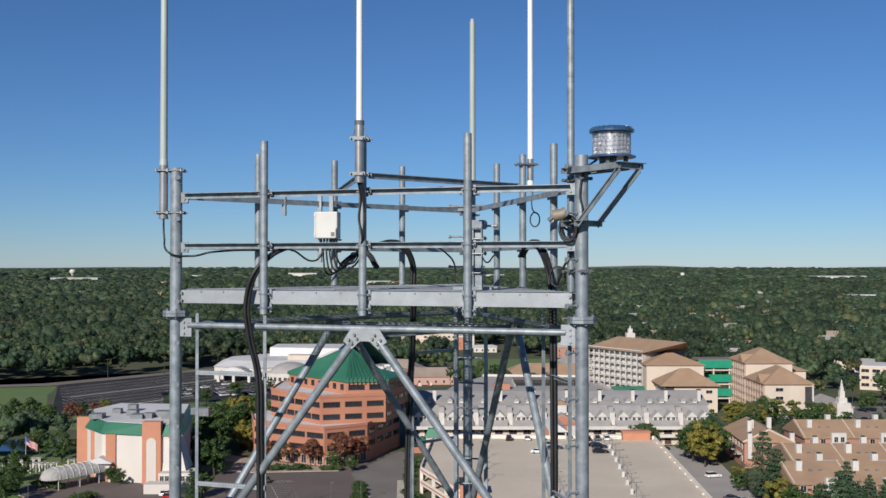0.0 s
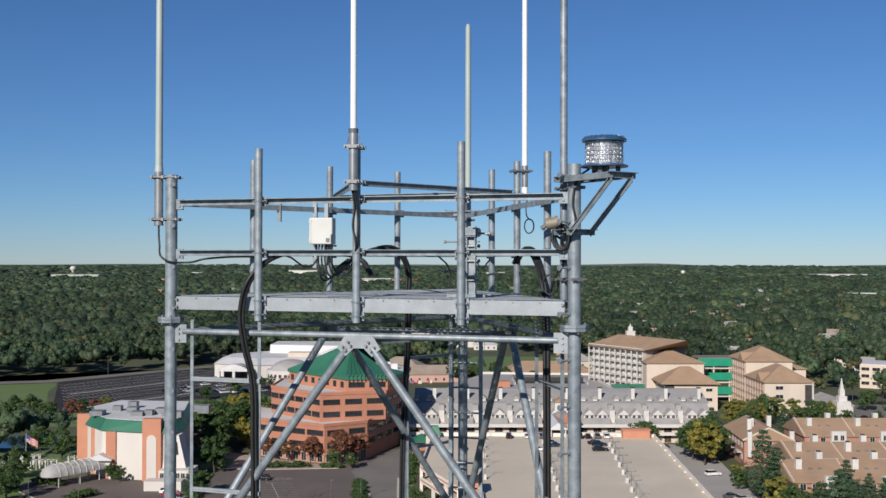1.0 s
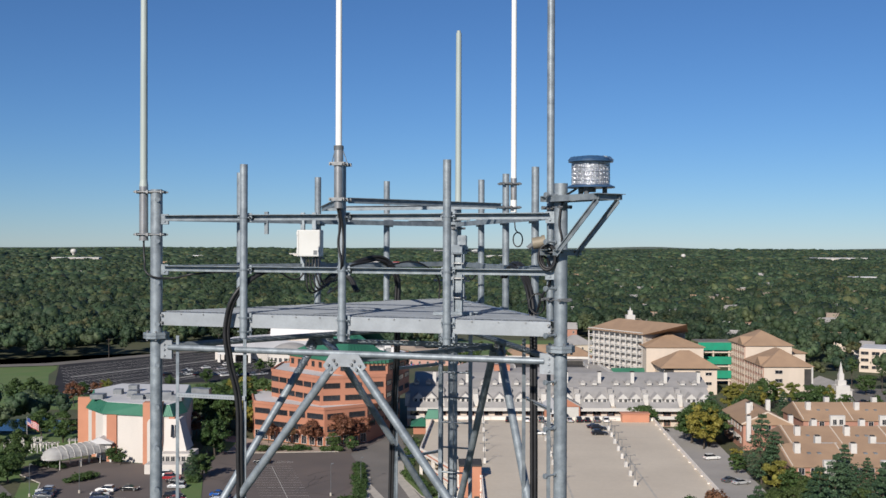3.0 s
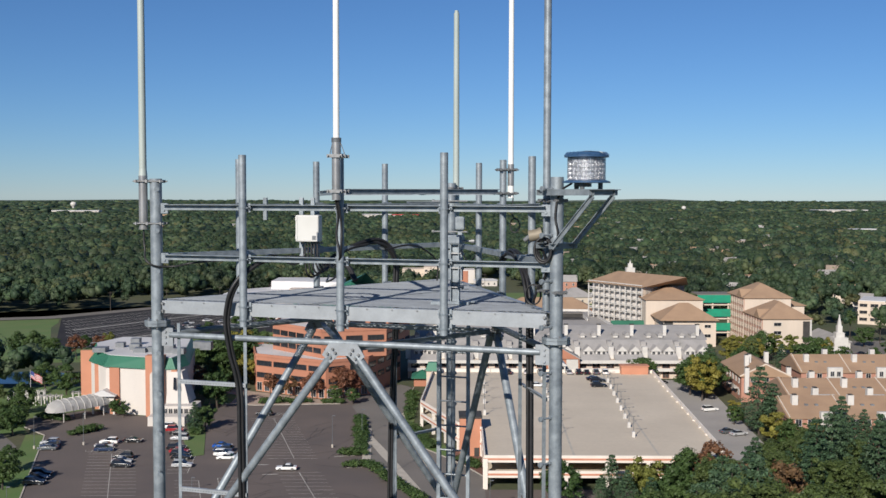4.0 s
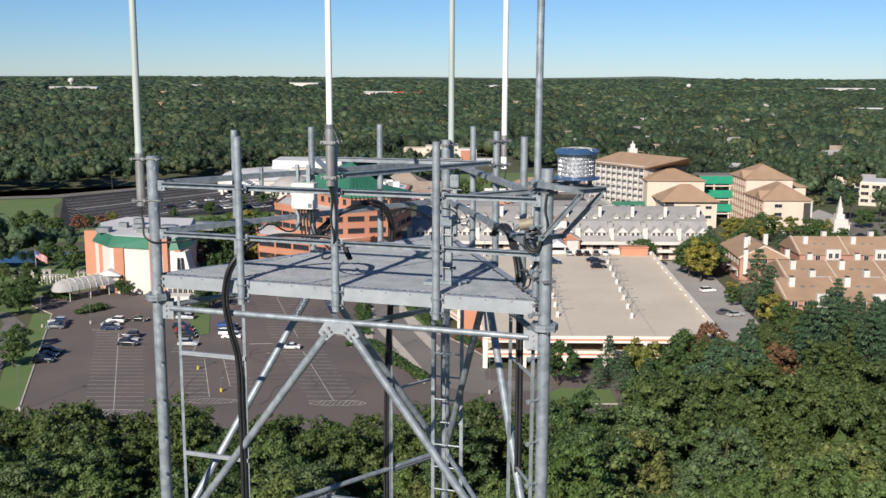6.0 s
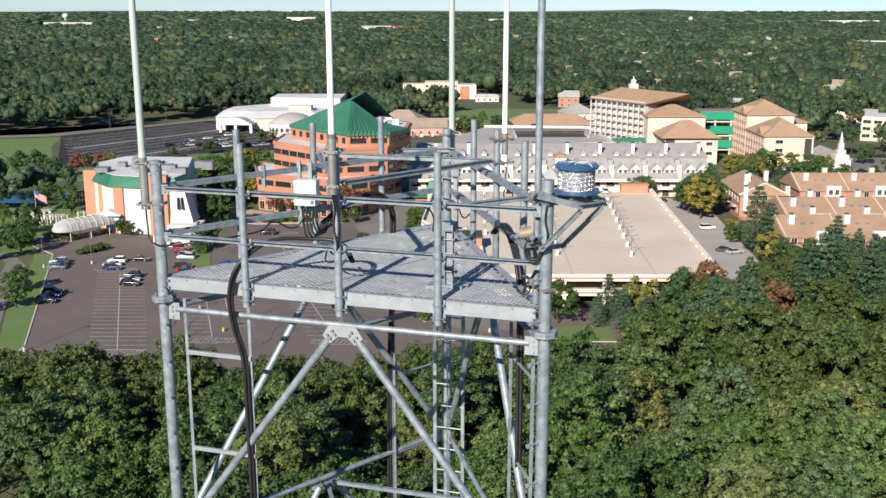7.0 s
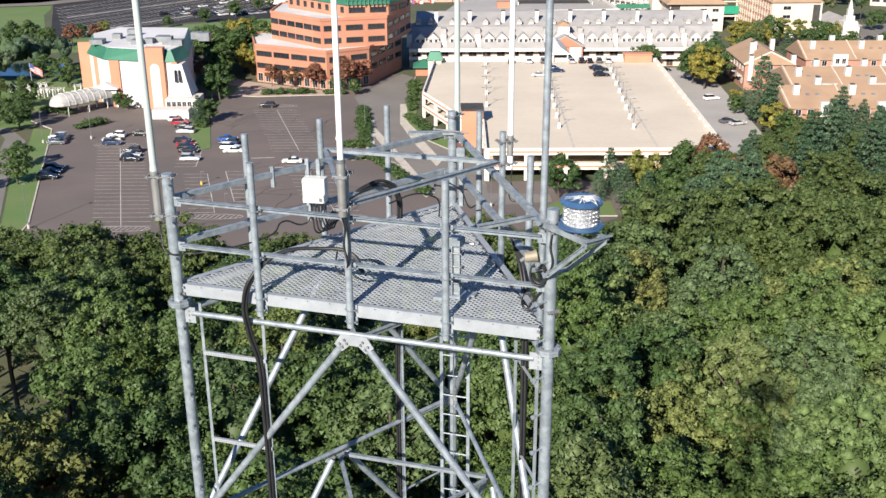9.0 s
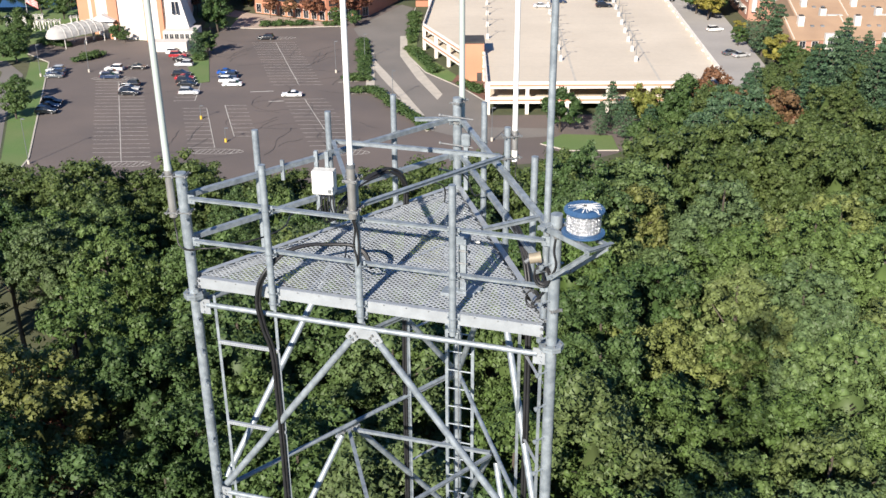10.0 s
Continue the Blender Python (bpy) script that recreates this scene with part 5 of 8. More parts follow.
# ---- event hall ----
def build_hall():
    h = thing("event_hall", "white and orange stucco hall with green mansard edge", "hall", M_UV)
    W = [(-110, 318), (-104.5, 300), (-97, 290.5), (-84, 286.5), (-76, 285.8), (-74.2, 294), (-81, 330), (-105, 332)]
    block("wall", W, 0, 13.4, WHITEWALL, h, "white rendered walls")
    over = inset(W, -0.7)
    block("mansard", over, 13.4, 16.4, GREEN_ROOF, h, "green metal mansard", inset(W, 1.6))
    block("roof", inset(W, 1.9), 16.4, 16.5, WHITE_ROOF, h, "white flat roof")
    bm = bmesh.new()
    for i in (0, 1, 2, 3):
        a, b = Vector((*over[i], 13.45)), Vector((*over[i + 1], 13.45))
        ta, tb = Vector((*inset(W, 1.6)[i], 16.45)), Vector((*inset(W, 1.6)[i + 1], 16.45))
        k = int((b - a).length / 0.6)
        for j in range(1, k):
            bar(bm, a.lerp(b, j / k), ta.lerp(tb, j / k), 0.06, 0.06)
    part("mansard_seams", bm, GREEN_ROOF, h)
    for u, v, w, z in ((-106.4, 303.6, 4.6, 16.1), (-101.2, 295.8, 1.4, 13.3), (-94.0, 289.2, 2.8, 13.3), (-76.0, 285.8, 1.6, 13.3)):
        block("pilaster", rect(u - w / 2, v - 0.55, u + w / 2, v + 0.9), 0, z, ORANGE, h, "orange stucco pilaster")
    p = block("pilaster", rect(-84.0, 284.9, -78.8, 287.6), 0, 17.4, ORANGE, h, "orange stucco pilaster with white arched niche")
    bm = bmesh.new()
    pts = [(-1.35, 0.5), (1.35, 0.5)] + [(1.35 * math.cos(a * math.pi / 10), 11.6 + 1.35 * math.sin(a * math.pi / 10)) for a in range(11)]
    lo = [bm.verts.new((-81.4 + x, 284.78, z)) for x, z in pts]
    hi = [bm.verts.new((-81.4 + x, 284.95, z)) for x, z in pts]
    bm.faces.new(lo)
    for i in range(len(pts)):
        bm.faces.new((lo[i], lo[(i + 1) % len(pts)], hi[(i + 1) % len(pts)], hi[i]))
    bmesh.ops.recalc_face_normals(bm, faces=bm.faces)
    part("niche", bm, WHITEWALL, p, "white arched niche")
    # sloped white annex and entrance room
    block("annex", rect(-77.6, 278.5, -68.6, 286), 0, 4.4, WHITEWALL, h, "low white annex")
    block("sloped_wing", rect(-77.5, 282, -71, 290), 4.4, 12.8, WHITEWALL, h, "white sloped stair wing", rect(-77.5, 285, -73.8, 290))
    for k in range(2):
        bm = bmesh.new()
        bar(bm, (-75.2 + k * 1.2, 282.45, 8.2), (-75.5 + k * 1.0, 284.1, 11.3), 0.6, 0.25)
        part("skylight", bm, DARKGLASS, h)
    along(h, framed("window", 1.1, 1.6, DARKGLASS, TRIM), (-77.4, 278.5), (-68.8, 278.5), 2.9, 6, out=0.05)
    block("garage_shed", rect(-80, 272.8, -70, 277.3), 0, 2.6, WHITEWALL, h, "low white store")
    rnd = random.Random(8)
    for i in range(11):
        u, v = -101 + i * 3.0, 297 + rnd.uniform(-3, 16)
        s = rnd.uniform(1.2, 1.9)
        r = block("rooftop_unit", rect(u - s, v - s, u + s, v + s), 16.5, 16.5 + rnd.uniform(1.2, 2.4), METALUNIT, h, "grey rooftop air unit")
    # barrel canopy over the drive
    c = thing("entrance_canopy", "white fabric barrel canopy over the hall entrance drive", "canopy", M_UV @ pose(-97.5, 290, 0, 0, 0, 232))
    bm = bmesh.new()
    prof = [(math.cos(k * math.pi / 12), math.sin(k * math.pi / 12)) for k in range(13)]
    secs = [(-1, 1.0), (5, 1.0), (10, 1.0), (15, 1.0), (16.5, 0.82), (17.6, 0.45), (18, 0.05)]
    rws = [[bm.verts.new((x, 3.3 * s * cx, 3.0 + 3.0 * s * sz)) for cx, sz in prof] for x, s in secs]
    for r0, r1 in zip(rws, rws[1:]):
        for k in range(12):
            bm.faces.new((r0[k], r0[k + 1], r1[k + 1], r1[k]))
    bmesh.ops.solidify(bm, geom=bm.faces[:], thickness=0.12)
    part("fabric", bm, FABRIC, c, "white fabric vault", True)
    for x in (0.2, 2.2, 4.2, 6.2, 8.2, 10.2, 12.2, 14.2):
        bm = bmesh.new()
        for (c0, s0), (c1, s1) in zip(prof, prof[1:]):
            bar(bm, (x, 3.38 * c0, 3.0 + 3.08 * s0), (x, 3.38 * c1, 3.0 + 3.08 * s1), 0.14, 0.14, up=(1, 0, 0))
        part("rib", bm, TRIM, c)
    for x in (2, 8, 14.5):
        for s in (-1, 1):
            bm = bmesh.new()
            cyl(bm, (x, s * 2.8, 0), (x, s * 2.8, 3.0), 0.12, 8)
            part("post", bm, TRIM, c)
    pb = thing("hall_pavilion", "white gabled porch joining canopy and hall", "porch", M_UV)
    block("wall", rect(-100, 288, -94, 296), 3.2, 5.6, WHITEWALL, pb)
    roof(-100, 287, -93.5, 296, 5.6, 7.2, WHITE_ROOF, pb, 0.3, 0)
    for u, v in ((-100, 288), (-94, 288)):
        block("post", rect(u - 0.25, v - 0.25, u + 0.25, v + 0.25), 0, 3.2, TRIM, pb)
    # white pergolas in the garden
    for u, v, n, a in ((-128, 300, 9, 0), (-112, 305, 9, 18), (-132, 306, 7, 12)):
        p = thing("pergola", "white timber garden pergola", "pergola", M_UV @ pose(u, v, 0, 0, 0, a), "garden pergolas")
        for i in range(n):
            for s in (0, 2.4):
                block("post", rect(i * 1.7 - 0.15, s - 0.15, i * 1.7 + 0.15, s + 0.15), 0, 2.6, TRIM, p)
            block("rafter", rect(i * 1.7 - 0.1, -0.8, i * 1.7 + 0.1, 3.2), 2.75, 2.95, TRIM, p)
        for s in (0, 2.4):
            block("beam", rect(-0.5, s - 0.12, n * 1.7 - 1.2, s + 0.12), 2.6, 2.75, TRIM, p)
    f = thing("flagpole", "white flagpole with a striped flag", "flagpole", M_UV @ pose(-121, 296, 0))
    bm = bmesh.new()
    cyl(bm, (0, 0, 0), (0, 0, 11.5), 0.09, 8, 0.05)
    part("pole", bm, TRIM, f)
    FLAG = [mat("flag_red", (0.45, 0.04, 0.05)), TRIM, mat("flag_blue", (0.03, 0.05, 0.2))]
    bm = bmesh.new()
    for k in range(9):
        for i in range(6):
            x0, x1 = 0.1 + i * 0.55, 0.1 + (i + 1) * 0.55
            z = lambda x, kk: 11.2 - kk * 0.24 - 0.55 * x + 0.12 * math.sin(x * 3)
            fc = bm.faces.new([bm.verts.new((x, 0.15 * math.sin(x * 4), z(x, kk))) for x, kk in ((x0, k), (x1, k), (x1, k + 1), (x0, k + 1))])
            fc.material_index = 2 if i < 2 and k < 5 else k % 2
    part("flag", bm, FLAG, f)


# ---- townhouse row behind the garage ----
def build_row():
    U0, U1, N = -12.0, 93.5, 9
    w = (U1 - U0) / N
    row = thing("apartment_row", "long grey-shingled apartment row with white dormers", "apartment row", M_UV)
    block("wall", rect(U0, 347, U1, 374), 0, 6.4, CREAM, row, "cream rendered walls")
    for z in (3.2, 5.9):
        block("balcony_rail", rect(U0, 344.6, U1, 344.9), z - 0.2, z + 0.75, TRIM, row, "white balcony rail")
        block("balcony", rect(U0, 344.6, U1, 347), z - 0.35, z - 0.2, TRIM, row)
    along(row, framed("window", 2.6, 1.9, DARKGLASS, BRICK), (U0, 347), (U1, 347), 4.6, 22, out=0.06)
    along(row, framed("door", 2.2, 2.3, DARK_AND_SHADE, STRIPE), (U0, 347), (U1, 347), 1.4, 22, "door", out=0.06)
    for i in range(N):
        a, b = U0 + i * w, U0 + (i + 1) * w
        bm = bmesh.new()
        prism(bm, [(a + 0.9, 346.2), (b - 0.9, 346.2), (b - 0.9, 366), (a + 0.9, 366)], 6.3, 12.2, [(a + 0.9, 356.5), (b - 0.9, 356.5), (b - 0.9, 366), (a + 0.9, 366)])
        part("roof", bm, GREY_SHINGLE, row, "grey shingle lower roof")
        block("fire_wall", rect(a - 0.9, 350, a + 0.9, 360), 6.3, 10.5, TRIM, row, "white party wall recess")
        block("recess_roof", rect(a - 0.9, 353, a + 0.9, 366), 10.5, 12.0, GREY_SHINGLE, row)
        for f in (0.32, 0.70):
            c = a + w * f
            d = block("dormer", [(c - 1.8, 349.3), (c + 1.8, 349.3), (c + 1.8, 356), (c - 1.8, 356)], 7.2, 9.3, TRIM, row, "white gabled dormer")
            bm = bmesh.new()
            hip(bm, c - 1.8, 349.3, c + 1.8, 357, 9.3, 11.0, 0.25, 0)
            part("dormer_roof", bm, GREY_SHINGLE, d)
            bm = bmesh.new()
            g = [bm.verts.new(q) for q in ((c - 1.8, 349.0, 9.1), (c + 1.8, 349.0, 9.1), (c, 349.0, 10.85))]
            g2 = [bm.verts.new(q) for q in ((c - 1.8, 349.2, 9.1), (c + 1.8, 349.2, 9.1), (c, 349.2, 10.85))]
            bm.faces.new(g)
            for k in range(3):
                bm.faces.new((g[k], g[(k + 1) % 3], g2[(k + 1) % 3], g2[k]))
            bmesh.ops.recalc_face_normals(bm, faces=bm.faces)
            part("gable", bm, TRIM, d)
            along(d, framed("window", 1.0, 1.3, DARKGLASS, TRIM), (c - 1.8, 349.3), (c + 1.8, 349.3), 8.4, 2, out=0.06)
        block("chimney", rect(b - 3.2, 361, b - 2.0, 362.2), 12, 16.8, TRIM, row, "cream chimney with dark cap")
        block("chimney_cap", rect(b - 3.3, 360.9, b - 1.9, 362.3), 16.8, 17.1, DARK_AND_SHADE, row)
        for f in (0.25, 0.6):
            c = a + w * f
            d = block("vent_dormer", rect(c - 0.8, 358.3, c + 0.8, 363), 12.6, 13.6, TRIM, row)
            bm = bmesh.new()
            hip(bm, c - 0.8, 358.3, c + 0.8, 363, 13.6, 14.5, 0.2, 0)
            part("dormer_roof", bm, GREY_SHINGLE, d)
    bm = bmesh.new()
    prism(bm, [(U0 + 2, 357), (U1, 357), (U1, 374.5), (U0 + 2, 374.5)], 12.0, 15.4, [(U0 + 2, 371), (U1, 371), (U1, 373), (U0 + 2, 373)])
    part("roof", bm, GREY_SHINGLE, row, "grey shingle upper roof")
    # brick entrance gable
    e = thing("entrance_gable", "brick gabled entrance block with arched window", "entrance", M_UV)
    block("wall", rect(34.5, 343.2, 46.5, 352), 0, 7.6, BRICK, e)
    bm = bmesh.new()
    hip(bm, 34.5, 343.2, 46.5, 356, 7.6, 11.0, 0.4, 0)
    part("roof", bm, GREY_SHINGLE, e)
    bm = bmesh.new()
    t = [bm.verts.new(q) for q in ((34.6, 342.75, 7.4), (46.4, 342.75, 7.4), (40.5, 342.75, 10.8))]
    t2 = [bm.verts.new(q) for q in ((34.6, 343.1, 7.4), (46.4, 343.1, 7.4), (40.5, 343.1, 10.8))]
    bm.faces.new(t)
    for k in range(3):
        bm.faces.new((t[k], t[(k + 1) % 3], t2[(k + 1) % 3], t2[k]))
    bmesh.ops.recalc_face_normals(bm, faces=bm.faces)
    part("gable", bm, BRICK, e)
    block("arch_panel", [(42, 342.9), (46, 342.9), (46, 343.1), (42, 343.1)], 3.5, 7.2, TRIM, e)
    block("cupola_block", rect(38.5, 349, 42.5, 353), 10.5, 13.6, TRIM, e, "white dormer block")
    roof(38.5, 349, 42.5, 353, 13.6, 14.8, BROWN_SHINGLE, e, 0.3, 0)
    pch = thing("deck_porch", "small white gabled porch at the deck entrance", "porch", M_UV)
    for u in (34.2, 38.8):
        for v in (321.2, 324.8):
            block("post", rect(u - 0.18, v - 0.18, u + 0.18, v + 0.18), DZ, DZ + 2.6, TRIM, pch)
    roof(33.8, 320.8, 39.2, 342, DZ + 2.6, DZ + 4.6, WHITE_ROOF, pch, 0.2, 0.0)
    gp = thing("green_porch", "small dark green shed roof at the drive end", "porch", M_UV)
    block("wall", rect(-9.5, 332, -4, 338), 0, 3.0, BRICK, gp)
    roof(-10, 331, -3.5, 339, 3.0, 5.0, GREEN_ROOF, gp, 0.4)
    gk = thing("stair_kiosk", "green clad stair kiosk at the deck corner", "stair housing", M_UV)
    block("wall", rect(-5.2, 319.6, -1.0, 323.0), 0, 7.2, CREAM, gk)
    block("roof", rect(-5.5, 319.2, -0.5, 323.2), 7.2, 9.8, GREEN_ROOF, gk, "", rect(-4.6, 320.4, -1.4, 322.4))


# ---- buildings behind ----
def gabled_house(name, label, u, v, rot, w, d, ze, zr, wall_m, roof_m, hx=0, windows=True, group=""):
    h = thing(name, label, "house", M_UV @ pose(u, v, float(gz(u, v)), 0, 0, rot), group)
    block("wall", rect(-w / 2, -d / 2, w / 2, d / 2), 0, ze, wall_m, h)
    roof(-w / 2, -d / 2, w / 2, d / 2, ze, zr, roof_m, h, 0.5, hx)
    if hx == 0 and windows:
        for s in (-1, 1):
            bm = bmesh.new()
            ends = ((s * (w / 2 - 0.05), -d / 2), (s * (w / 2 - 0.05), d / 2)) if w >= d else ((-w / 2, s * (d / 2 - 0.05)), (w / 2, s * (d / 2 - 0.05)))
            m = (Vector(ends[0]) + Vector(ends[1])) / 2
            tri = [bm.verts.new((*q, ze)) for q in ends] + [bm.verts.new((m.x, m.y, zr - 0.3))]
            bm.faces.new(tri)
            part("gable", bm, wall_m, h)
    if windows:
        n = max(2, int(w / 4))
        for z in ([1.6] if ze < 5 else [1.6, 4.6] if ze < 8 else [1.6, 4.4, 7.0]):
            along(h, framed("window", 1.1, 1.5, DARKGLASS, TRIM), (-w / 2, -d / 2), (w / 2, -d / 2), z, n, out=0.05)
    return h


def build_back():
    d2 = thing("rear_garage", "grey concrete parking structure with a ramp opening", "parking garage", M_UV)
    block("slab", [(-2, 432), (74, 440), (72, 500), (20, 505), (6, 470)], 0, 5.9, DECK_GREY, d2, "grey flat parking roof")
    for p, q in (((-2, 432), (74, 440)), ((74, 440), (72, 500)), ((72, 500), (20, 505)), ((33, 462), (33, 482)), ((66, 462), (66, 482)), ((33, 482), (66, 482))):
        bm = bmesh.new()
        bar(bm, (*p, 6.4), (*q, 6.4), 0.35, 1.2)
        part("parapet", bm, TRIM, d2)
    # dark slab on the closed roof, painted as the opening's shade
    block("ramp_opening_shade", rect(34, 466, 65.5, 481), 5.92, 6.0, DARK_AND_SHADE, d2, "dark slab painting the shade of the ramp opening")
    block("ramp_canopy", rect(33, 476, 66, 482), 7.6, 8.0, ROAD_GREY, d2)
    # dark panel painted as the shade under the ramp canopy
    block("ramp_mouth_shade", rect(33.2, 476.2, 65.8, 476.5), 6.0, 7.6, DARK_AND_SHADE, d2)
    block("kiosk", rect(23, 452, 30, 457), 5.9, 8.4, BRICK, d2)
    ow = thing("shopping_wing", "low building with a brown hipped roof", "building", M_UV)
    block("wall", rect(33, 530, 78, 548), 0, 4.2, BRICK, ow)
    roof(33, 530, 78, 548, 4.2, 9.2, BROWN_SHINGLE, ow, 1.0)
    # balcony hotel
    ht = thing("hotel", "cream hotel with stacked balconies and brown hipped roofs", "hotel", M_UV)
    f0, f1 = Vector((69, 480)), Vector((88.2, 449))
    d = (f1 - f0).normalized()
    n = Vector((-d.y, d.x))
    n = n if n.x > 0 else -n
    q = lambda s, t: tuple(f0 + d * s + n * t)
    L = (f1 - f0).length
    block("wall", [q(0, 2.2), q(L, 2.2), q(L, 26), q(0, 26)], 0, 22.4, WHITEWALL, ht, "white walls behind the balconies")
    block("side_wall", [q(L - 0.3, 0), q(L, 0), q(L, 26), q(L - 0.3, 26)], 0, 22.4, CREAM, ht)
    for k in range(8):
        z = 1.2 + k * 3.0
        bm = bmesh.new()
        prism(bm, [q(-0.3, 0), q(L, 0), q(L, 2.3), q(-0.3, 2.3)], z, z + 0.26)
        s = part("balcony", bm, TRIM, ht, "white balcony slab")
        bm = bmesh.new()
        prism(bm, [q(-0.3, 0), q(L, 0), q(L, 0.15), q(-0.3, 0.15)], z + 0.75, z + 1.12)
        part("rail", bm, TRIM, s)
    for k in range(11):
        c = L * k / 10
        block("pier", [q(c - 0.2, -0.15), q(c + 0.2, -0.15), q(c + 0.2, 0.3), q(c - 0.2, 0.3)], 0, 22.4, TRIM, ht)
    bm = bmesh.new()
    rq = [q(-1, -1), q(L + 1, -1), q(L + 1, 27), q(-1, 27)]
    e = [bm.verts.new((*p, 22.4)) for p in rq]
    r = [bm.verts.new((*q(6, 13), 27.4)), bm.verts.new((*q(L + 14, 13), 27.4))]
    for fc in ((e[0], e[1], r[1], r[0]), (e[2], e[3], r[0], r[1]), (e[1], e[2], r[1]), (e[3], e[0], r[0])):
        bm.faces.new(fc)
    bmesh.ops.recalc_face_normals(bm, faces=bm.faces)
    part("roof", bm, BROWN_SHINGLE, ht, "brown hipped roof")
    cu = block("cupola", rect(86.3, 476.8, 90.3, 480.8), 25.5, 29.2, TRIM, ht, "white roof cupola")
    block("lantern", rect(87.3, 477.8, 89.3, 479.8), 29.2, 31.2, TRIM, cu)
    block("finial", rect(87.9, 478.4, 88.7, 479.2), 31.2, 32.8, TRIM, cu, "", rect(88.25, 478.75, 88.35, 478.85))
    block("wall", rect(88.2, 440, 113, 468), 0, 18.0, CREAM, ht, "plain cream wing")
    roof(88.2, 440, 113, 468, 18.0, 23.0, BROWN_SHINGLE, ht, 0.7)
    block("wall", rect(92, 422, 114, 440), 0, 11.3, CREAM, ht)
    roof(91, 421, 114, 440, 11.3, 17.6, BROWN_SHINGLE, ht, 0.8)
    along(ht, framed("window", 2.6, 1.3, DARKGLASS, TRIM), (103, 422), (113, 422), 8.6, 2, out=0.06)
    along(ht, framed("window", 2.6, 1.3, DARKGLASS, TRIM), (103, 422), (113, 422), 4.6, 2, out=0.06)
    # dark panel on the closed wall, painted as the porch's shade
    block("porch_shade", [(92.3, 421.9), (96, 421.9), (96, 422.1), (92.3, 422.1)], 6.5, 10.6, DARK_AND_SHADE, ht)
    gc = thing("walkway_canopy", "long green walkway canopy before the hotel", "canopy", M_UV)
    block("roof", rect(74, 443, 90, 447), 6.6, 8.2, GREEN_ROOF, gc, "", rect(74, 444.5, 90, 445.5))
    for u in (74.5, 80, 85, 89.5):
        block("post", rect(u - 0.2, 444.8, u + 0.2, 445.2), 0, 6.6, TRIM, gc)
    sc = thing("netted_gallery", "open galleries wrapped in green debris netting", "gallery", M_UV)
    for z in (2.0, 8.2, 14.4):
        block("floor", rect(113, 450, 134, 462), z, z + 0.5, CREAM, sc)
        block("netting", rect(113.2, 449.8, 133.8, 450.1), z + 1.2, z + 4.6, GREEN_NET, sc, "green debris netting")
    for u in (113.5, 120, 127, 133.5):
        block("column", rect(u - 0.3, 450.4, u + 0.3, 451), 0, 18.5, CREAM, sc)
    block("roof", rect(113, 450, 134, 462), 19.0, 19.4, ROAD_GREY, sc)
    # brick block with cream end
    bb = thing("brick_apartments", "brick and cream apartment block with stepped brown roofs", "apartment building", M_UV)
    for u0, v0, u1, v1, ze, zr in ((128.1, 405, 147.3, 430, 13.9, 20.0), (128.1, 430.02, 147.8, 454, 19.8, 25.4), (147.82, 437, 156, 453, 15.9, 17.6)):
        block("wall", rect(u0, v0, u1, v1), 0, ze, CREAM, bb, "cream rendered walls")
        roof(u0, v0, u1, v1, ze, zr, BROWN_SHINGLE, bb, 0.7)
    for v0, v1, ze in ((405.2, 430, 13.7), (430.1, 453.9, 19.6)):
        side = block("brick_side", rect(127.85, v0, 128.1, v1), 0, ze, BRICK_RED, bb, "red-brown brick side")
        k = 7
        for j in range(k + 1):
            v = v0 + 0.4 + (v1 - v0 - 0.8) * j / k
            block("pilaster", rect(127.7, v - 0.22, 127.85, v + 0.22), 0, ze, CREAM, side)
        for z in (2.4, 5.4, 8.4, 11.4) + ((14.6, 17.6) if ze > 15 else ()):
            along(side, framed("window", 1.3, 1.7, DARKGLASS, CREAM), (127.85, v1 - 0.4), (127.85, v0 + 0.4), z, k, out=0.04)
        vm = v0 + (v1 - v0) * 0.25
        bm = bmesh.new()
        prism(bm, [(127.5, vm - 4), (127.5, vm + 4), (134, vm + 4), (134, vm - 4)], ze, ze + 0.05, None)
        tri = [bm.verts.new(p) for p in ((127.5, vm - 4, ze), (127.5, vm + 4, ze), (127.5, vm, ze + 3.4), (135.5, vm, ze + 3.4), (129, vm + 4, ze), (129, vm - 4, ze))]
        for f in ((0, 1, 2), (0, 2, 3, 5), (1, 4, 3, 2)):
            bm.faces.new([tri[i] for i in f])
        bmesh.ops.recalc_face_normals(bm, faces=bm.faces)
        part("gable", bm, BROWN_SHINGLE, bb, "small brown gable over the brick side")
    for z in (8.2, 11.6, 4.6):
        along(bb, framed("window", 3.0, 1.4, DARKGLASS, TRIM), (131.5, 405), (136.5, 405), z, 1, out=0.05)
    # no recess is cut: a dark panel paints its shade on the wall
    block("balcony_recess_shade", rect(144.2, 404.9, 147.1, 405.0), 4.5, 12.8, DARK_AND_SHADE, bb, "dark panel painting the shade of a balcony recess")
    block("corner_post", rect(146.9, 404.4, 147.5, 405.0), 0, 13.7, TRIM, bb)

    # church
    ch = thing("church", "white church steeple beside a grey roof", "church", M_UV)
    block("wall", rect(158.5, 409, 164.1, 414), 0, 5.6, TRIM, ch)
    s = block("steeple", rect(159.6, 410.1, 163.0, 413.1), 5.6, 7.6, TRIM, ch, "white steeple")
    block("belfry", rect(160.3, 410.7, 162.3, 412.5), 7.6, 10.2, TRIM, s)
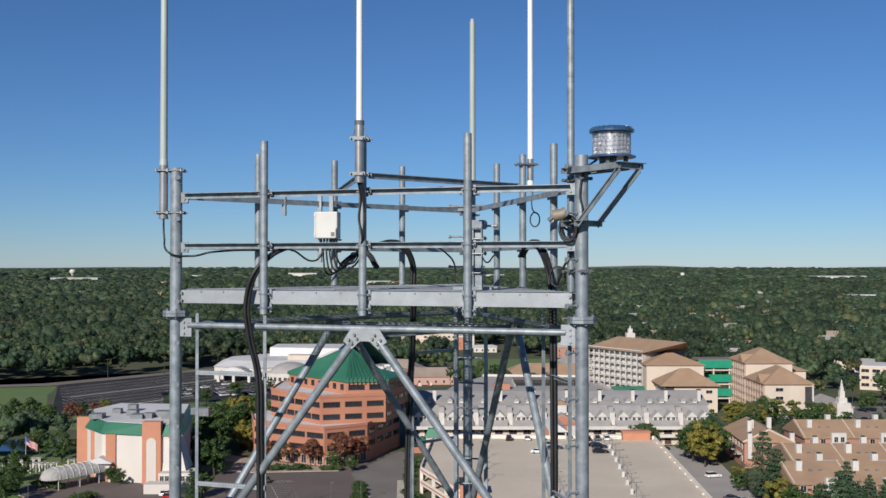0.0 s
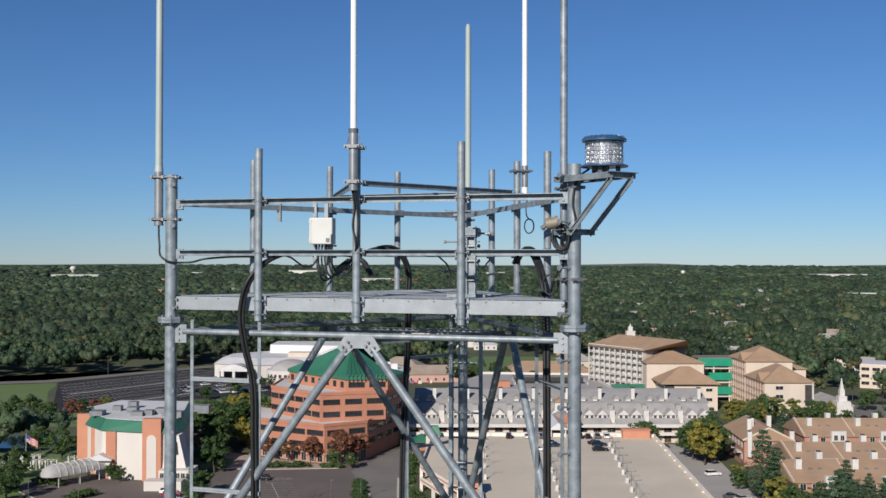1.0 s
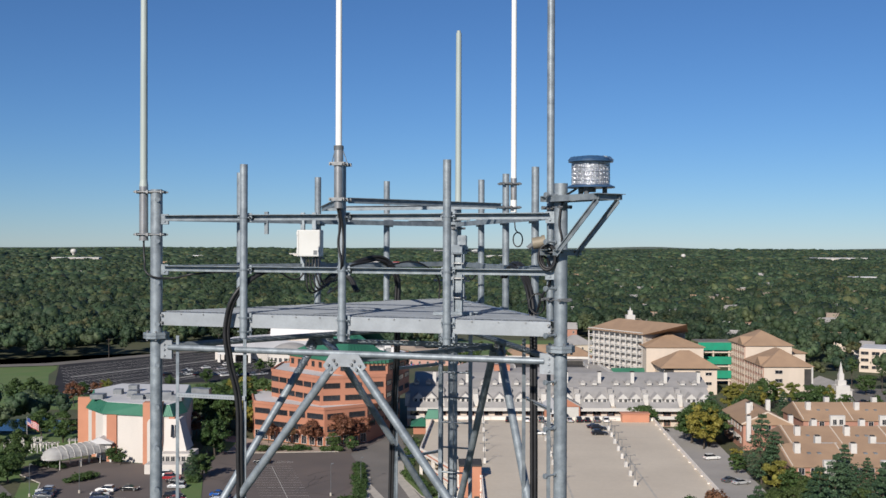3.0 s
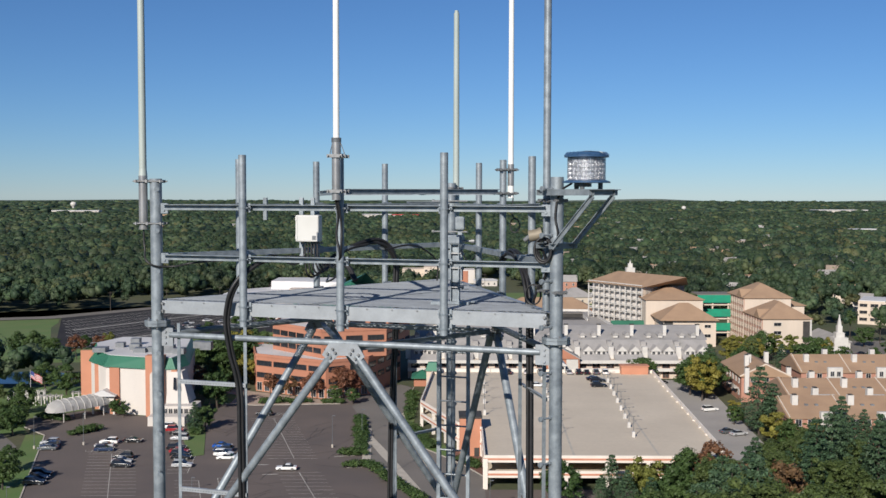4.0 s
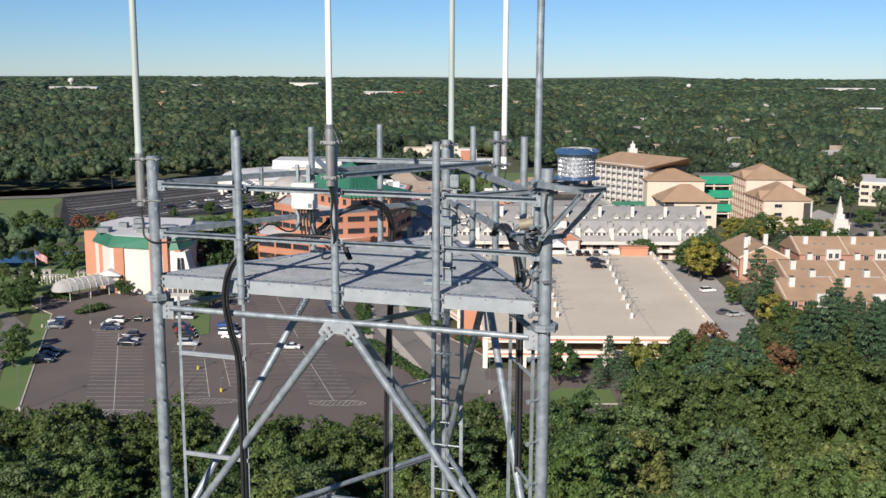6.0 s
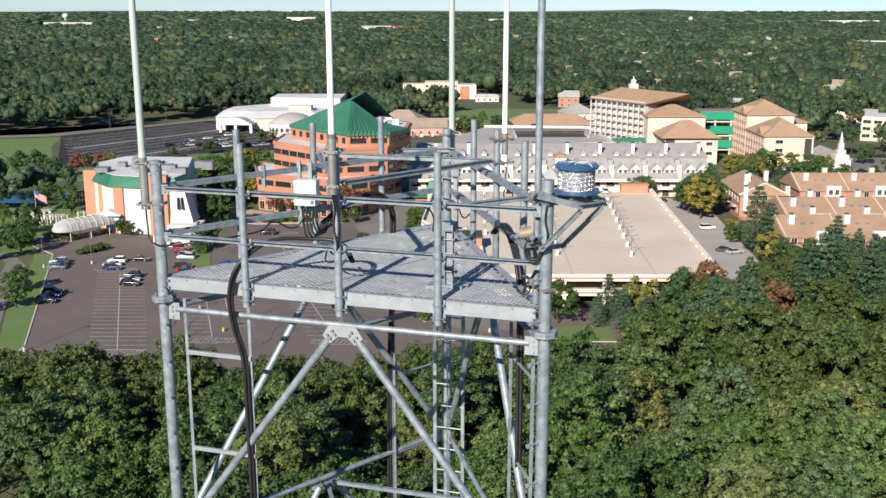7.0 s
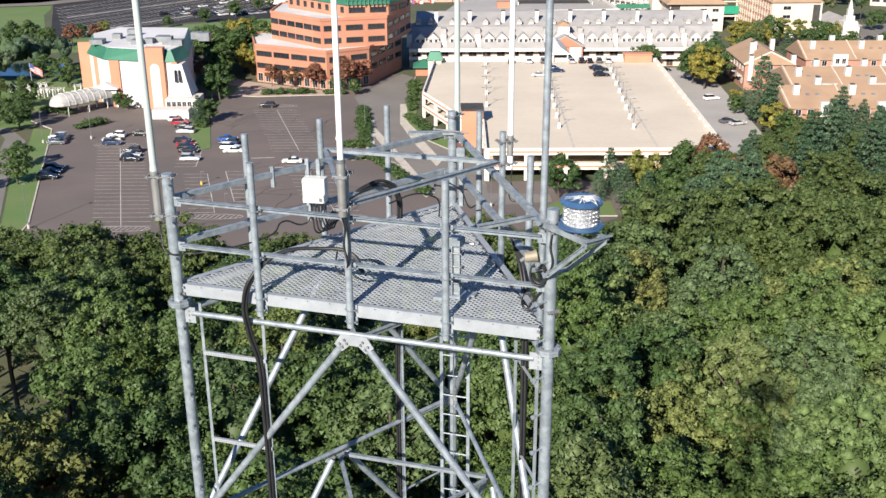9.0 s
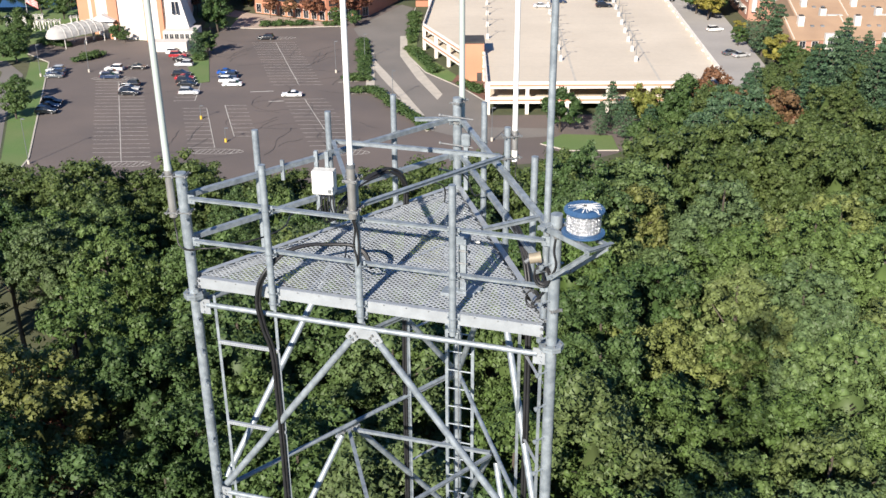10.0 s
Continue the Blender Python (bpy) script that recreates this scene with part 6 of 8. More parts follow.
    block("spire", rect(160.55, 410.9, 162.05, 412.3), 10.2, 14.9, TRIM, s, "", rect(161.22, 411.55, 161.38, 411.65))
    block("nave", rect(155.5, 414.02, 167, 434), 0, 3.4, TRIM, ch)
    roof(155.5, 414.02, 167, 434, 3.4, 6.4, GREY_SHINGLE, ch, 0.5, 0)
    # white hall with domes
    wh = thing("white_hall", "low white hall with curved roofs and a dome", "hall", M_UV)
    block("wall", [(-122, 545), (-100, 536), (-66, 545), (-62, 575), (-100, 600), (-125, 580)], 0, 6.8, WHITEWALL, wh)
    block("roof", [(-122.5, 544.5), (-100, 535.5), (-65.5, 544.5), (-61.5, 575.5), (-100, 600.5), (-125.5, 580.5)], 6.8, 9.6, WHITE_ROOF, wh, "white membrane roof", [(-116, 552), (-100, 546), (-72, 552), (-70, 572), (-100, 592), (-118, 574)])
    block("upper_hall", rect(-98, 575, -58, 605), 0, 14.2, WHITE_ROOF, wh, "tall white hall block", [(-98, 579), (-58, 572), (-58, 605), (-98, 605)])
    block("tan_block", rect(-84, 553, -72, 562), 7, 12.0, CREAM, wh)
    bm = bmesh.new()
    bmesh.ops.create_uvsphere(bm, u_segments=28, v_segments=12, radius=1, matrix=Matrix.Translation((-78, 525, 5.0)) @ Matrix.Diagonal((11, 11, 6.2, 1)))
    bmesh.ops.delete(bm, geom=[v for v in bm.verts if v.co.z < 4.9], context="VERTS")
    part("dome", bm, GREY_SHINGLE, wh, "shallow grey dome", True)
    bm = bmesh.new()
    cyl(bm, (-78, 525, 0), (-78, 525, 6.2), 12.5, 32)
    part("rotunda", bm, WHITEWALL, wh)
    for k in range(12):
        a = radians(200 + k * 13)
        o = place_unit("window", framed("window", 1.6, 2.0, DARKGLASS, TRIM), wh)
        o.matrix_basis = pose(-78 + 12.5 * math.cos(a), 525 + 12.5 * math.sin(a), 3.4, 0, 0, math.degrees(a) + 90)
    for u, v in ((-108, 536),):
        c = thing("arched_portico", "white portico with a curved roof", "portico", M_UV @ pose(u, v, 0, 0, 0, -8))
        bm = bmesh.new()
        pr = [(-9 + 18 * k / 12, 4.6 + 3.2 * math.sin(math.pi * k / 12)) for k in range(13)]
        for (x0, z0), (x1, z1) in zip(pr, pr[1:]):
            prism(bm, [(x0, -6), (x1, -6), (x1, 3), (x0, 3)], 4.2, (z0 + z1) / 2)
        part("roof", bm, WHITE_ROOF, c)
        for x in (-8.3, 0, 8.3):
            block("column", rect(x - 0.7, -5.8, x + 0.7, -4.4), 0, 4.2, TRIM, c)
        block("glass_front", rect(-8, 1.5, 8, 1.8), 0, 4.2, DARKGLASS, c)
    gabled_house("nursery_building", "low pink building with a tan roof", -6, 527, 4, 42, 15, 4.2, 8.2, mat("pink_render", (0.5, 0.3, 0.24)), TAN_SHINGLE, 4)
    gabled_house("nursery_building", "low brick building with a tan hipped roof", -22, 548, -12, 26, 20, 4.5, 10.5, BRICK, TAN_SHINGLE, 10)
    rnd = random.Random(2)
    pg = thing("playground_frames", "bright red and blue play equipment", "playground", M_UV @ pose(-14, 514, 0))
    for i in range(7):
        bm = bmesh.new()
        box(bm, (rnd.uniform(-8, 8), rnd.uniform(-2, 2), 0.8), (rnd.uniform(1, 2.4), 1.2, 1.6))
        bmesh.ops.bevel(bm, geom=bm.edges[:], offset=0.2, segments=2, affect="EDGES")
        part("play_frame", bm, (FLAGRED, FLAGBLUE, TRIM)[i % 3], pg)
    ap = thing("apartment_building", "white and brick apartment blocks among trees", "apartment building", M_UV)
    block("wall", rect(-14, 740, 10, 760), 0, 11.2, CREAM, ap)
    block("wall", rect(-30, 748, -14, 765), 0, 9.2, CREAM, ap)
    block("wall", rect(10, 732, 23, 750), 0, 9.8, WHITEWALL, ap)
    block("brick_bay", rect(11.5, 731.6, 18, 732.1), 0, 9.0, BRICK, ap)
    for z in (2.6, 5.6, 8.6):
        along(ap, framed("window", 1.8, 1.5, DARKGLASS, TRIM), (-14, 740), (10, 740), z, 7, out=0.06)
    gabled_house("shop_building", "small white low building", 30, 715, 0, 16, 10, 4, 5, WHITEWALL, WHITE_ROOF, 3)
    gabled_house("dark_roof_house", "small house with a dark hipped roof", 78, 600, 10, 18, 16, 4, 9, CREAM, GREY_SHINGLE, 8)
    fr = thing("ribbon_office", "pale office with ribbon windows", "office building", M_UV @ pose(205, 500, 0, 0, 0, -28))
    block("wall", rect(0, 0, 70, 24), 0, 11.5, CREAM, fr)
    block("roof", rect(0.4, 0.4, 69.6, 23.6), 11.5, 11.8, WHITE_ROOF, fr)
    for z in (2.5, 6.0, 9.4):
        along(fr, framed("window", 3.6, 1.6, DARKGLASS, CREAM), (0, 0), (70, 0), z, 14, out=0.06)
    # houses with brown roofs on the right
    def terrace(u0, v0, u1, depth, ze, zr, k, label):
        t = thing("terrace_row", label, "terraced houses", M_UV, "brown-roofed terraces")
        block("wall", rect(u0, v0, u1, v0 + depth), 0, ze, BRICK_RED, t, "red-brown brick walls")
        roof(u0, v0, u1, v0 + depth, ze, zr, BROWN_SHINGLE, t, 0.5, 0, "brown shingle roof")
        for s in (u0 + 0.03, u1 - 0.03):
            bm = bmesh.new()
            bm.faces.new([bm.verts.new(x) for x in ((s, v0, ze), (s, v0 + depth, ze), (s, v0 + depth / 2, zr - 0.3))])
            part("gable", bm, BRICK_RED, t)
        w = (u1 - u0) / k
        for i in range(k):
            a = u0 + i * w
            for fz, fv in ((0.22, 0.30), (0.75, 0.62)):
                c, v = a + w * fz, v0 + depth * fv
                zz = ze + (zr - ze) * (1 - abs(v - (v0 + depth / 2)) / (depth / 2))
                block("chimney", rect(c - 0.75, v - 0.7, c + 0.75, v + 0.7), zz - 1.2, zz + 2.3, TRIM, t, "cream chimney")
                block("chimney_cap", rect(c - 0.5, v - 0.45, c + 0.5, v + 0.45), zz + 2.3, zz + 2.6, DARK_AND_SHADE, t)
            for j in (0.42, 0.6, 0.88):
                c, v = a + w * j, v0 + depth * (0.28 if j < 0.8 else 0.7)
                zz = ze + (zr - ze) * (1 - abs(v - (v0 + depth / 2)) / (depth / 2))
                block("skylight", rect(c - 0.45, v - 0.6, c + 0.45, v + 0.6), zz - 0.3, zz + 0.22, METALUNIT, t)
            bay = block("bay", rect(a + w * 0.52, v0 - 1.2, a + w * 0.82, v0), 2.8, ze + 1.6, TRIM, t, "white clapboard bay")
            along(bay, framed("window", 1.2, 1.6, DARKGLASS, TRIM), (a + w * 0.54, v0 - 1.2), (a + w * 0.80, v0 - 1.2), ze - 0.4, 2, out=0.05)
            along(t, framed("window", 1.5, 1.7, DARKGLASS, TRIM), (a + w * 0.05, v0), (a + w * 0.48, v0), ze - 1.3, 2, out=0.05)
            along(t, framed("window", 1.5, 1.7, DARKGLASS, TRIM), (a + w * 0.05, v0), (a + w * 0.95, v0), 2.0, 3, out=0.05)
            bm = bmesh.new()
            for x in (a,):
                bar(bm, (x, v0 - 0.4, ze + 0.12), (x, v0 + depth / 2, zr + 0.12), 0.25, 0.3)
                bar(bm, (x, v0 + depth + 0.4, ze + 0.12), (x, v0 + depth / 2, zr + 0.12), 0.25, 0.3)
            part("party_wall", bm, CREAM, t)
        return t
    terrace(86.5, 251, 172, 20, 7.5, 11.2, 6, "brick terrace with a broad brown shingle roof and cream bays")
    terrace(94.5, 272.5, 176, 23, 7.6, 11.6, 6, "brick terrace behind with a brown shingle roof")
    terrace(113, 318, 190, 19, 7.4, 11.6, 5, "rear brick terrace with cream chimneys and bays")
    ga = thing("gable_house", "long brick end house with a brown gabled roof", "house", M_UV @ pose(98, 307, 0, 0, 0, -3))
    block("wall", rect(-7, 0, 7.3, 26), 0, 8.0, BRICK_RED, ga)
    roof(-7, 0, 7.3, 26, 8.0, 11.7, BROWN_SHINGLE, ga, 0.6, 0)
    for y in (-0.03, 26.03):
        bm = bmesh.new()
        bm.faces.new([bm.verts.new(x) for x in ((-7, y, 8.0), (7.3, y, 8.0), (0.15, y, 11.5))])
        part("gable", bm, BRICK_RED, ga)
    bm = bmesh.new()
    bar(bm, (-7.6, -0.55, 8.0), (0.15, -0.55, 11.75), 0.12, 0.4)
    bar(bm, (7.9, -0.55, 8.0), (0.15, -0.55, 11.75), 0.12, 0.4)
    part("bargeboard", bm, CREAM, ga, "cream gable boards")
    along(ga, framed("window", 1.5, 1.6, DARKGLASS, TRIM), (-5.5, 0), (6.5, 0), 7.0, 3, out=0.05)
    along(ga, framed("window", 1.5, 1.7, DARKGLASS, TRIM), (-7, 25), (-7, 1), 6.2, 6, out=0.05)
    along(ga, framed("window", 1.5, 1.7, DARKGLASS, TRIM), (-7, 25), (-7, 1), 2.6, 6, out=0.05)
    for y in (3, 11, 19):
        block("balcony", rect(-8.4, y, -7, y + 4), 3.6, 3.8, TRIM, ga, "white timber balcony")
        block("balcony_rail", rect(-8.4, y, -8.3, y + 4), 3.8, 4.8, TRIM, ga)
    for x, y in ((-3.6, 8), (-2.6, 9.6), (4.2, 15), (-5.6, -0.6), (7.4, 1.2)):
        c = block("chimney", rect(x - 0.65, y - 0.65, x + 0.65, y + 0.65), 3.0 if abs(x) > 5 else 8.8, 10.6 if abs(x) > 5 else 13.2, TRIM, ga, "cream chimney")
        block("chimney_cap", rect(x - 0.45, y - 0.45, x + 0.45, y + 0.45), 10.6 if abs(x) > 5 else 13.2, 10.9 if abs(x) > 5 else 13.5, DARK_AND_SHADE, c)


FLAGRED, FLAGBLUE = mat("play_red", (0.45, 0.03, 0.03), (0.4, 0.05, 0.04)), mat("play_blue", (0.03, 0.12, 0.4), (0.04, 0.1, 0.3))
build_ground()
build_grounds()
build_garage()
build_office()
build_hall()
build_row()
build_back()


# ---- vegetation ----
LEAF_MARGIN = leaf_mat("wood_margin_foliage", [(0.0, (0.058, 0.085, 0.026)), (0.35, (0.075, 0.108, 0.032)), (0.62, (0.090, 0.122, 0.036)), (0.84, (0.100, 0.126, 0.039)), (1.0, (0.125, 0.130, 0.043))], 0.28, 0.3, 0.13)
_G = (1 + 5 ** 0.5) / 2
ICO_V = np.array([(x, y, 0) for x in (-1, 1) for y in (-_G, _G)] + [(0, x, y) for x in (-1, 1) for y in (-_G, _G)] + [(y, 0, x) for x in (-1, 1) for y in (-_G, _G)]) / math.hypot(1, _G)
ICO_F = []
for _t in itertools.combinations(range(12), 3):
    _p = ICO_V[list(_t)]
    if max(np.linalg.norm(_p[0] - _p[1]), np.linalg.norm(_p[1] - _p[2]), np.linalg.norm(_p[0] - _p[2])) < 1.2:
        ICO_F.append(_t if np.dot(np.cross(_p[1] - _p[0], _p[2] - _p[0]), _p[0]) > 0 else _t[::-1])
ICO_F = np.array(ICO_F)
OCT_V = np.array([(1, 0, 0), (-1, 0, 0), (0, 1, 0), (0, -1, 0), (0, 0, 1), (0, 0, -1)], float)
OCT_F = np.array([(0, 2, 4), (2, 1, 4), (1, 3, 4), (3, 0, 4), (2, 0, 5), (1, 2, 5), (3, 1, 5), (0, 3, 5)])


def cards_mesh(name, pos, nrm, size, rng, material, aspect=0.75, cores=None, solid=(ICO_V, ICO_F)):
    """Leaf clumps: one three-cornered leaf blade at each place, over the dense uneven cores of the clumps."""
    n = len(pos)
    nrm = nrm / np.linalg.norm(nrm, axis=1, keepdims=True)
    ref = rng.normal(size=(n, 3))
    t = np.cross(nrm, ref)
    t /= np.linalg.norm(t, axis=1, keepdims=True) + 1e-9
    b = np.cross(nrm, t)
    s = np.asarray(size)[:, None]
    fold = nrm * s * 0.25
    co = np.stack([pos - t * s * 1.1 - b * s * aspect * 0.6, pos + t * s * 1.1 - b * s * aspect * 0.6 + fold, pos + b * s * aspect * 1.5], 1).reshape(-1, 3)
    idx = np.arange(3 * n).reshape(-1, 3)
    if cores is not None:
        c, r = cores
        m = len(c)
        a = rng.uniform(0, 2 * np.pi, (m, 1))
        sv, sf = solid
        nv = len(sv)
        v = sv[None] * rng.uniform(0.75, 1.15, (m, nv, 1))
        v = np.stack([v[..., 0] * np.cos(a) - v[..., 1] * np.sin(a), v[..., 0] * np.sin(a) + v[..., 1] * np.cos(a), v[..., 2]], -1)
        co = np.concatenate([co, (c[:, None] + v * r[:, None]).reshape(-1, 3)])
        idx = np.concatenate([idx, (sf[None] + 3 * n + nv * np.arange(m)[:, None, None]).reshape(-1, 3)])
    k = len(idx)
    me = bpy.data.meshes.new(name)
    me.vertices.add(len(co))
    me.vertices.foreach_set("co", co.astype(np.float32).ravel())
    me.loops.add(3 * k)
    me.loops.foreach_set("vertex_index", idx.astype(np.int32).ravel())
    me.polygons.add(k)
    me.polygons.foreach_set("loop_start", np.arange(0, 3 * k, 3, dtype=np.int32))
    me.polygons.foreach_set("use_smooth", np.ones(k, dtype=bool))
    me.update(calc_edges=True)
    me.materials.append(material)
    return me


def sphere_dirs(rng, n, low=-1.0):
    z = rng.uniform(low, 1, n)
    a = rng.uniform(0, 2 * np.pi, n)
    r = np.sqrt(1 - z * z)
    return np.stack([r * np.cos(a), r * np.sin(a), z], 1)


def broadleaf(seed, R, H, n, size, material, clumps=26, low=-0.35):
    """Crown mesh: leaves on the shells of many small clumps that stand out from a dome. Its base is at z = 0."""
    rng = np.random.default_rng(seed)
    dirs = sphere_dirs(rng, clumps, low)
    lobe = 0.86 + 0.16 * np.sin(dirs[:, 0] * 4 + seed) * np.cos(dirs[:, 1] * 5 + seed * 1.7) + 0.08 * np.sin(dirs[:, 2] * 7 + seed)
    c = dirs * (lobe * rng.uniform(0.78, 1.04, clumps))[:, None] * [R, R, H * 0.46] + [0, 0, H * 0.5]
    cr = rng.uniform(0.62, 1.3, clumps) * R * 1.75 / math.sqrt(clumps)
    k = rng.choice(clumps, n, p=cr ** 2 / (cr ** 2).sum())
    d = sphere_dirs(rng, n, -0.3)
    pos = c[k] + d * cr[k][:, None] * rng.uniform(0.66, 1.16, (n, 1)) * [1, 1, 0.85]
    nrm = d + rng.normal(scale=0.38, size=(n, 3)) + [0, 0, 0.1]
    cores = np.concatenate([c, [[0, 0, H * 0.46]]]), np.concatenate([cr[:, None] * [0.72, 0.72, 0.6], [[R * 0.36, R * 0.36, H * 0.24]]])
    return cards_mesh("crown", pos, nrm, size * rng.uniform(0.55, 1.4, n), rng, material, 0.75, cores, (OCT_V, OCT_F))


def conifer(seed, R, H, n, size, material):
    """Layered boughs of a white pine: broad, ragged and open, with a blunt top."""
    rng = np.random.default_rng(seed)
    tiers, nb = 12, 6
    k = rng.integers(0, tiers, n)
    bough = rng.integers(0, nb, n)
    f = (k + 0.5) / tiers
    lens = rng.uniform(0.55, 1.15, (tiers, nb))
    a = (bough + k * 0.43) * 2 * np.pi / nb + rng.normal(scale=0.20, size=n)
    reach = R * np.minimum(1.0, 1.45 * (1 - f) ** 0.8 + 0.08) * lens[k, bough] * np.where(f < 0.12, 0.75, 1.0)
    t = rng.uniform(0.10, 1, n) ** 0.65
    rr = reach * t + 0.1
    z = H * (0.08 + 0.92 * f) + rr * 0.05 - 0.018 * rr * rr + rng.normal(scale=0.20, size=n)
    pos = np.stack([rr * np.cos(a), rr * np.sin(a), z], 1)
    nrm = np.stack([np.cos(a) * 0.4, np.sin(a) * 0.4, np.ones(n)], 1) + rng.normal(scale=0.5, size=(n, 3))
    return cards_mesh("crown", pos, nrm, size * rng.uniform(0.6, 1.3, n), rng, material, 0.6)


def trunk_mesh(seed, h, r, limbs=5):
    rnd = random.Random(seed)
    bm = bmesh.new()
    bend = Vector((rnd.uniform(-0.3, 0.3), rnd.uniform(-0.3, 0.3), 0))
    mid = Vector((bend.x, bend.y, h * 0.5))
    cyl(bm, (0, 0, 0), mid, r, 7, r * 0.75, False)
    cyl(bm, mid, (0, 0, h), r * 0.75, 7, r * 0.25, False)
    for i in range(limbs):
        a, z = rnd.uniform(0, 6.28), h * rnd.uniform(0.45, 0.85)
        L = h * rnd.uniform(0.10, 0.17)
        cyl(bm, (0, 0, z), (L * math.cos(a), L * math.sin(a), z + L * 0.8), r * 0.35, 5, r * 0.08, False)
    return mesh_of("trunk", bm, BARK)


class Kind:
    """One tree shape: trunk and crown meshes to be shared by all its trees."""
    def __init__(self, name, label, crown, trunk, lift, height):
        self.name, self.label, self.crown, self.trunk, self.lift, self.height = name, label, crown, trunk, lift, height

    def plant(self, u, v, height, rot, group="", z=0.0, wide=1.0):
        s = height / self.height
        t = thing(self.name, self.label, "tree", M_UV @ pose(u, v, z, 0, 0, rot) @ Matrix.Diagonal((s * wide, s * wide, s, 1)), group)
        part("trunk", self.trunk, None, t)
        c = part("crown", self.crown, None, t)
        c.location = (0, 0, self.lift)
        return t


def build_kinds():
    k = {}
    k["wood"] = [Kind("woodland_tree", "tall broadleaf woodland tree in late-summer green", broadleaf(10 + i, 4.1 + 0.4 * (i % 3), 14.5 + i % 4, 6600, 0.128, LEAF, 120 + 6 * i), trunk_mesh(i, 18, 0.32), 6.0, 22.0) for i in range(6)]
    k["light"] = [Kind("pale_woodland_tree", "tall pale green broadleaf woodland tree", broadleaf(30 + i, 4.5 + 0.4 * (i % 2), 14 + i % 3, 6800, 0.128, LEAF_LIGHT, 135 + 8 * i), trunk_mesh(i, 18, 0.32), 6.0, 22.0) for i in range(4)]
    k["margin"] = [Kind("margin_tree", "broadleaf tree along the margin of the wood", broadleaf(90 + i, 4.0 + 0.3 * (i % 3), 11.5 + i % 3, 3400, 0.165, LEAF_MARGIN, 90 + 5 * i), trunk_mesh(i, 12, 0.25), 3.5, 16.0) for i in range(5)]
    k["yellow"] = [Kind("broadleaf_tree", "broadleaf tree turning yellow for autumn", broadleaf(40 + i, 3.8, 10, 4000, 0.20, LEAF_YELLOW, 55, -0.95), trunk_mesh(i, 8, 0.22), 1.1, 11.0) for i in range(2)]
    k["red"] = [Kind("broadleaf_tree", "small ornamental tree with reddish autumn leaves", broadleaf(50 + i, 2.6, 5.2, 1600, 0.17, LEAF_RED, 30, -0.8), trunk_mesh(i, 5, 0.14), 1.9, 7.0) for i in range(2)]
    k["park"] = [Kind("broadleaf_tree", "rounded green broadleaf tree", broadleaf(60 + i, 4.2, 9.0, 2600, 0.20, LEAF_GREEN, 60, -0.95), trunk_mesh(i, 7, 0.25), 0.7, 9.6) for i in range(3)]
    k["pine"] = [Kind("pine_tree", "tall ragged green pine tree", conifer(70 + i, 5.0, 17.5, 4800, 0.26, NEEDLE), trunk_mesh(i, 17, 0.28, 2), 0.5, 18.0) for i in range(3)]
    k["shrub"] = [Kind("shrub", "rounded clipped green shrub", broadleaf(80 + i, 1.2, 1.5, 380, 0.13, LEAF_GREEN, 10, -0.8), trunk_mesh(i, 0.7, 0.06, 3), 0.05, 1.6) for i in range(2)]
    return k


def wood_edge(u):
    """How far ahead the near wood reaches."""
    xs = [-140, -90, -80, -60, -45, -20, 0, 12, 24, 40, 52, 66, 72, 86, 100, 140]
    vs = [145, 150, 150, 149, 150, 150, 152, 152, 152, 172, 202, 212, 226, 240, 240, 240]
    return float(np.interp(u, xs, vs))


def canopy(u, v):
    """Height of the trees: taller round the tower, lower towards the lot."""
    e = wood_edge(u)
    base = float(np.interp(v, [0, 90, 130, 165, 240], [25.5, 25.5, 19, 13.5, 14]))
    if u > 10:
        base = max(base, float(np.interp(v, [0, 100, 150, 185, 240], [26, 26, 22, 16, 13.5])))
    if u > 42 and v > 150:
        base *= 1 - 0.17 * min(1, (u - 42) / 14) * min(1, (v - 150) / 15)
        return min(base, 10.5 + max(0, e - v) * 0.3)
    return min(base, 12.5 + max(0, e - v) * 0.35)


BIG_PINES = [(77, 207, 17), (83, 214, 18), (89, 205, 17), (94, 216, 16), (72, 196, 14), (96, 196, 17), (88, 190, 15)]


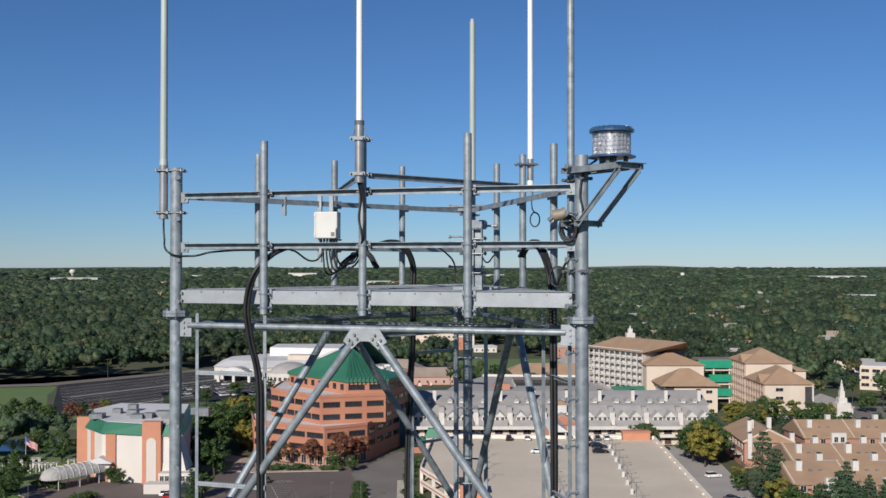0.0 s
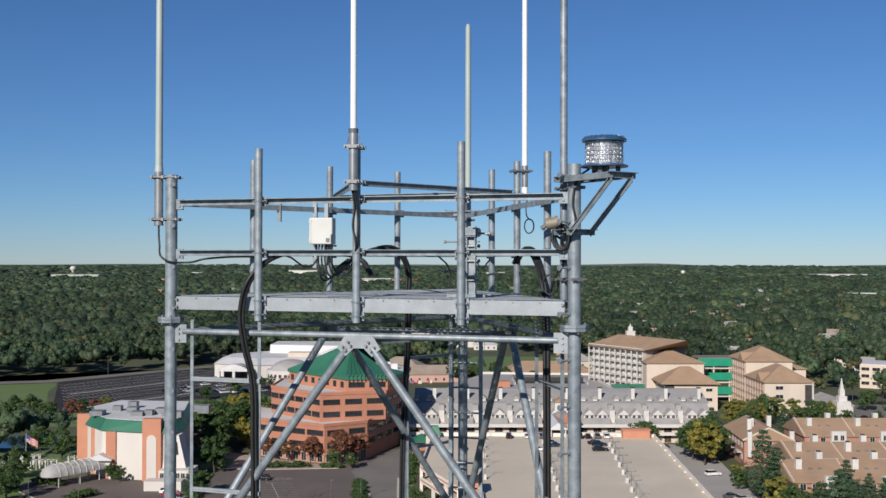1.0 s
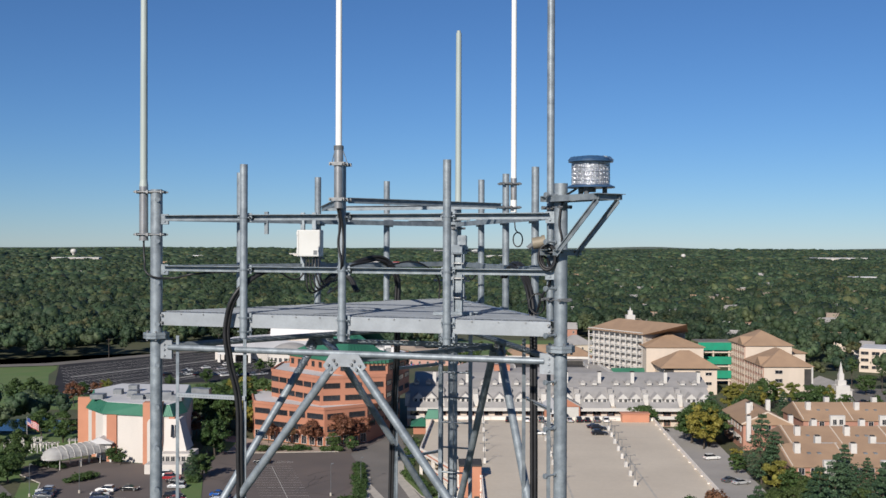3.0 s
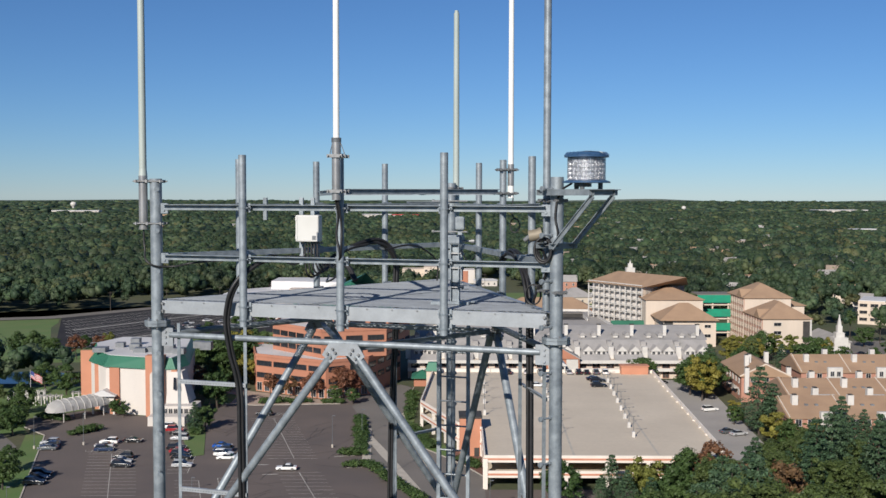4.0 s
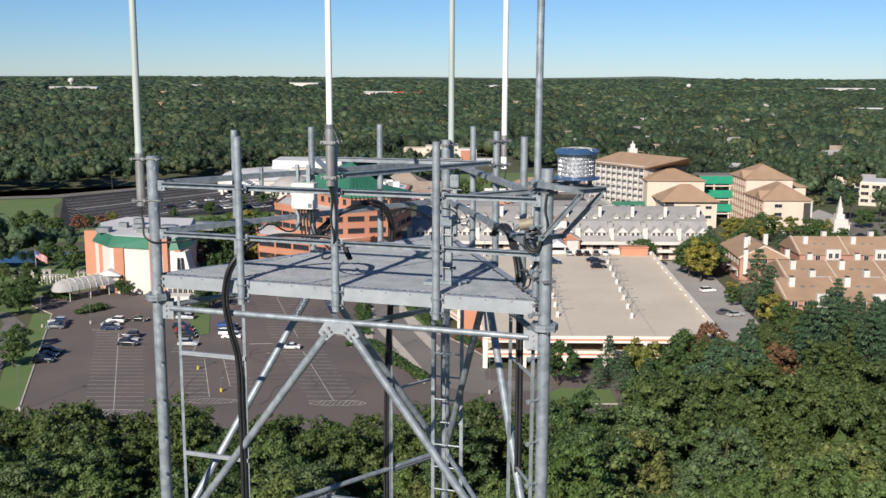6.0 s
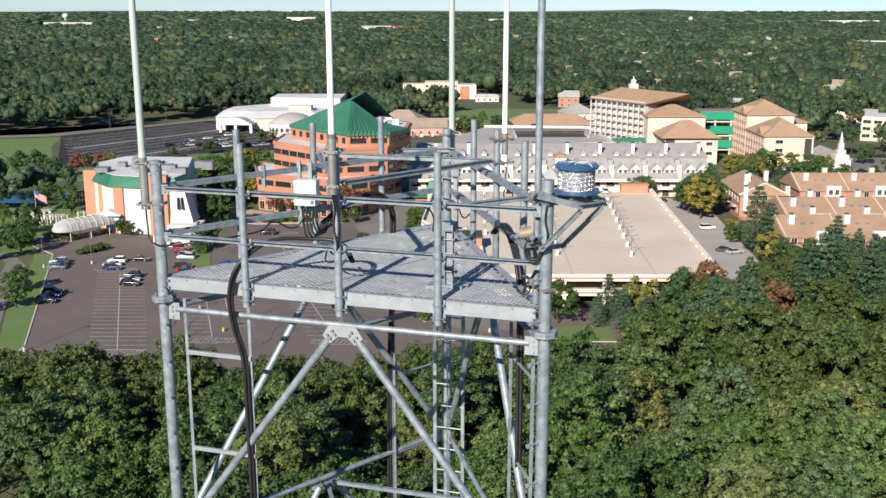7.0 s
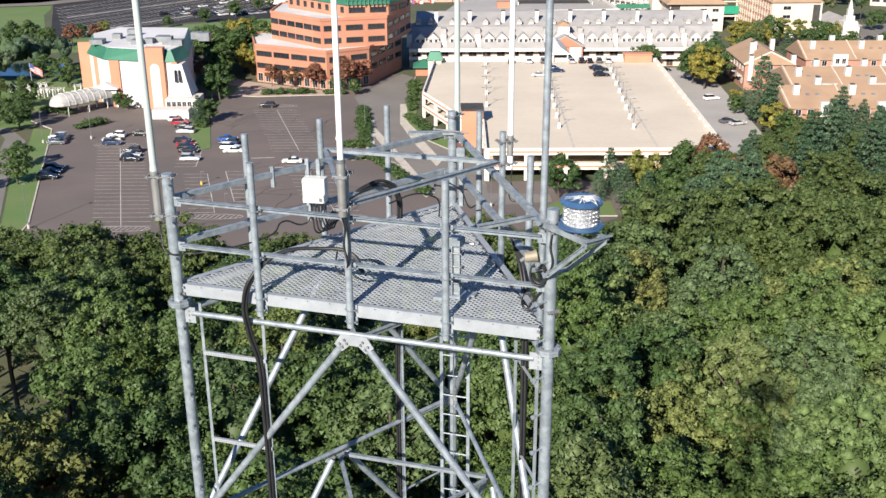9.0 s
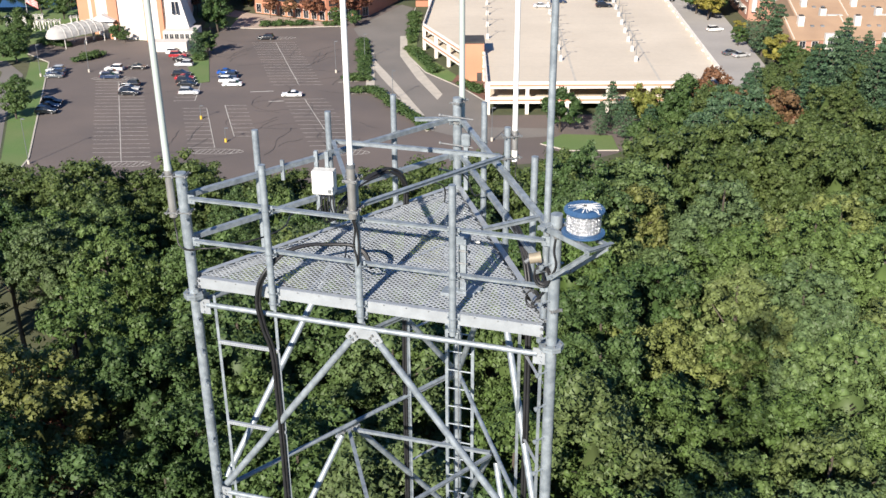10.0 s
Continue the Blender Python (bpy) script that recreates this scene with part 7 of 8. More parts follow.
def build_trees(K):
    rnd = random.Random(21)
    made = []
    v = 34.0
    j = 0
    while v < 236:
        step = 7.7 if v < 122 else 7.0
        half = 0.47 * v + 14
        u = -half + (j % 2) * step / 2
        while u < half:
            x, y = u + rnd.uniform(-1.9, 1.9), v + rnd.uniform(-1.9, 1.9)
            e = wood_edge(x)
            if y < e and all((x - px) ** 2 + (y - py) ** 2 > 20 for px, py, _ in BIG_PINES) and not (62 < x < 84 and 164 < y < 186) and ((x + 43) / 6) ** 2 + ((y - 90) / 13) ** 2 > 1:
                made.append((x, y))
            u += step
        v += step * 0.88
        j += 1
    rest = []
    for x, y in made:
        h = canopy(x, y) * rnd.uniform(0.76, 1.1)
        p = rnd.random()
        right = x > 40 and y > 150
        if right and p < 0.42:
            rnd.choice(K["pine"]).plant(x, y, h * 1.02, rnd.uniform(0, 360), "trees of the near wood")
        elif p < 0.006 or (x > 15 and y > 120 and p < 0.045):
            rnd.choice(K["yellow"]).plant(x, y, h * 0.85, rnd.uniform(0, 360), "trees of the near wood")
        elif x > 60 and 0.95 < p:
            rnd.choice(K["red"]).plant(x, y, h * 0.7, rnd.uniform(0, 360), "trees of the near wood")
        elif y < 122:
            rnd.choice(K["light" if rnd.random() < (0.75 if x > 16 + 0.12 * y else 0.12) else "wood"]).plant(x, y, h, rnd.uniform(0, 360), "trees of the near wood", 0, rnd.uniform(0.9, 1.15))
        else:
            rest.append((x, y, h))
    for x, y, h in rest:
        rnd.choice(K["margin"]).plant(x, y, h, rnd.uniform(0, 360), "trees of the near wood", 0, rnd.uniform(0.85, 1.2))
    for i in range(13):
        a, r = i * 2.4, 13 + 2.0 * i
        x, y = r * math.sin(a), r * math.cos(a) - 6
        if y < 30 and (x + 0.6) ** 2 + (y - 10.6) ** 2 > 64:
            rnd.choice(K["wood"]).plant(x, y, 24 * rnd.uniform(0.85, 1.0), rnd.uniform(0, 360), "trees of the near wood")
    for i in range(16):
        x, y = -43 + rnd.uniform(-5.5, 5.5), 90 + rnd.uniform(-12, 12)
        rnd.choice(K["red"]).plant(x, y, rnd.uniform(5, 9), rnd.uniform(0, 360), "undergrowth in the wood")
    for x, y, h in BIG_PINES:
        rnd.choice(K["pine"]).plant(x, y, h, rnd.uniform(0, 360), "trees of the near wood")
    # single trees round the buildings
    for x, y, kind, h in ((23.6, 201.5, "park", 10.5), (34.6, 205, "pine", 10.5), (31.5, 199, "pine", 8), (36, 196, "pine", 8.5), (39.5, 190, "pine", 9), (41, 203, "yellow", 10), (45, 196, "park", 9.5), (50, 205, "park", 12), (44, 188, "park", 9), (38, 183, "park", 9), (56, 208, "red", 11.5), (61, 196, "red", 10.5), (64.2, 188, "red", 12),
                          (-65.6, 266, "pine", 8.5), (-63.5, 268.5, "park", 7), (-66.5, 297, "park", 11), (-99, 298, "park", 4.5), (-96.5, 297, "pine", 4.5), (-92.5, 286, "park", 5), (-90, 284, "park", 4),
                          (-115, 272, "park", 9), (-118, 268, "park", 8), (-112, 262, "park", 9), (-120, 287, "park", 10), (-124, 280, "wood", 12), (-112, 322, "park", 9), (-118, 316, "park", 10), (-127, 322, "park", 9),
                          (-135, 300, "wood", 13), (-140, 310, "wood", 13), (-146, 300, "wood", 14), (-97.5, 226, "park", 7), (-93.5, 213, "park", 8), (-117, 255, "park", 7), (-122, 262, "wood", 12), (-130, 270, "wood", 13), (-105, 195, "wood", 14), (-112, 200, "wood", 15),
                          (-54, 315.5, "red", 7), (-47.5, 313.0, "red", 6), (-40, 309, "red", 8), (-30.5, 308, "red", 10), (-28, 311, "red", 9), (-25.5, 318, "red", 8), (-33, 307.5, "park", 5), (-27, 303, "park", 5),
                          (-80, 350, "park", 16), (-73, 338, "park", 15), (-70, 352, "yellow", 16), (-67, 340, "park", 16), (-64, 334, "yellow", 12), (-72, 326, "park", 12), (-62, 352, "park", 16), (-76, 360, "yellow", 13), (-84, 366, "park", 13), (-66, 362, "wood", 14), (-60, 372, "yellow", 13), (-54, 380, "park", 12), (-70, 378, "park", 13),
                          (-62, 388, "wood", 14), (-50, 392, "yellow", 12), (-80, 392, "park", 11), (-74, 330, "park", 10), (-78, 322, "red", 9), (-88, 352, "park", 9),
                          (-157, 388, "park", 11), (-150, 386, "park", 9), (-140, 386, "red", 9), (-133, 392, "red", 8), (-165, 392, "park", 10), (-139, 420, "yellow", 7), (-146, 412, "park", 6), (-118, 440, "park", 5), (-105, 452, "park", 7),
                          (-95, 470, "park", 8), (-88, 490, "park", 7), (-72, 500, "park", 9), (-66, 498, "red", 6), (-85, 505, "park", 5),
                          (79.5, 309, "yellow", 14), (82, 313, "park", 15), (84.5, 320, "pine", 17), (85.5, 326, "pine", 14), (78, 318, "park", 12), (84, 336, "yellow", 11), (91, 340, "park", 10), (80, 330, "park", 9), (103, 340, "park", 11), (108, 336, "park", 9),
                          (83, 264, "pine", 17), (85.5, 261, "pine", 14.5), (80, 276, "park", 6), (82, 283, "yellow", 6), (82, 250, "yellow", 9), (85, 246, "park", 9), (97, 245, "pine", 14.5), (91, 244, "yellow", 8), (103, 246, "pine", 11), (109, 245, "park", 9), (115, 245, "park", 8), (122, 246, "park", 9), (129, 246, "wood", 13),
                          (104, 350, "park", 11), (110, 360, "wood", 13), (115, 372, "yellow", 11), (121, 384, "park", 12), (128, 390, "yellow", 10), (135, 392, "yellow", 9), (141, 388, "park", 10), (148, 392, "yellow", 9), (118, 352, "pine", 12),
                          (106, 375, "yellow", 11), (112, 390, "yellow", 9), (119, 400, "yellow", 8), (130, 362, "park", 12), (138, 370, "park", 12), (150, 378, "park", 7), (172, 388, "park", 8), (182, 398, "park", 9), (155, 362, "park", 9), (165, 356, "yellow", 8), (178, 362, "park", 10), (190, 372, "park", 11), (176, 422, "park", 9), (186, 430, "wood", 13), (178, 442, "wood", 13), (152, 446, "park", 10),
                          (-4, 336, "park", 7), (66, 338, "park", 9), (70, 345, "park", 8), (28, 545, "park", 9), (32, 520, "park", 8), (47, 528, "park", 6), (15, 520, "park", 11), (10, 508, "park", 12), (4, 500, "wood", 12), (20, 530, "wood", 12), (66, 555, "park", 9),
                          (-36, 395, "park", 10), (-30, 405, "park", 10), (-42, 410, "wood", 12)):
        rnd.choice(K[kind]).plant(x, y, h * rnd.uniform(0.92, 1.08), rnd.uniform(0, 360), "trees round the buildings")
    # hedges and shrubs
    for p, q, n in (((-24.5, 243), (-19, 242.2), 5), ((-22.5, 231.5), (-16.5, 232), 5), ((-23, 283), (-20, 247), 20), ((-16.5, 231), (-3.5, 203), 18), ((-9.5, 318), (-9.5, 280), 14), ((-9.3, 272), (-2, 248), 10), ((-30, 303.8), (-36, 304.3), 4), ((4, 238), (8, 230), 4), ((-55, 303.5), (-40, 305), 8),
                    ((-66.3, 270), (-64.5, 262), 5), ((-113, 283), (-104, 279), 7), ((-97, 262), (-92, 268), 5)):
        for i in range(n):
            t = (i + 0.5) / n
            rnd.choice(K["shrub"]).plant(p[0] + (q[0] - p[0]) * t + rnd.uniform(-0.3, 0.3), p[1] + (q[1] - p[1]) * t, rnd.uniform(1.2, 2.0), rnd.uniform(0, 360), "shrubs along the drives", 0, 1.25)


CLEAR = [(-330, 340, -45, 520), (-60, 400, -45, 612), (-128, 262, -62, 345), (-70, 300, -6, 372), (-20, 210, 92, 385), (-45, 372, 168, 505), (8, 505, 100, 665), (-45, 500, 10, 566),
         (62, 385, 168, 496), (88, 250, 205, 350), (92, 350, 175, 400), (145, 350, 200, 446), (-40, 662, 50, 770), (196, 462, 290, 545), (-130, 515, -56, 612)]


def house_sites():
    rnd = random.Random(17)
    out = []
    for i in range(104):
        r = rnd.uniform(600, 1500) if i % 3 else rnd.uniform(1500, 2500)
        a = rnd.uniform(0.12, 0.46) if i % 6 else rnd.uniform(-0.45, 0.12)
        u, v = r * math.sin(a), r * math.cos(a)
        if (r < 850 and a < 0) or any(x0 - 8 < u < x1 + 8 and y0 - 8 < v < y1 + 8 for x0, y0, x1, y1 in CLEAR):
            continue
        out.append((u, v, rnd.uniform(-60, 60), rnd.uniform(9, 14) * (1 if r < 1500 else 1.4), rnd.uniform(8, 10)))
    return out


SITES = house_sites()
def build_woods():
    """The distant tree cover, as lumps of leaves that thin out with distance."""
    def zone(name, seed, r0, r1, area, nq, spread, hmin, hmax, lobes, leaf, label):
        rng = np.random.default_rng(seed)
        n = int(0.52 * (r1 * r1 - r0 * r0) / area)
        r = np.sqrt(rng.uniform(r0 * r0, r1 * r1, n))
        a = rng.uniform(-0.52, 0.52, n)
        u, v = r * np.sin(a), r * np.cos(a)
        keep = np.ones(n, bool)
        for x0, y0, x1, y1 in CLEAR:
            keep &= ~((u > x0) & (u < x1) & (v > y0) & (v < y1))
        keep &= ~((v < np.interp(u, [-420, -205, -135, -60], [455, 522, 600, 640]) + 9) & (v > 380) & (u < -50) & (u > -420))   # up to the far road
        keep &= np.sin(u / 31 + 2 * np.sin(v / 57)) * np.sin(v / 43) > (-0.86 if r1 < 2600 else -2)
        for hu, hv, _, hw, _ in SITES:   # gardens open towards the south
            rr = math.hypot(hu, hv)
            ahead = (u * hu + v * hv) / rr - rr
            across = np.abs(u * hv - v * hu) / rr
            keep &= ~((across < hw * 0.5) & (ahead > -rr * 0.05) & (ahead < 9))
        u, v = u[keep], v[keep]
        n = len(u)
        h = rng.uniform(hmin, hmax, n)
        R = h * rng.uniform(0.30, 0.46, n) * spread
        cen = np.stack([u, v, gz(u, v) + h * 0.55], 1)
        # lobes of each crown
        ld = sphere_dirs(rng, n * lobes, 0.0)
        li = np.repeat(np.arange(n), lobes)
        spread_ = 0.0 if lobes == 1 else 0.58
        size3 = np.stack([R, R, h * 0.45], 1)
        lc = cen[li] + ld * size3[li] * spread_
        lr = size3[li] * (0.85 if lobes == 1 else 0.38) * rng.uniform(0.7, 1.15, (n * lobes, 1))
        q = rng.integers(0, n * lobes, n * nq)
        d = sphere_dirs(rng, n * nq, -0.2)
        pos = lc[q] + d * lr[q] * rng.uniform(0.85, 1.4, (n * nq, 1))
        nrm = d + rng.normal(scale=0.4, size=d.shape) + [0, 0, 0.1]
        me = cards_mesh(name, pos, nrm, leaf * rng.uniform(0.6, 1.4, n * nq), rng, WOODS, 0.75, (lc, lr))
        thing(name, label, "woods", M_UV, "", "stuff", me)
    zone("middle_woods", 1, 345, 760, 58, 210, 1.1, 9, 18, 6, 0.42, "dense green suburban trees between the buildings")
    zone("farther_woods", 2, 760, 1400, 85, 30, 1.15, 10, 19, 1, 0.7, "dense green tree cover with autumn tints")
    zone("distant_woods", 3, 1400, 2600, 215, 2, 1.55, 12, 19, 1, 1.6, "unbroken green tree cover far off")
    zone("horizon_woods", 4, 2600, 4820, 1200, 0, 3.3, 13, 20, 1, 2.5, "tree cover reaching the horizon, haze put into its colour")


# ---- vehicles ----
def car_meshes(L=4.7, W=1.82, H=1.46, suv=False):
    """Body, glasshouse and roof from a side profile, with rounded edges."""
    def lathe(profile, w, zfun, inset_top):
        bm = bmesh.new()
        left = [bm.verts.new((x, -w / 2 + (inset_top if t else 0), z)) for x, z, t in profile]
        right = [bm.verts.new((x, w / 2 - (inset_top if t else 0), z)) for x, z, t in profile]
        n = len(profile)
        for i in range(n):
            bm.faces.new((left[i], left[(i + 1) % n], right[(i + 1) % n], right[i]))
        bm.faces.new(left[::-1])
        bm.faces.new(right)
        bmesh.ops.recalc_face_normals(bm, faces=bm.faces)
        return bm
    h0, h1 = 0.28, 0.92 if not suv else 1.02
    a = L / 2
    body = lathe([(-a, h0 + 0.1, 0), (-a + 0.05, h1 - 0.12, 0), (-a + 0.5, h1, 1), (a - 1.5, h1, 1), (a - 0.15, h1 - 0.2, 1), (a, h0 + 0.25, 0), (a - 0.1, h0, 0), (-a + 0.1, h0, 0)], W, None, 0.08)
    bmesh.ops.bevel(body, geom=body.edges[:], offset=0.06, segments=2, affect="EDGES", profile=0.6)
    r0 = -a + (0.25 if suv else 0.75)
    glass = lathe([(r0, h1 - 0.02, 0), (r0 + (0.3 if suv else 0.75), H - 0.07, 1), (a - 2.25, H - 0.07, 1), (a - 1.35, h1 - 0.02, 0)], W - 0.16, None, 0.16)
    top = lathe([(r0 + (0.25 if suv else 0.7), H - 0.085, 0), (r0 + (0.35 if suv else 0.85), H, 1), (a - 2.4, H, 1), (a - 2.2, H - 0.085, 0)], W - 0.44, None, 0.06)
    return body, glass, top


def build_cars():
    paints = {}
    def paint(n, c):
        paints[n] = mat("paint_" + n, c, tuple(x * 0.9 for x in c), 1.5, 0.25, 0.1, 0, 20, 0.03)
    for n, c in (("white", (0.75, 0.75, 0.73)), ("silver", (0.42, 0.43, 0.44)), ("black", (0.012, 0.013, 0.016)), ("navy", (0.02, 0.035, 0.08)), ("blue", (0.02, 0.09, 0.35)), ("red", (0.30, 0.015, 0.02)), ("grey", (0.10, 0.11, 0.12))):
        paint(n, c)
    CARGLASS = mat("car_glass", (0.012, 0.014, 0.018), (0.02, 0.022, 0.026), 1, 0.08)
    HEAD = mat("headlamp_lens", (0.7, 0.7, 0.7), None, 5, 0.15)
    TAIL = mat("tail_lamp_red", (0.35, 0.02, 0.02), None, 5, 0.2)
    bm = bmesh.new()
    cyl(bm, (0, -0.11, 0), (0, 0.11, 0), 0.33, 14)
    wheel = mesh_of("wheel", bm, TYRE)
    bm = bmesh.new()
    cyl(bm, (0, -0.118, 0), (0, 0.118, 0), 0.2, 10)
    rim = mesh_of("rim", bm, ALU)
    proto = {}
    def car(colour, suv, u, v, rot, z=0.04):
        key = (colour, suv)
        m = M_UV @ pose(u, v, z, 0, 0, rot)
        if key in proto:
            return copy_thing(proto[key], m)
        c = thing("car", f"parked {colour} {'sport utility vehicle' if suv else 'saloon car'} on the paving", "car", m, "parked cars")
        b, g, t = car_meshes(4.75, 1.9 if suv else 1.82, 1.72 if suv else 1.45, suv)
        part("body", b, paints[colour], c)
        part("glasshouse", g, CARGLASS, c, "dark tinted glass")
        part("roof", t, paints[colour], c)
        for x in (-1.4, 1.42):
            for s in (-1, 1):
                w = part("wheel", wheel, None, c)
                w.location = (x, s * 0.82, 0.33)
                part("rim", rim, None, w)
        for s in (-1, 1):
            for x, mm, nm in ((2.27, HEAD, "headlight"), (-2.33, TAIL, "tail_light")):
                bm = bmesh.new()
                box(bm, (x, s * 0.66, 0.72), (0.14, 0.34, 0.15))
                part(nm, bm, mm, c)
        proto[key] = c
        return c
    rnd = random.Random(4)
    # left blocks of the lot
    for u, v, col, suv in ((-98.5, 252.5, "silver", 1), (-97.5, 249.5, "navy", 1), (-97, 247, "grey", 0), (-89.5, 224, "black", 1), (-89, 221, "navy", 0), (-88.3, 217, "black", 1),
                           (-84, 253.5, "white", 1), (-84, 249.7, "silver", 0), (-82.8, 246, "navy", 1), (-78.5, 255, "black", 0), (-75.8, 238.5, "black", 1), (-75, 235, "silver", 0), (-74, 231.2, "black", 1),
                           (-71, 267, "red", 1), (-69, 263, "black", 0), (-67.2, 257.5, "silver", 1), (-65.5, 247.5, "black", 1), (-64, 244.3, "red", 0), (-63, 241.2, "black", 1), (-62, 238.3, "black", 0), (-60, 231.5, "silver", 1),
                           (-54.7, 249.5, "blue", 0), (-53.6, 245.6, "navy", 1), (-52.6, 241.6, "white", 1), (-51.2, 238.3, "white", 0), (-35.6, 229, "white", 0), (-50.8, 286.8, "black", 1),
                           (-79, 277, "silver", 1), (-76, 277, "grey", 1), (-72.6, 270.4, "white", 1), (-80.5, 287, "white", 1), (-3.5, 356, "white", 0), (-7, 339, "white", 0)):
        car(col, bool(suv), u, v, (180 if rnd.random() < 0.5 else 0) + rnd.uniform(-4, 4) + (90 if v in (277,) else 0))
    for u, v, col, suv, r in ((20.8, 320, "black", 1, 90), (26.6, 320, "white", 0, 90), (31, 320, "grey", 1, 90), (40.0, 320, "silver", 0, 90), (43, 320, "black", 1, 90), (45.6, 320, "black", 0, 90), (48.5, 320, "grey", 1, 90), (51.4, 320, "white", 1, 90),
                              (28, 298, "white", 0, 0), (33.2, 308, "silver", 1, 0), (33.4, 304.6, "navy", 0, 180), (46.3, 309, "black", 0, 0), (47, 306.2, "black", 1, 0), (46.1, 298, "black", 1, 0)):
        car(col, bool(suv), u, v, r + rnd.uniform(-4, 4), DZ + 0.015)
    for u, v, col, suv, r in ((78.0, 294, "white", 1, 15), (75.5, 266, "grey", 0, 20), (77.5, 263.5, "silver", 0, 20), (73, 338, "black", 0, 0), (156, 402, "white", 0, 20), (160, 401, "silver", 1, 20), (166, 400, "black", 0, 20), (172, 402, "white", 1, 20)):
        car(col, bool(suv), u, v, r, 0.07)
    for i in range(22):
        t = i / 21
        car(rnd.choice(("black", "white", "silver", "navy", "grey")), i % 3 == 0, -128 + 48 * t + rnd.uniform(-3, 3), 478 + 66 * t * (i % 2) + rnd.uniform(-3, 3) + (14 if i % 4 == 1 else 0), 45, 0.1)


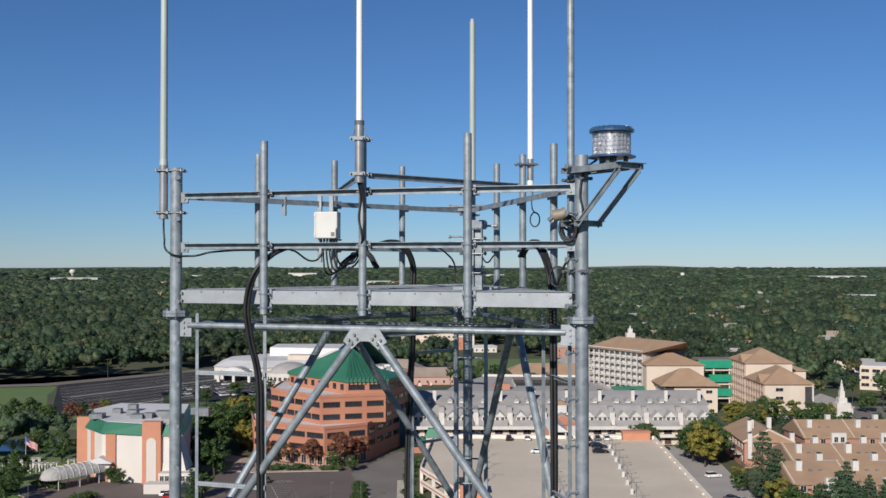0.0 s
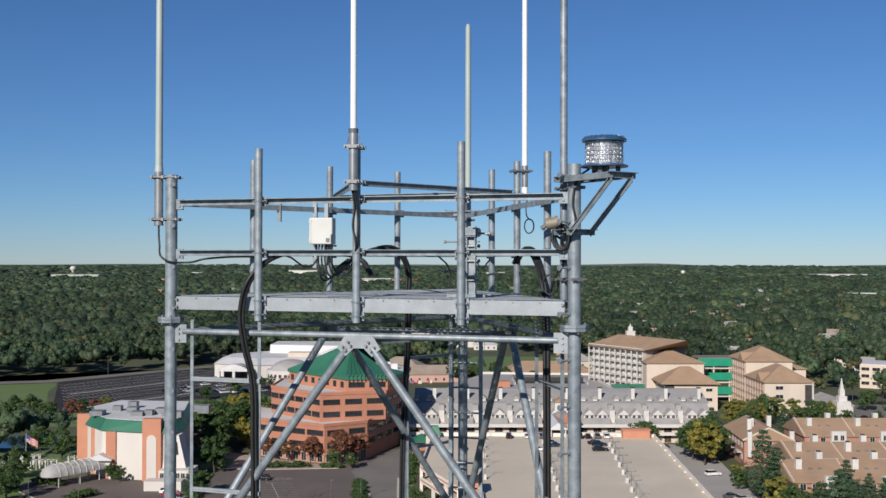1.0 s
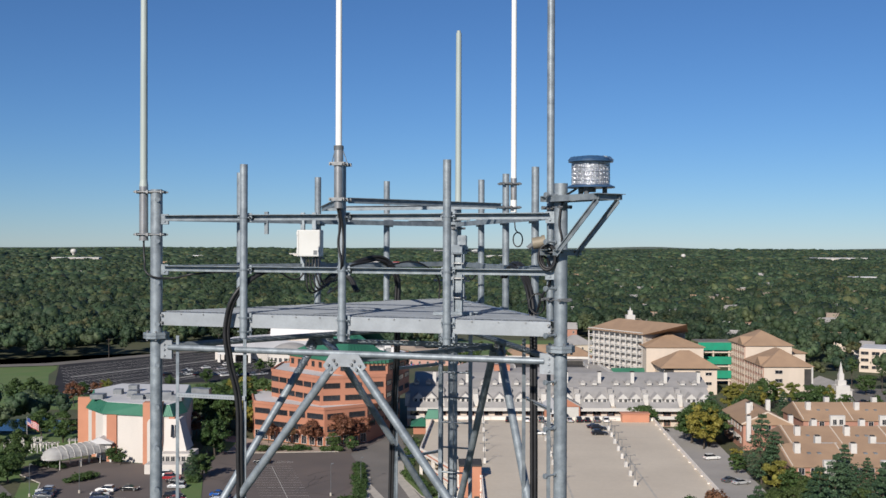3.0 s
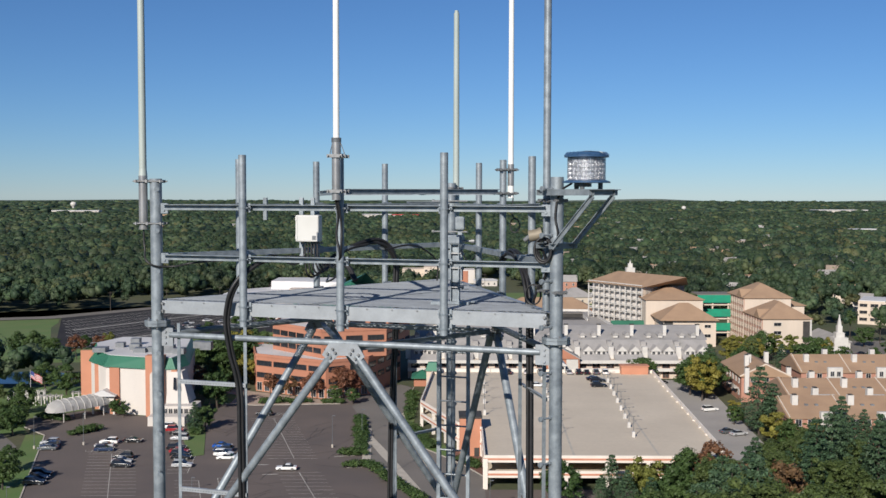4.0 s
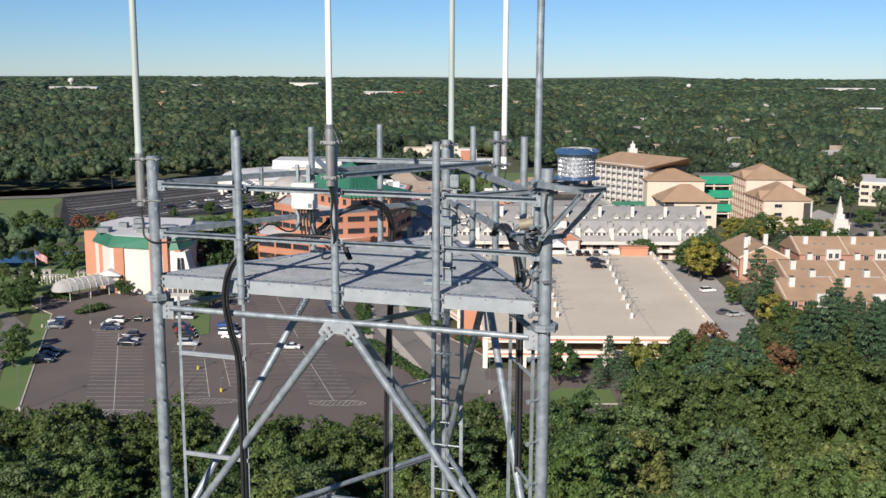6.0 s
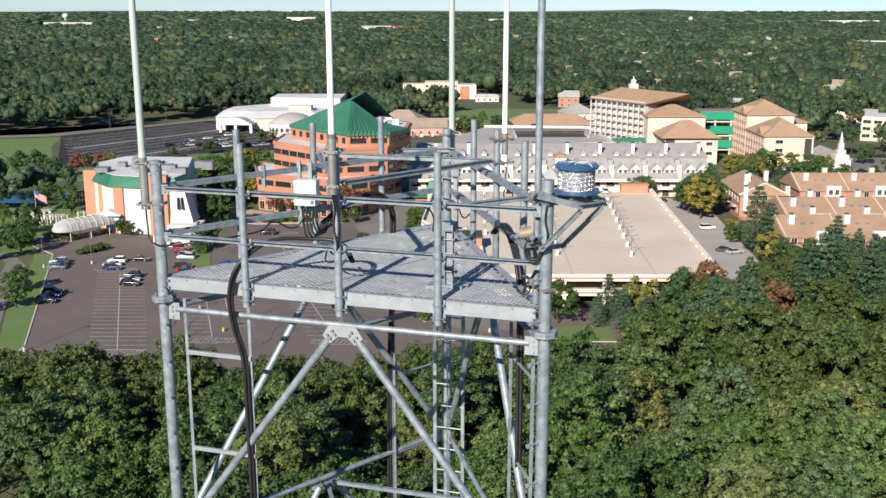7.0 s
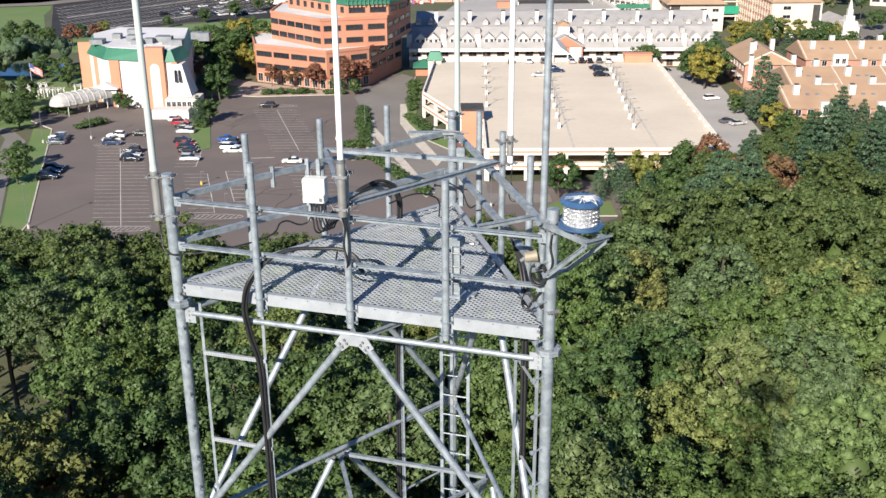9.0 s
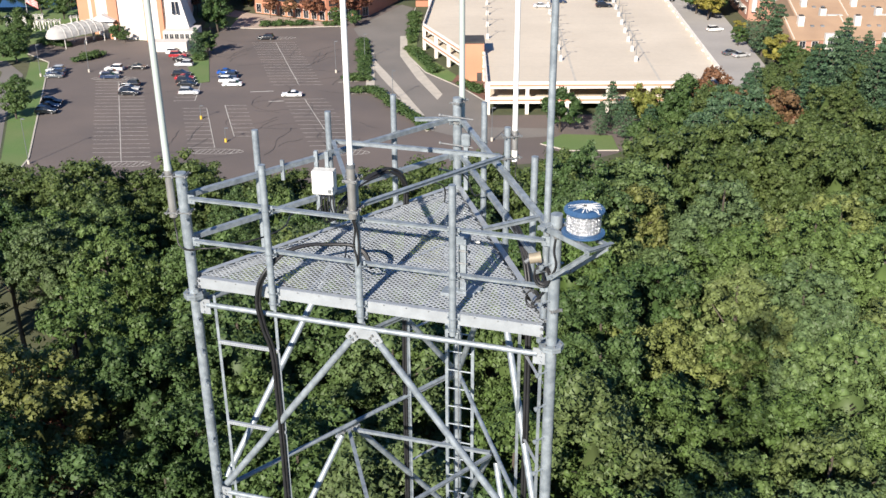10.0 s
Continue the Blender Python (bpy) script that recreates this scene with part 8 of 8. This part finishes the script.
# ---- poles, towers and far houses ----
def build_far():
    for u, v, h in ((-100.8, 248.1, 8), (-80, 184, 9), (-44.6, 196.4, 3.0), (-27.4, 250, 8), (-53, 212, 3.0), (-69.5, 300, 5), (-12, 225, 7), (-90, 252, 8), (-21, 262, 7), (9.3, 196, 7)):
        p = thing("lot_lamp", "slender dark car park lamp post", "lamp post", M_UV @ pose(u, v, 0), "car park lamp posts")
        bm = bmesh.new()
        cyl(bm, (0, 0, 0.8), (0, 0, h), 0.08, 8, 0.05)
        part("pole", bm, GALV_DARK, p)
        bm = bmesh.new()
        cyl(bm, (0, 0, 0), (0, 0, 0.8), 0.26, 10)
        part("base", bm, mat("yellow_base", (0.55, 0.38, 0.05)) if h < 4 else KERB, p)
        bm = bmesh.new()
        box(bm, (0.35, 0, h), (0.7, 0.3, 0.14))
        part("lamp_head", bm, GALV_DARK, p)
    for i in range(9):
        u, v = -180 + i * 26, 548 + i * 16.5
        p = thing("utility_pole", "wooden utility pole by the road", "utility pole", M_UV @ pose(u, v, 0), "utility poles")
        bm = bmesh.new()
        cyl(bm, (0, 0, 0), (0, 0, 11), 0.18, 7, 0.12)
        part("pole", bm, BARK, p)
        bm = bmesh.new()
        box(bm, (0, 0, 10.2), (2.6, 0.14, 0.16))
        part("crossarm", bm, BARK, p)
    for u, v, s in ((-1090, 3000, 0.85), (698, 2950, 0.62)):
        w = thing("water_tower", "white mushroom-shaped water tower on the horizon", "water tower", M_UV @ pose(u, v, float(gz(u, v)) - 6, 0, 0, 0) @ Matrix.Scale(s, 4))
        bm = bmesh.new()
        rings = [(4.5, 0), (4.5, 4), (4.5, 24), (6.0, 27), (9.5, 30), (10.5, 35), (9.5, 39), (6, 42), (0.5, 43)]
        rs = [[bm.verts.new((r * math.cos(k * 0.3927), r * math.sin(k * 0.3927), z)) for k in range(16)] for r, z in rings]
        for a, b in zip(rs, rs[1:]):
            for k in range(16):
                bm.faces.new((a[k], a[(k + 1) % 16], b[(k + 1) % 16], b[k]))
        part("tank", bm, TRIM, w, "white painted tank", True)
    rnd = random.Random(17)
    for u, v, w, d, h, red in ((1050, 2700, 130, 60, 9, 0), (1240, 2650, 90, 40, 8, 0), (-150, 2300, 60, 30, 8, 0), (-95, 2310, 80, 30, 7, 1), (-900, 2500, 110, 40, 9, 0), (-1180, 2600, 60, 30, 8, 0), (150, 2900, 50, 30, 8, 0),
                               (1330, 2750, 60, 30, 9, 1), (-420, 3100, 90, 30, 10, 0), (-700, 2900, 50, 30, 8, 0), (620, 1500, 34, 20, 7, 0), (760, 1620, 26, 18, 8, 1), (700, 1380, 22, 14, 7, 0)):
        b = thing("distant_building", "long low pale building among far trees", "building", M_UV @ pose(u, v, float(gz(u, v)), 0, 0, rnd.uniform(-15, 15)), "distant low buildings")
        block("wall", rect(-w / 2, -d / 2, w / 2, d / 2), 0, h + 6, WHITEWALL, b)
        block("roof", rect(-w / 2 - 1, -d / 2 - 1, w / 2 + 1, d / 2 + 1), h + 6, h + 7.5, FLAGRED if red else WHITE_ROOF, b)
    for u, v, a, w, d in SITES:
        gabled_house("suburban_house", "pale suburban house half hidden by trees", u, v, a, w, d, rnd.uniform(6, 7.5), rnd.uniform(9.5, 12), rnd.choice((TRIM, CREAM, WHITEWALL, BRICK_RED)),
                     rnd.choice((GREY_SHINGLE, TAN_SHINGLE, BROWN_SHINGLE, GREY_SHINGLE)), 0, math.hypot(u, v) < 1100, "suburban houses")
    # long low hills closing the horizon, their colour blued in place of haze
    HILL = mat("far_hill", (0.05, 0.065, 0.06), (0.06, 0.075, 0.065), 0.01, 0.95)
    bm = bmesh.new()
    lo, hi = [], []
    for k in range(181):
        a = radians(-60 + k * 120 / 180)
        h = 46 + 3.0 * math.sin(k * 0.31) + 2.5 * math.sin(k * 0.13 + 1) + 5 * math.exp(-((k - 107.5) / 2.6) ** 2) + 5 * math.exp(-((k - 127) / 6) ** 2)
        lo.append(bm.verts.new((4855 * math.sin(a), 4855 * math.cos(a), 20)))
        hi.append(bm.verts.new((4860 * math.sin(a), 4860 * math.cos(a), h)))
    for k in range(180):
        bm.faces.new((lo[k], lo[k + 1], hi[k + 1], hi[k]))
    thing("backdrop_hills", "low hills along the horizon, coloured blue-green for haze", "hills", M_UV, "", "structure", mesh_of("backdrop_hills", bm, HILL, False))


KINDS = build_kinds()
build_trees(KINDS)
build_woods()
build_cars()
build_far()
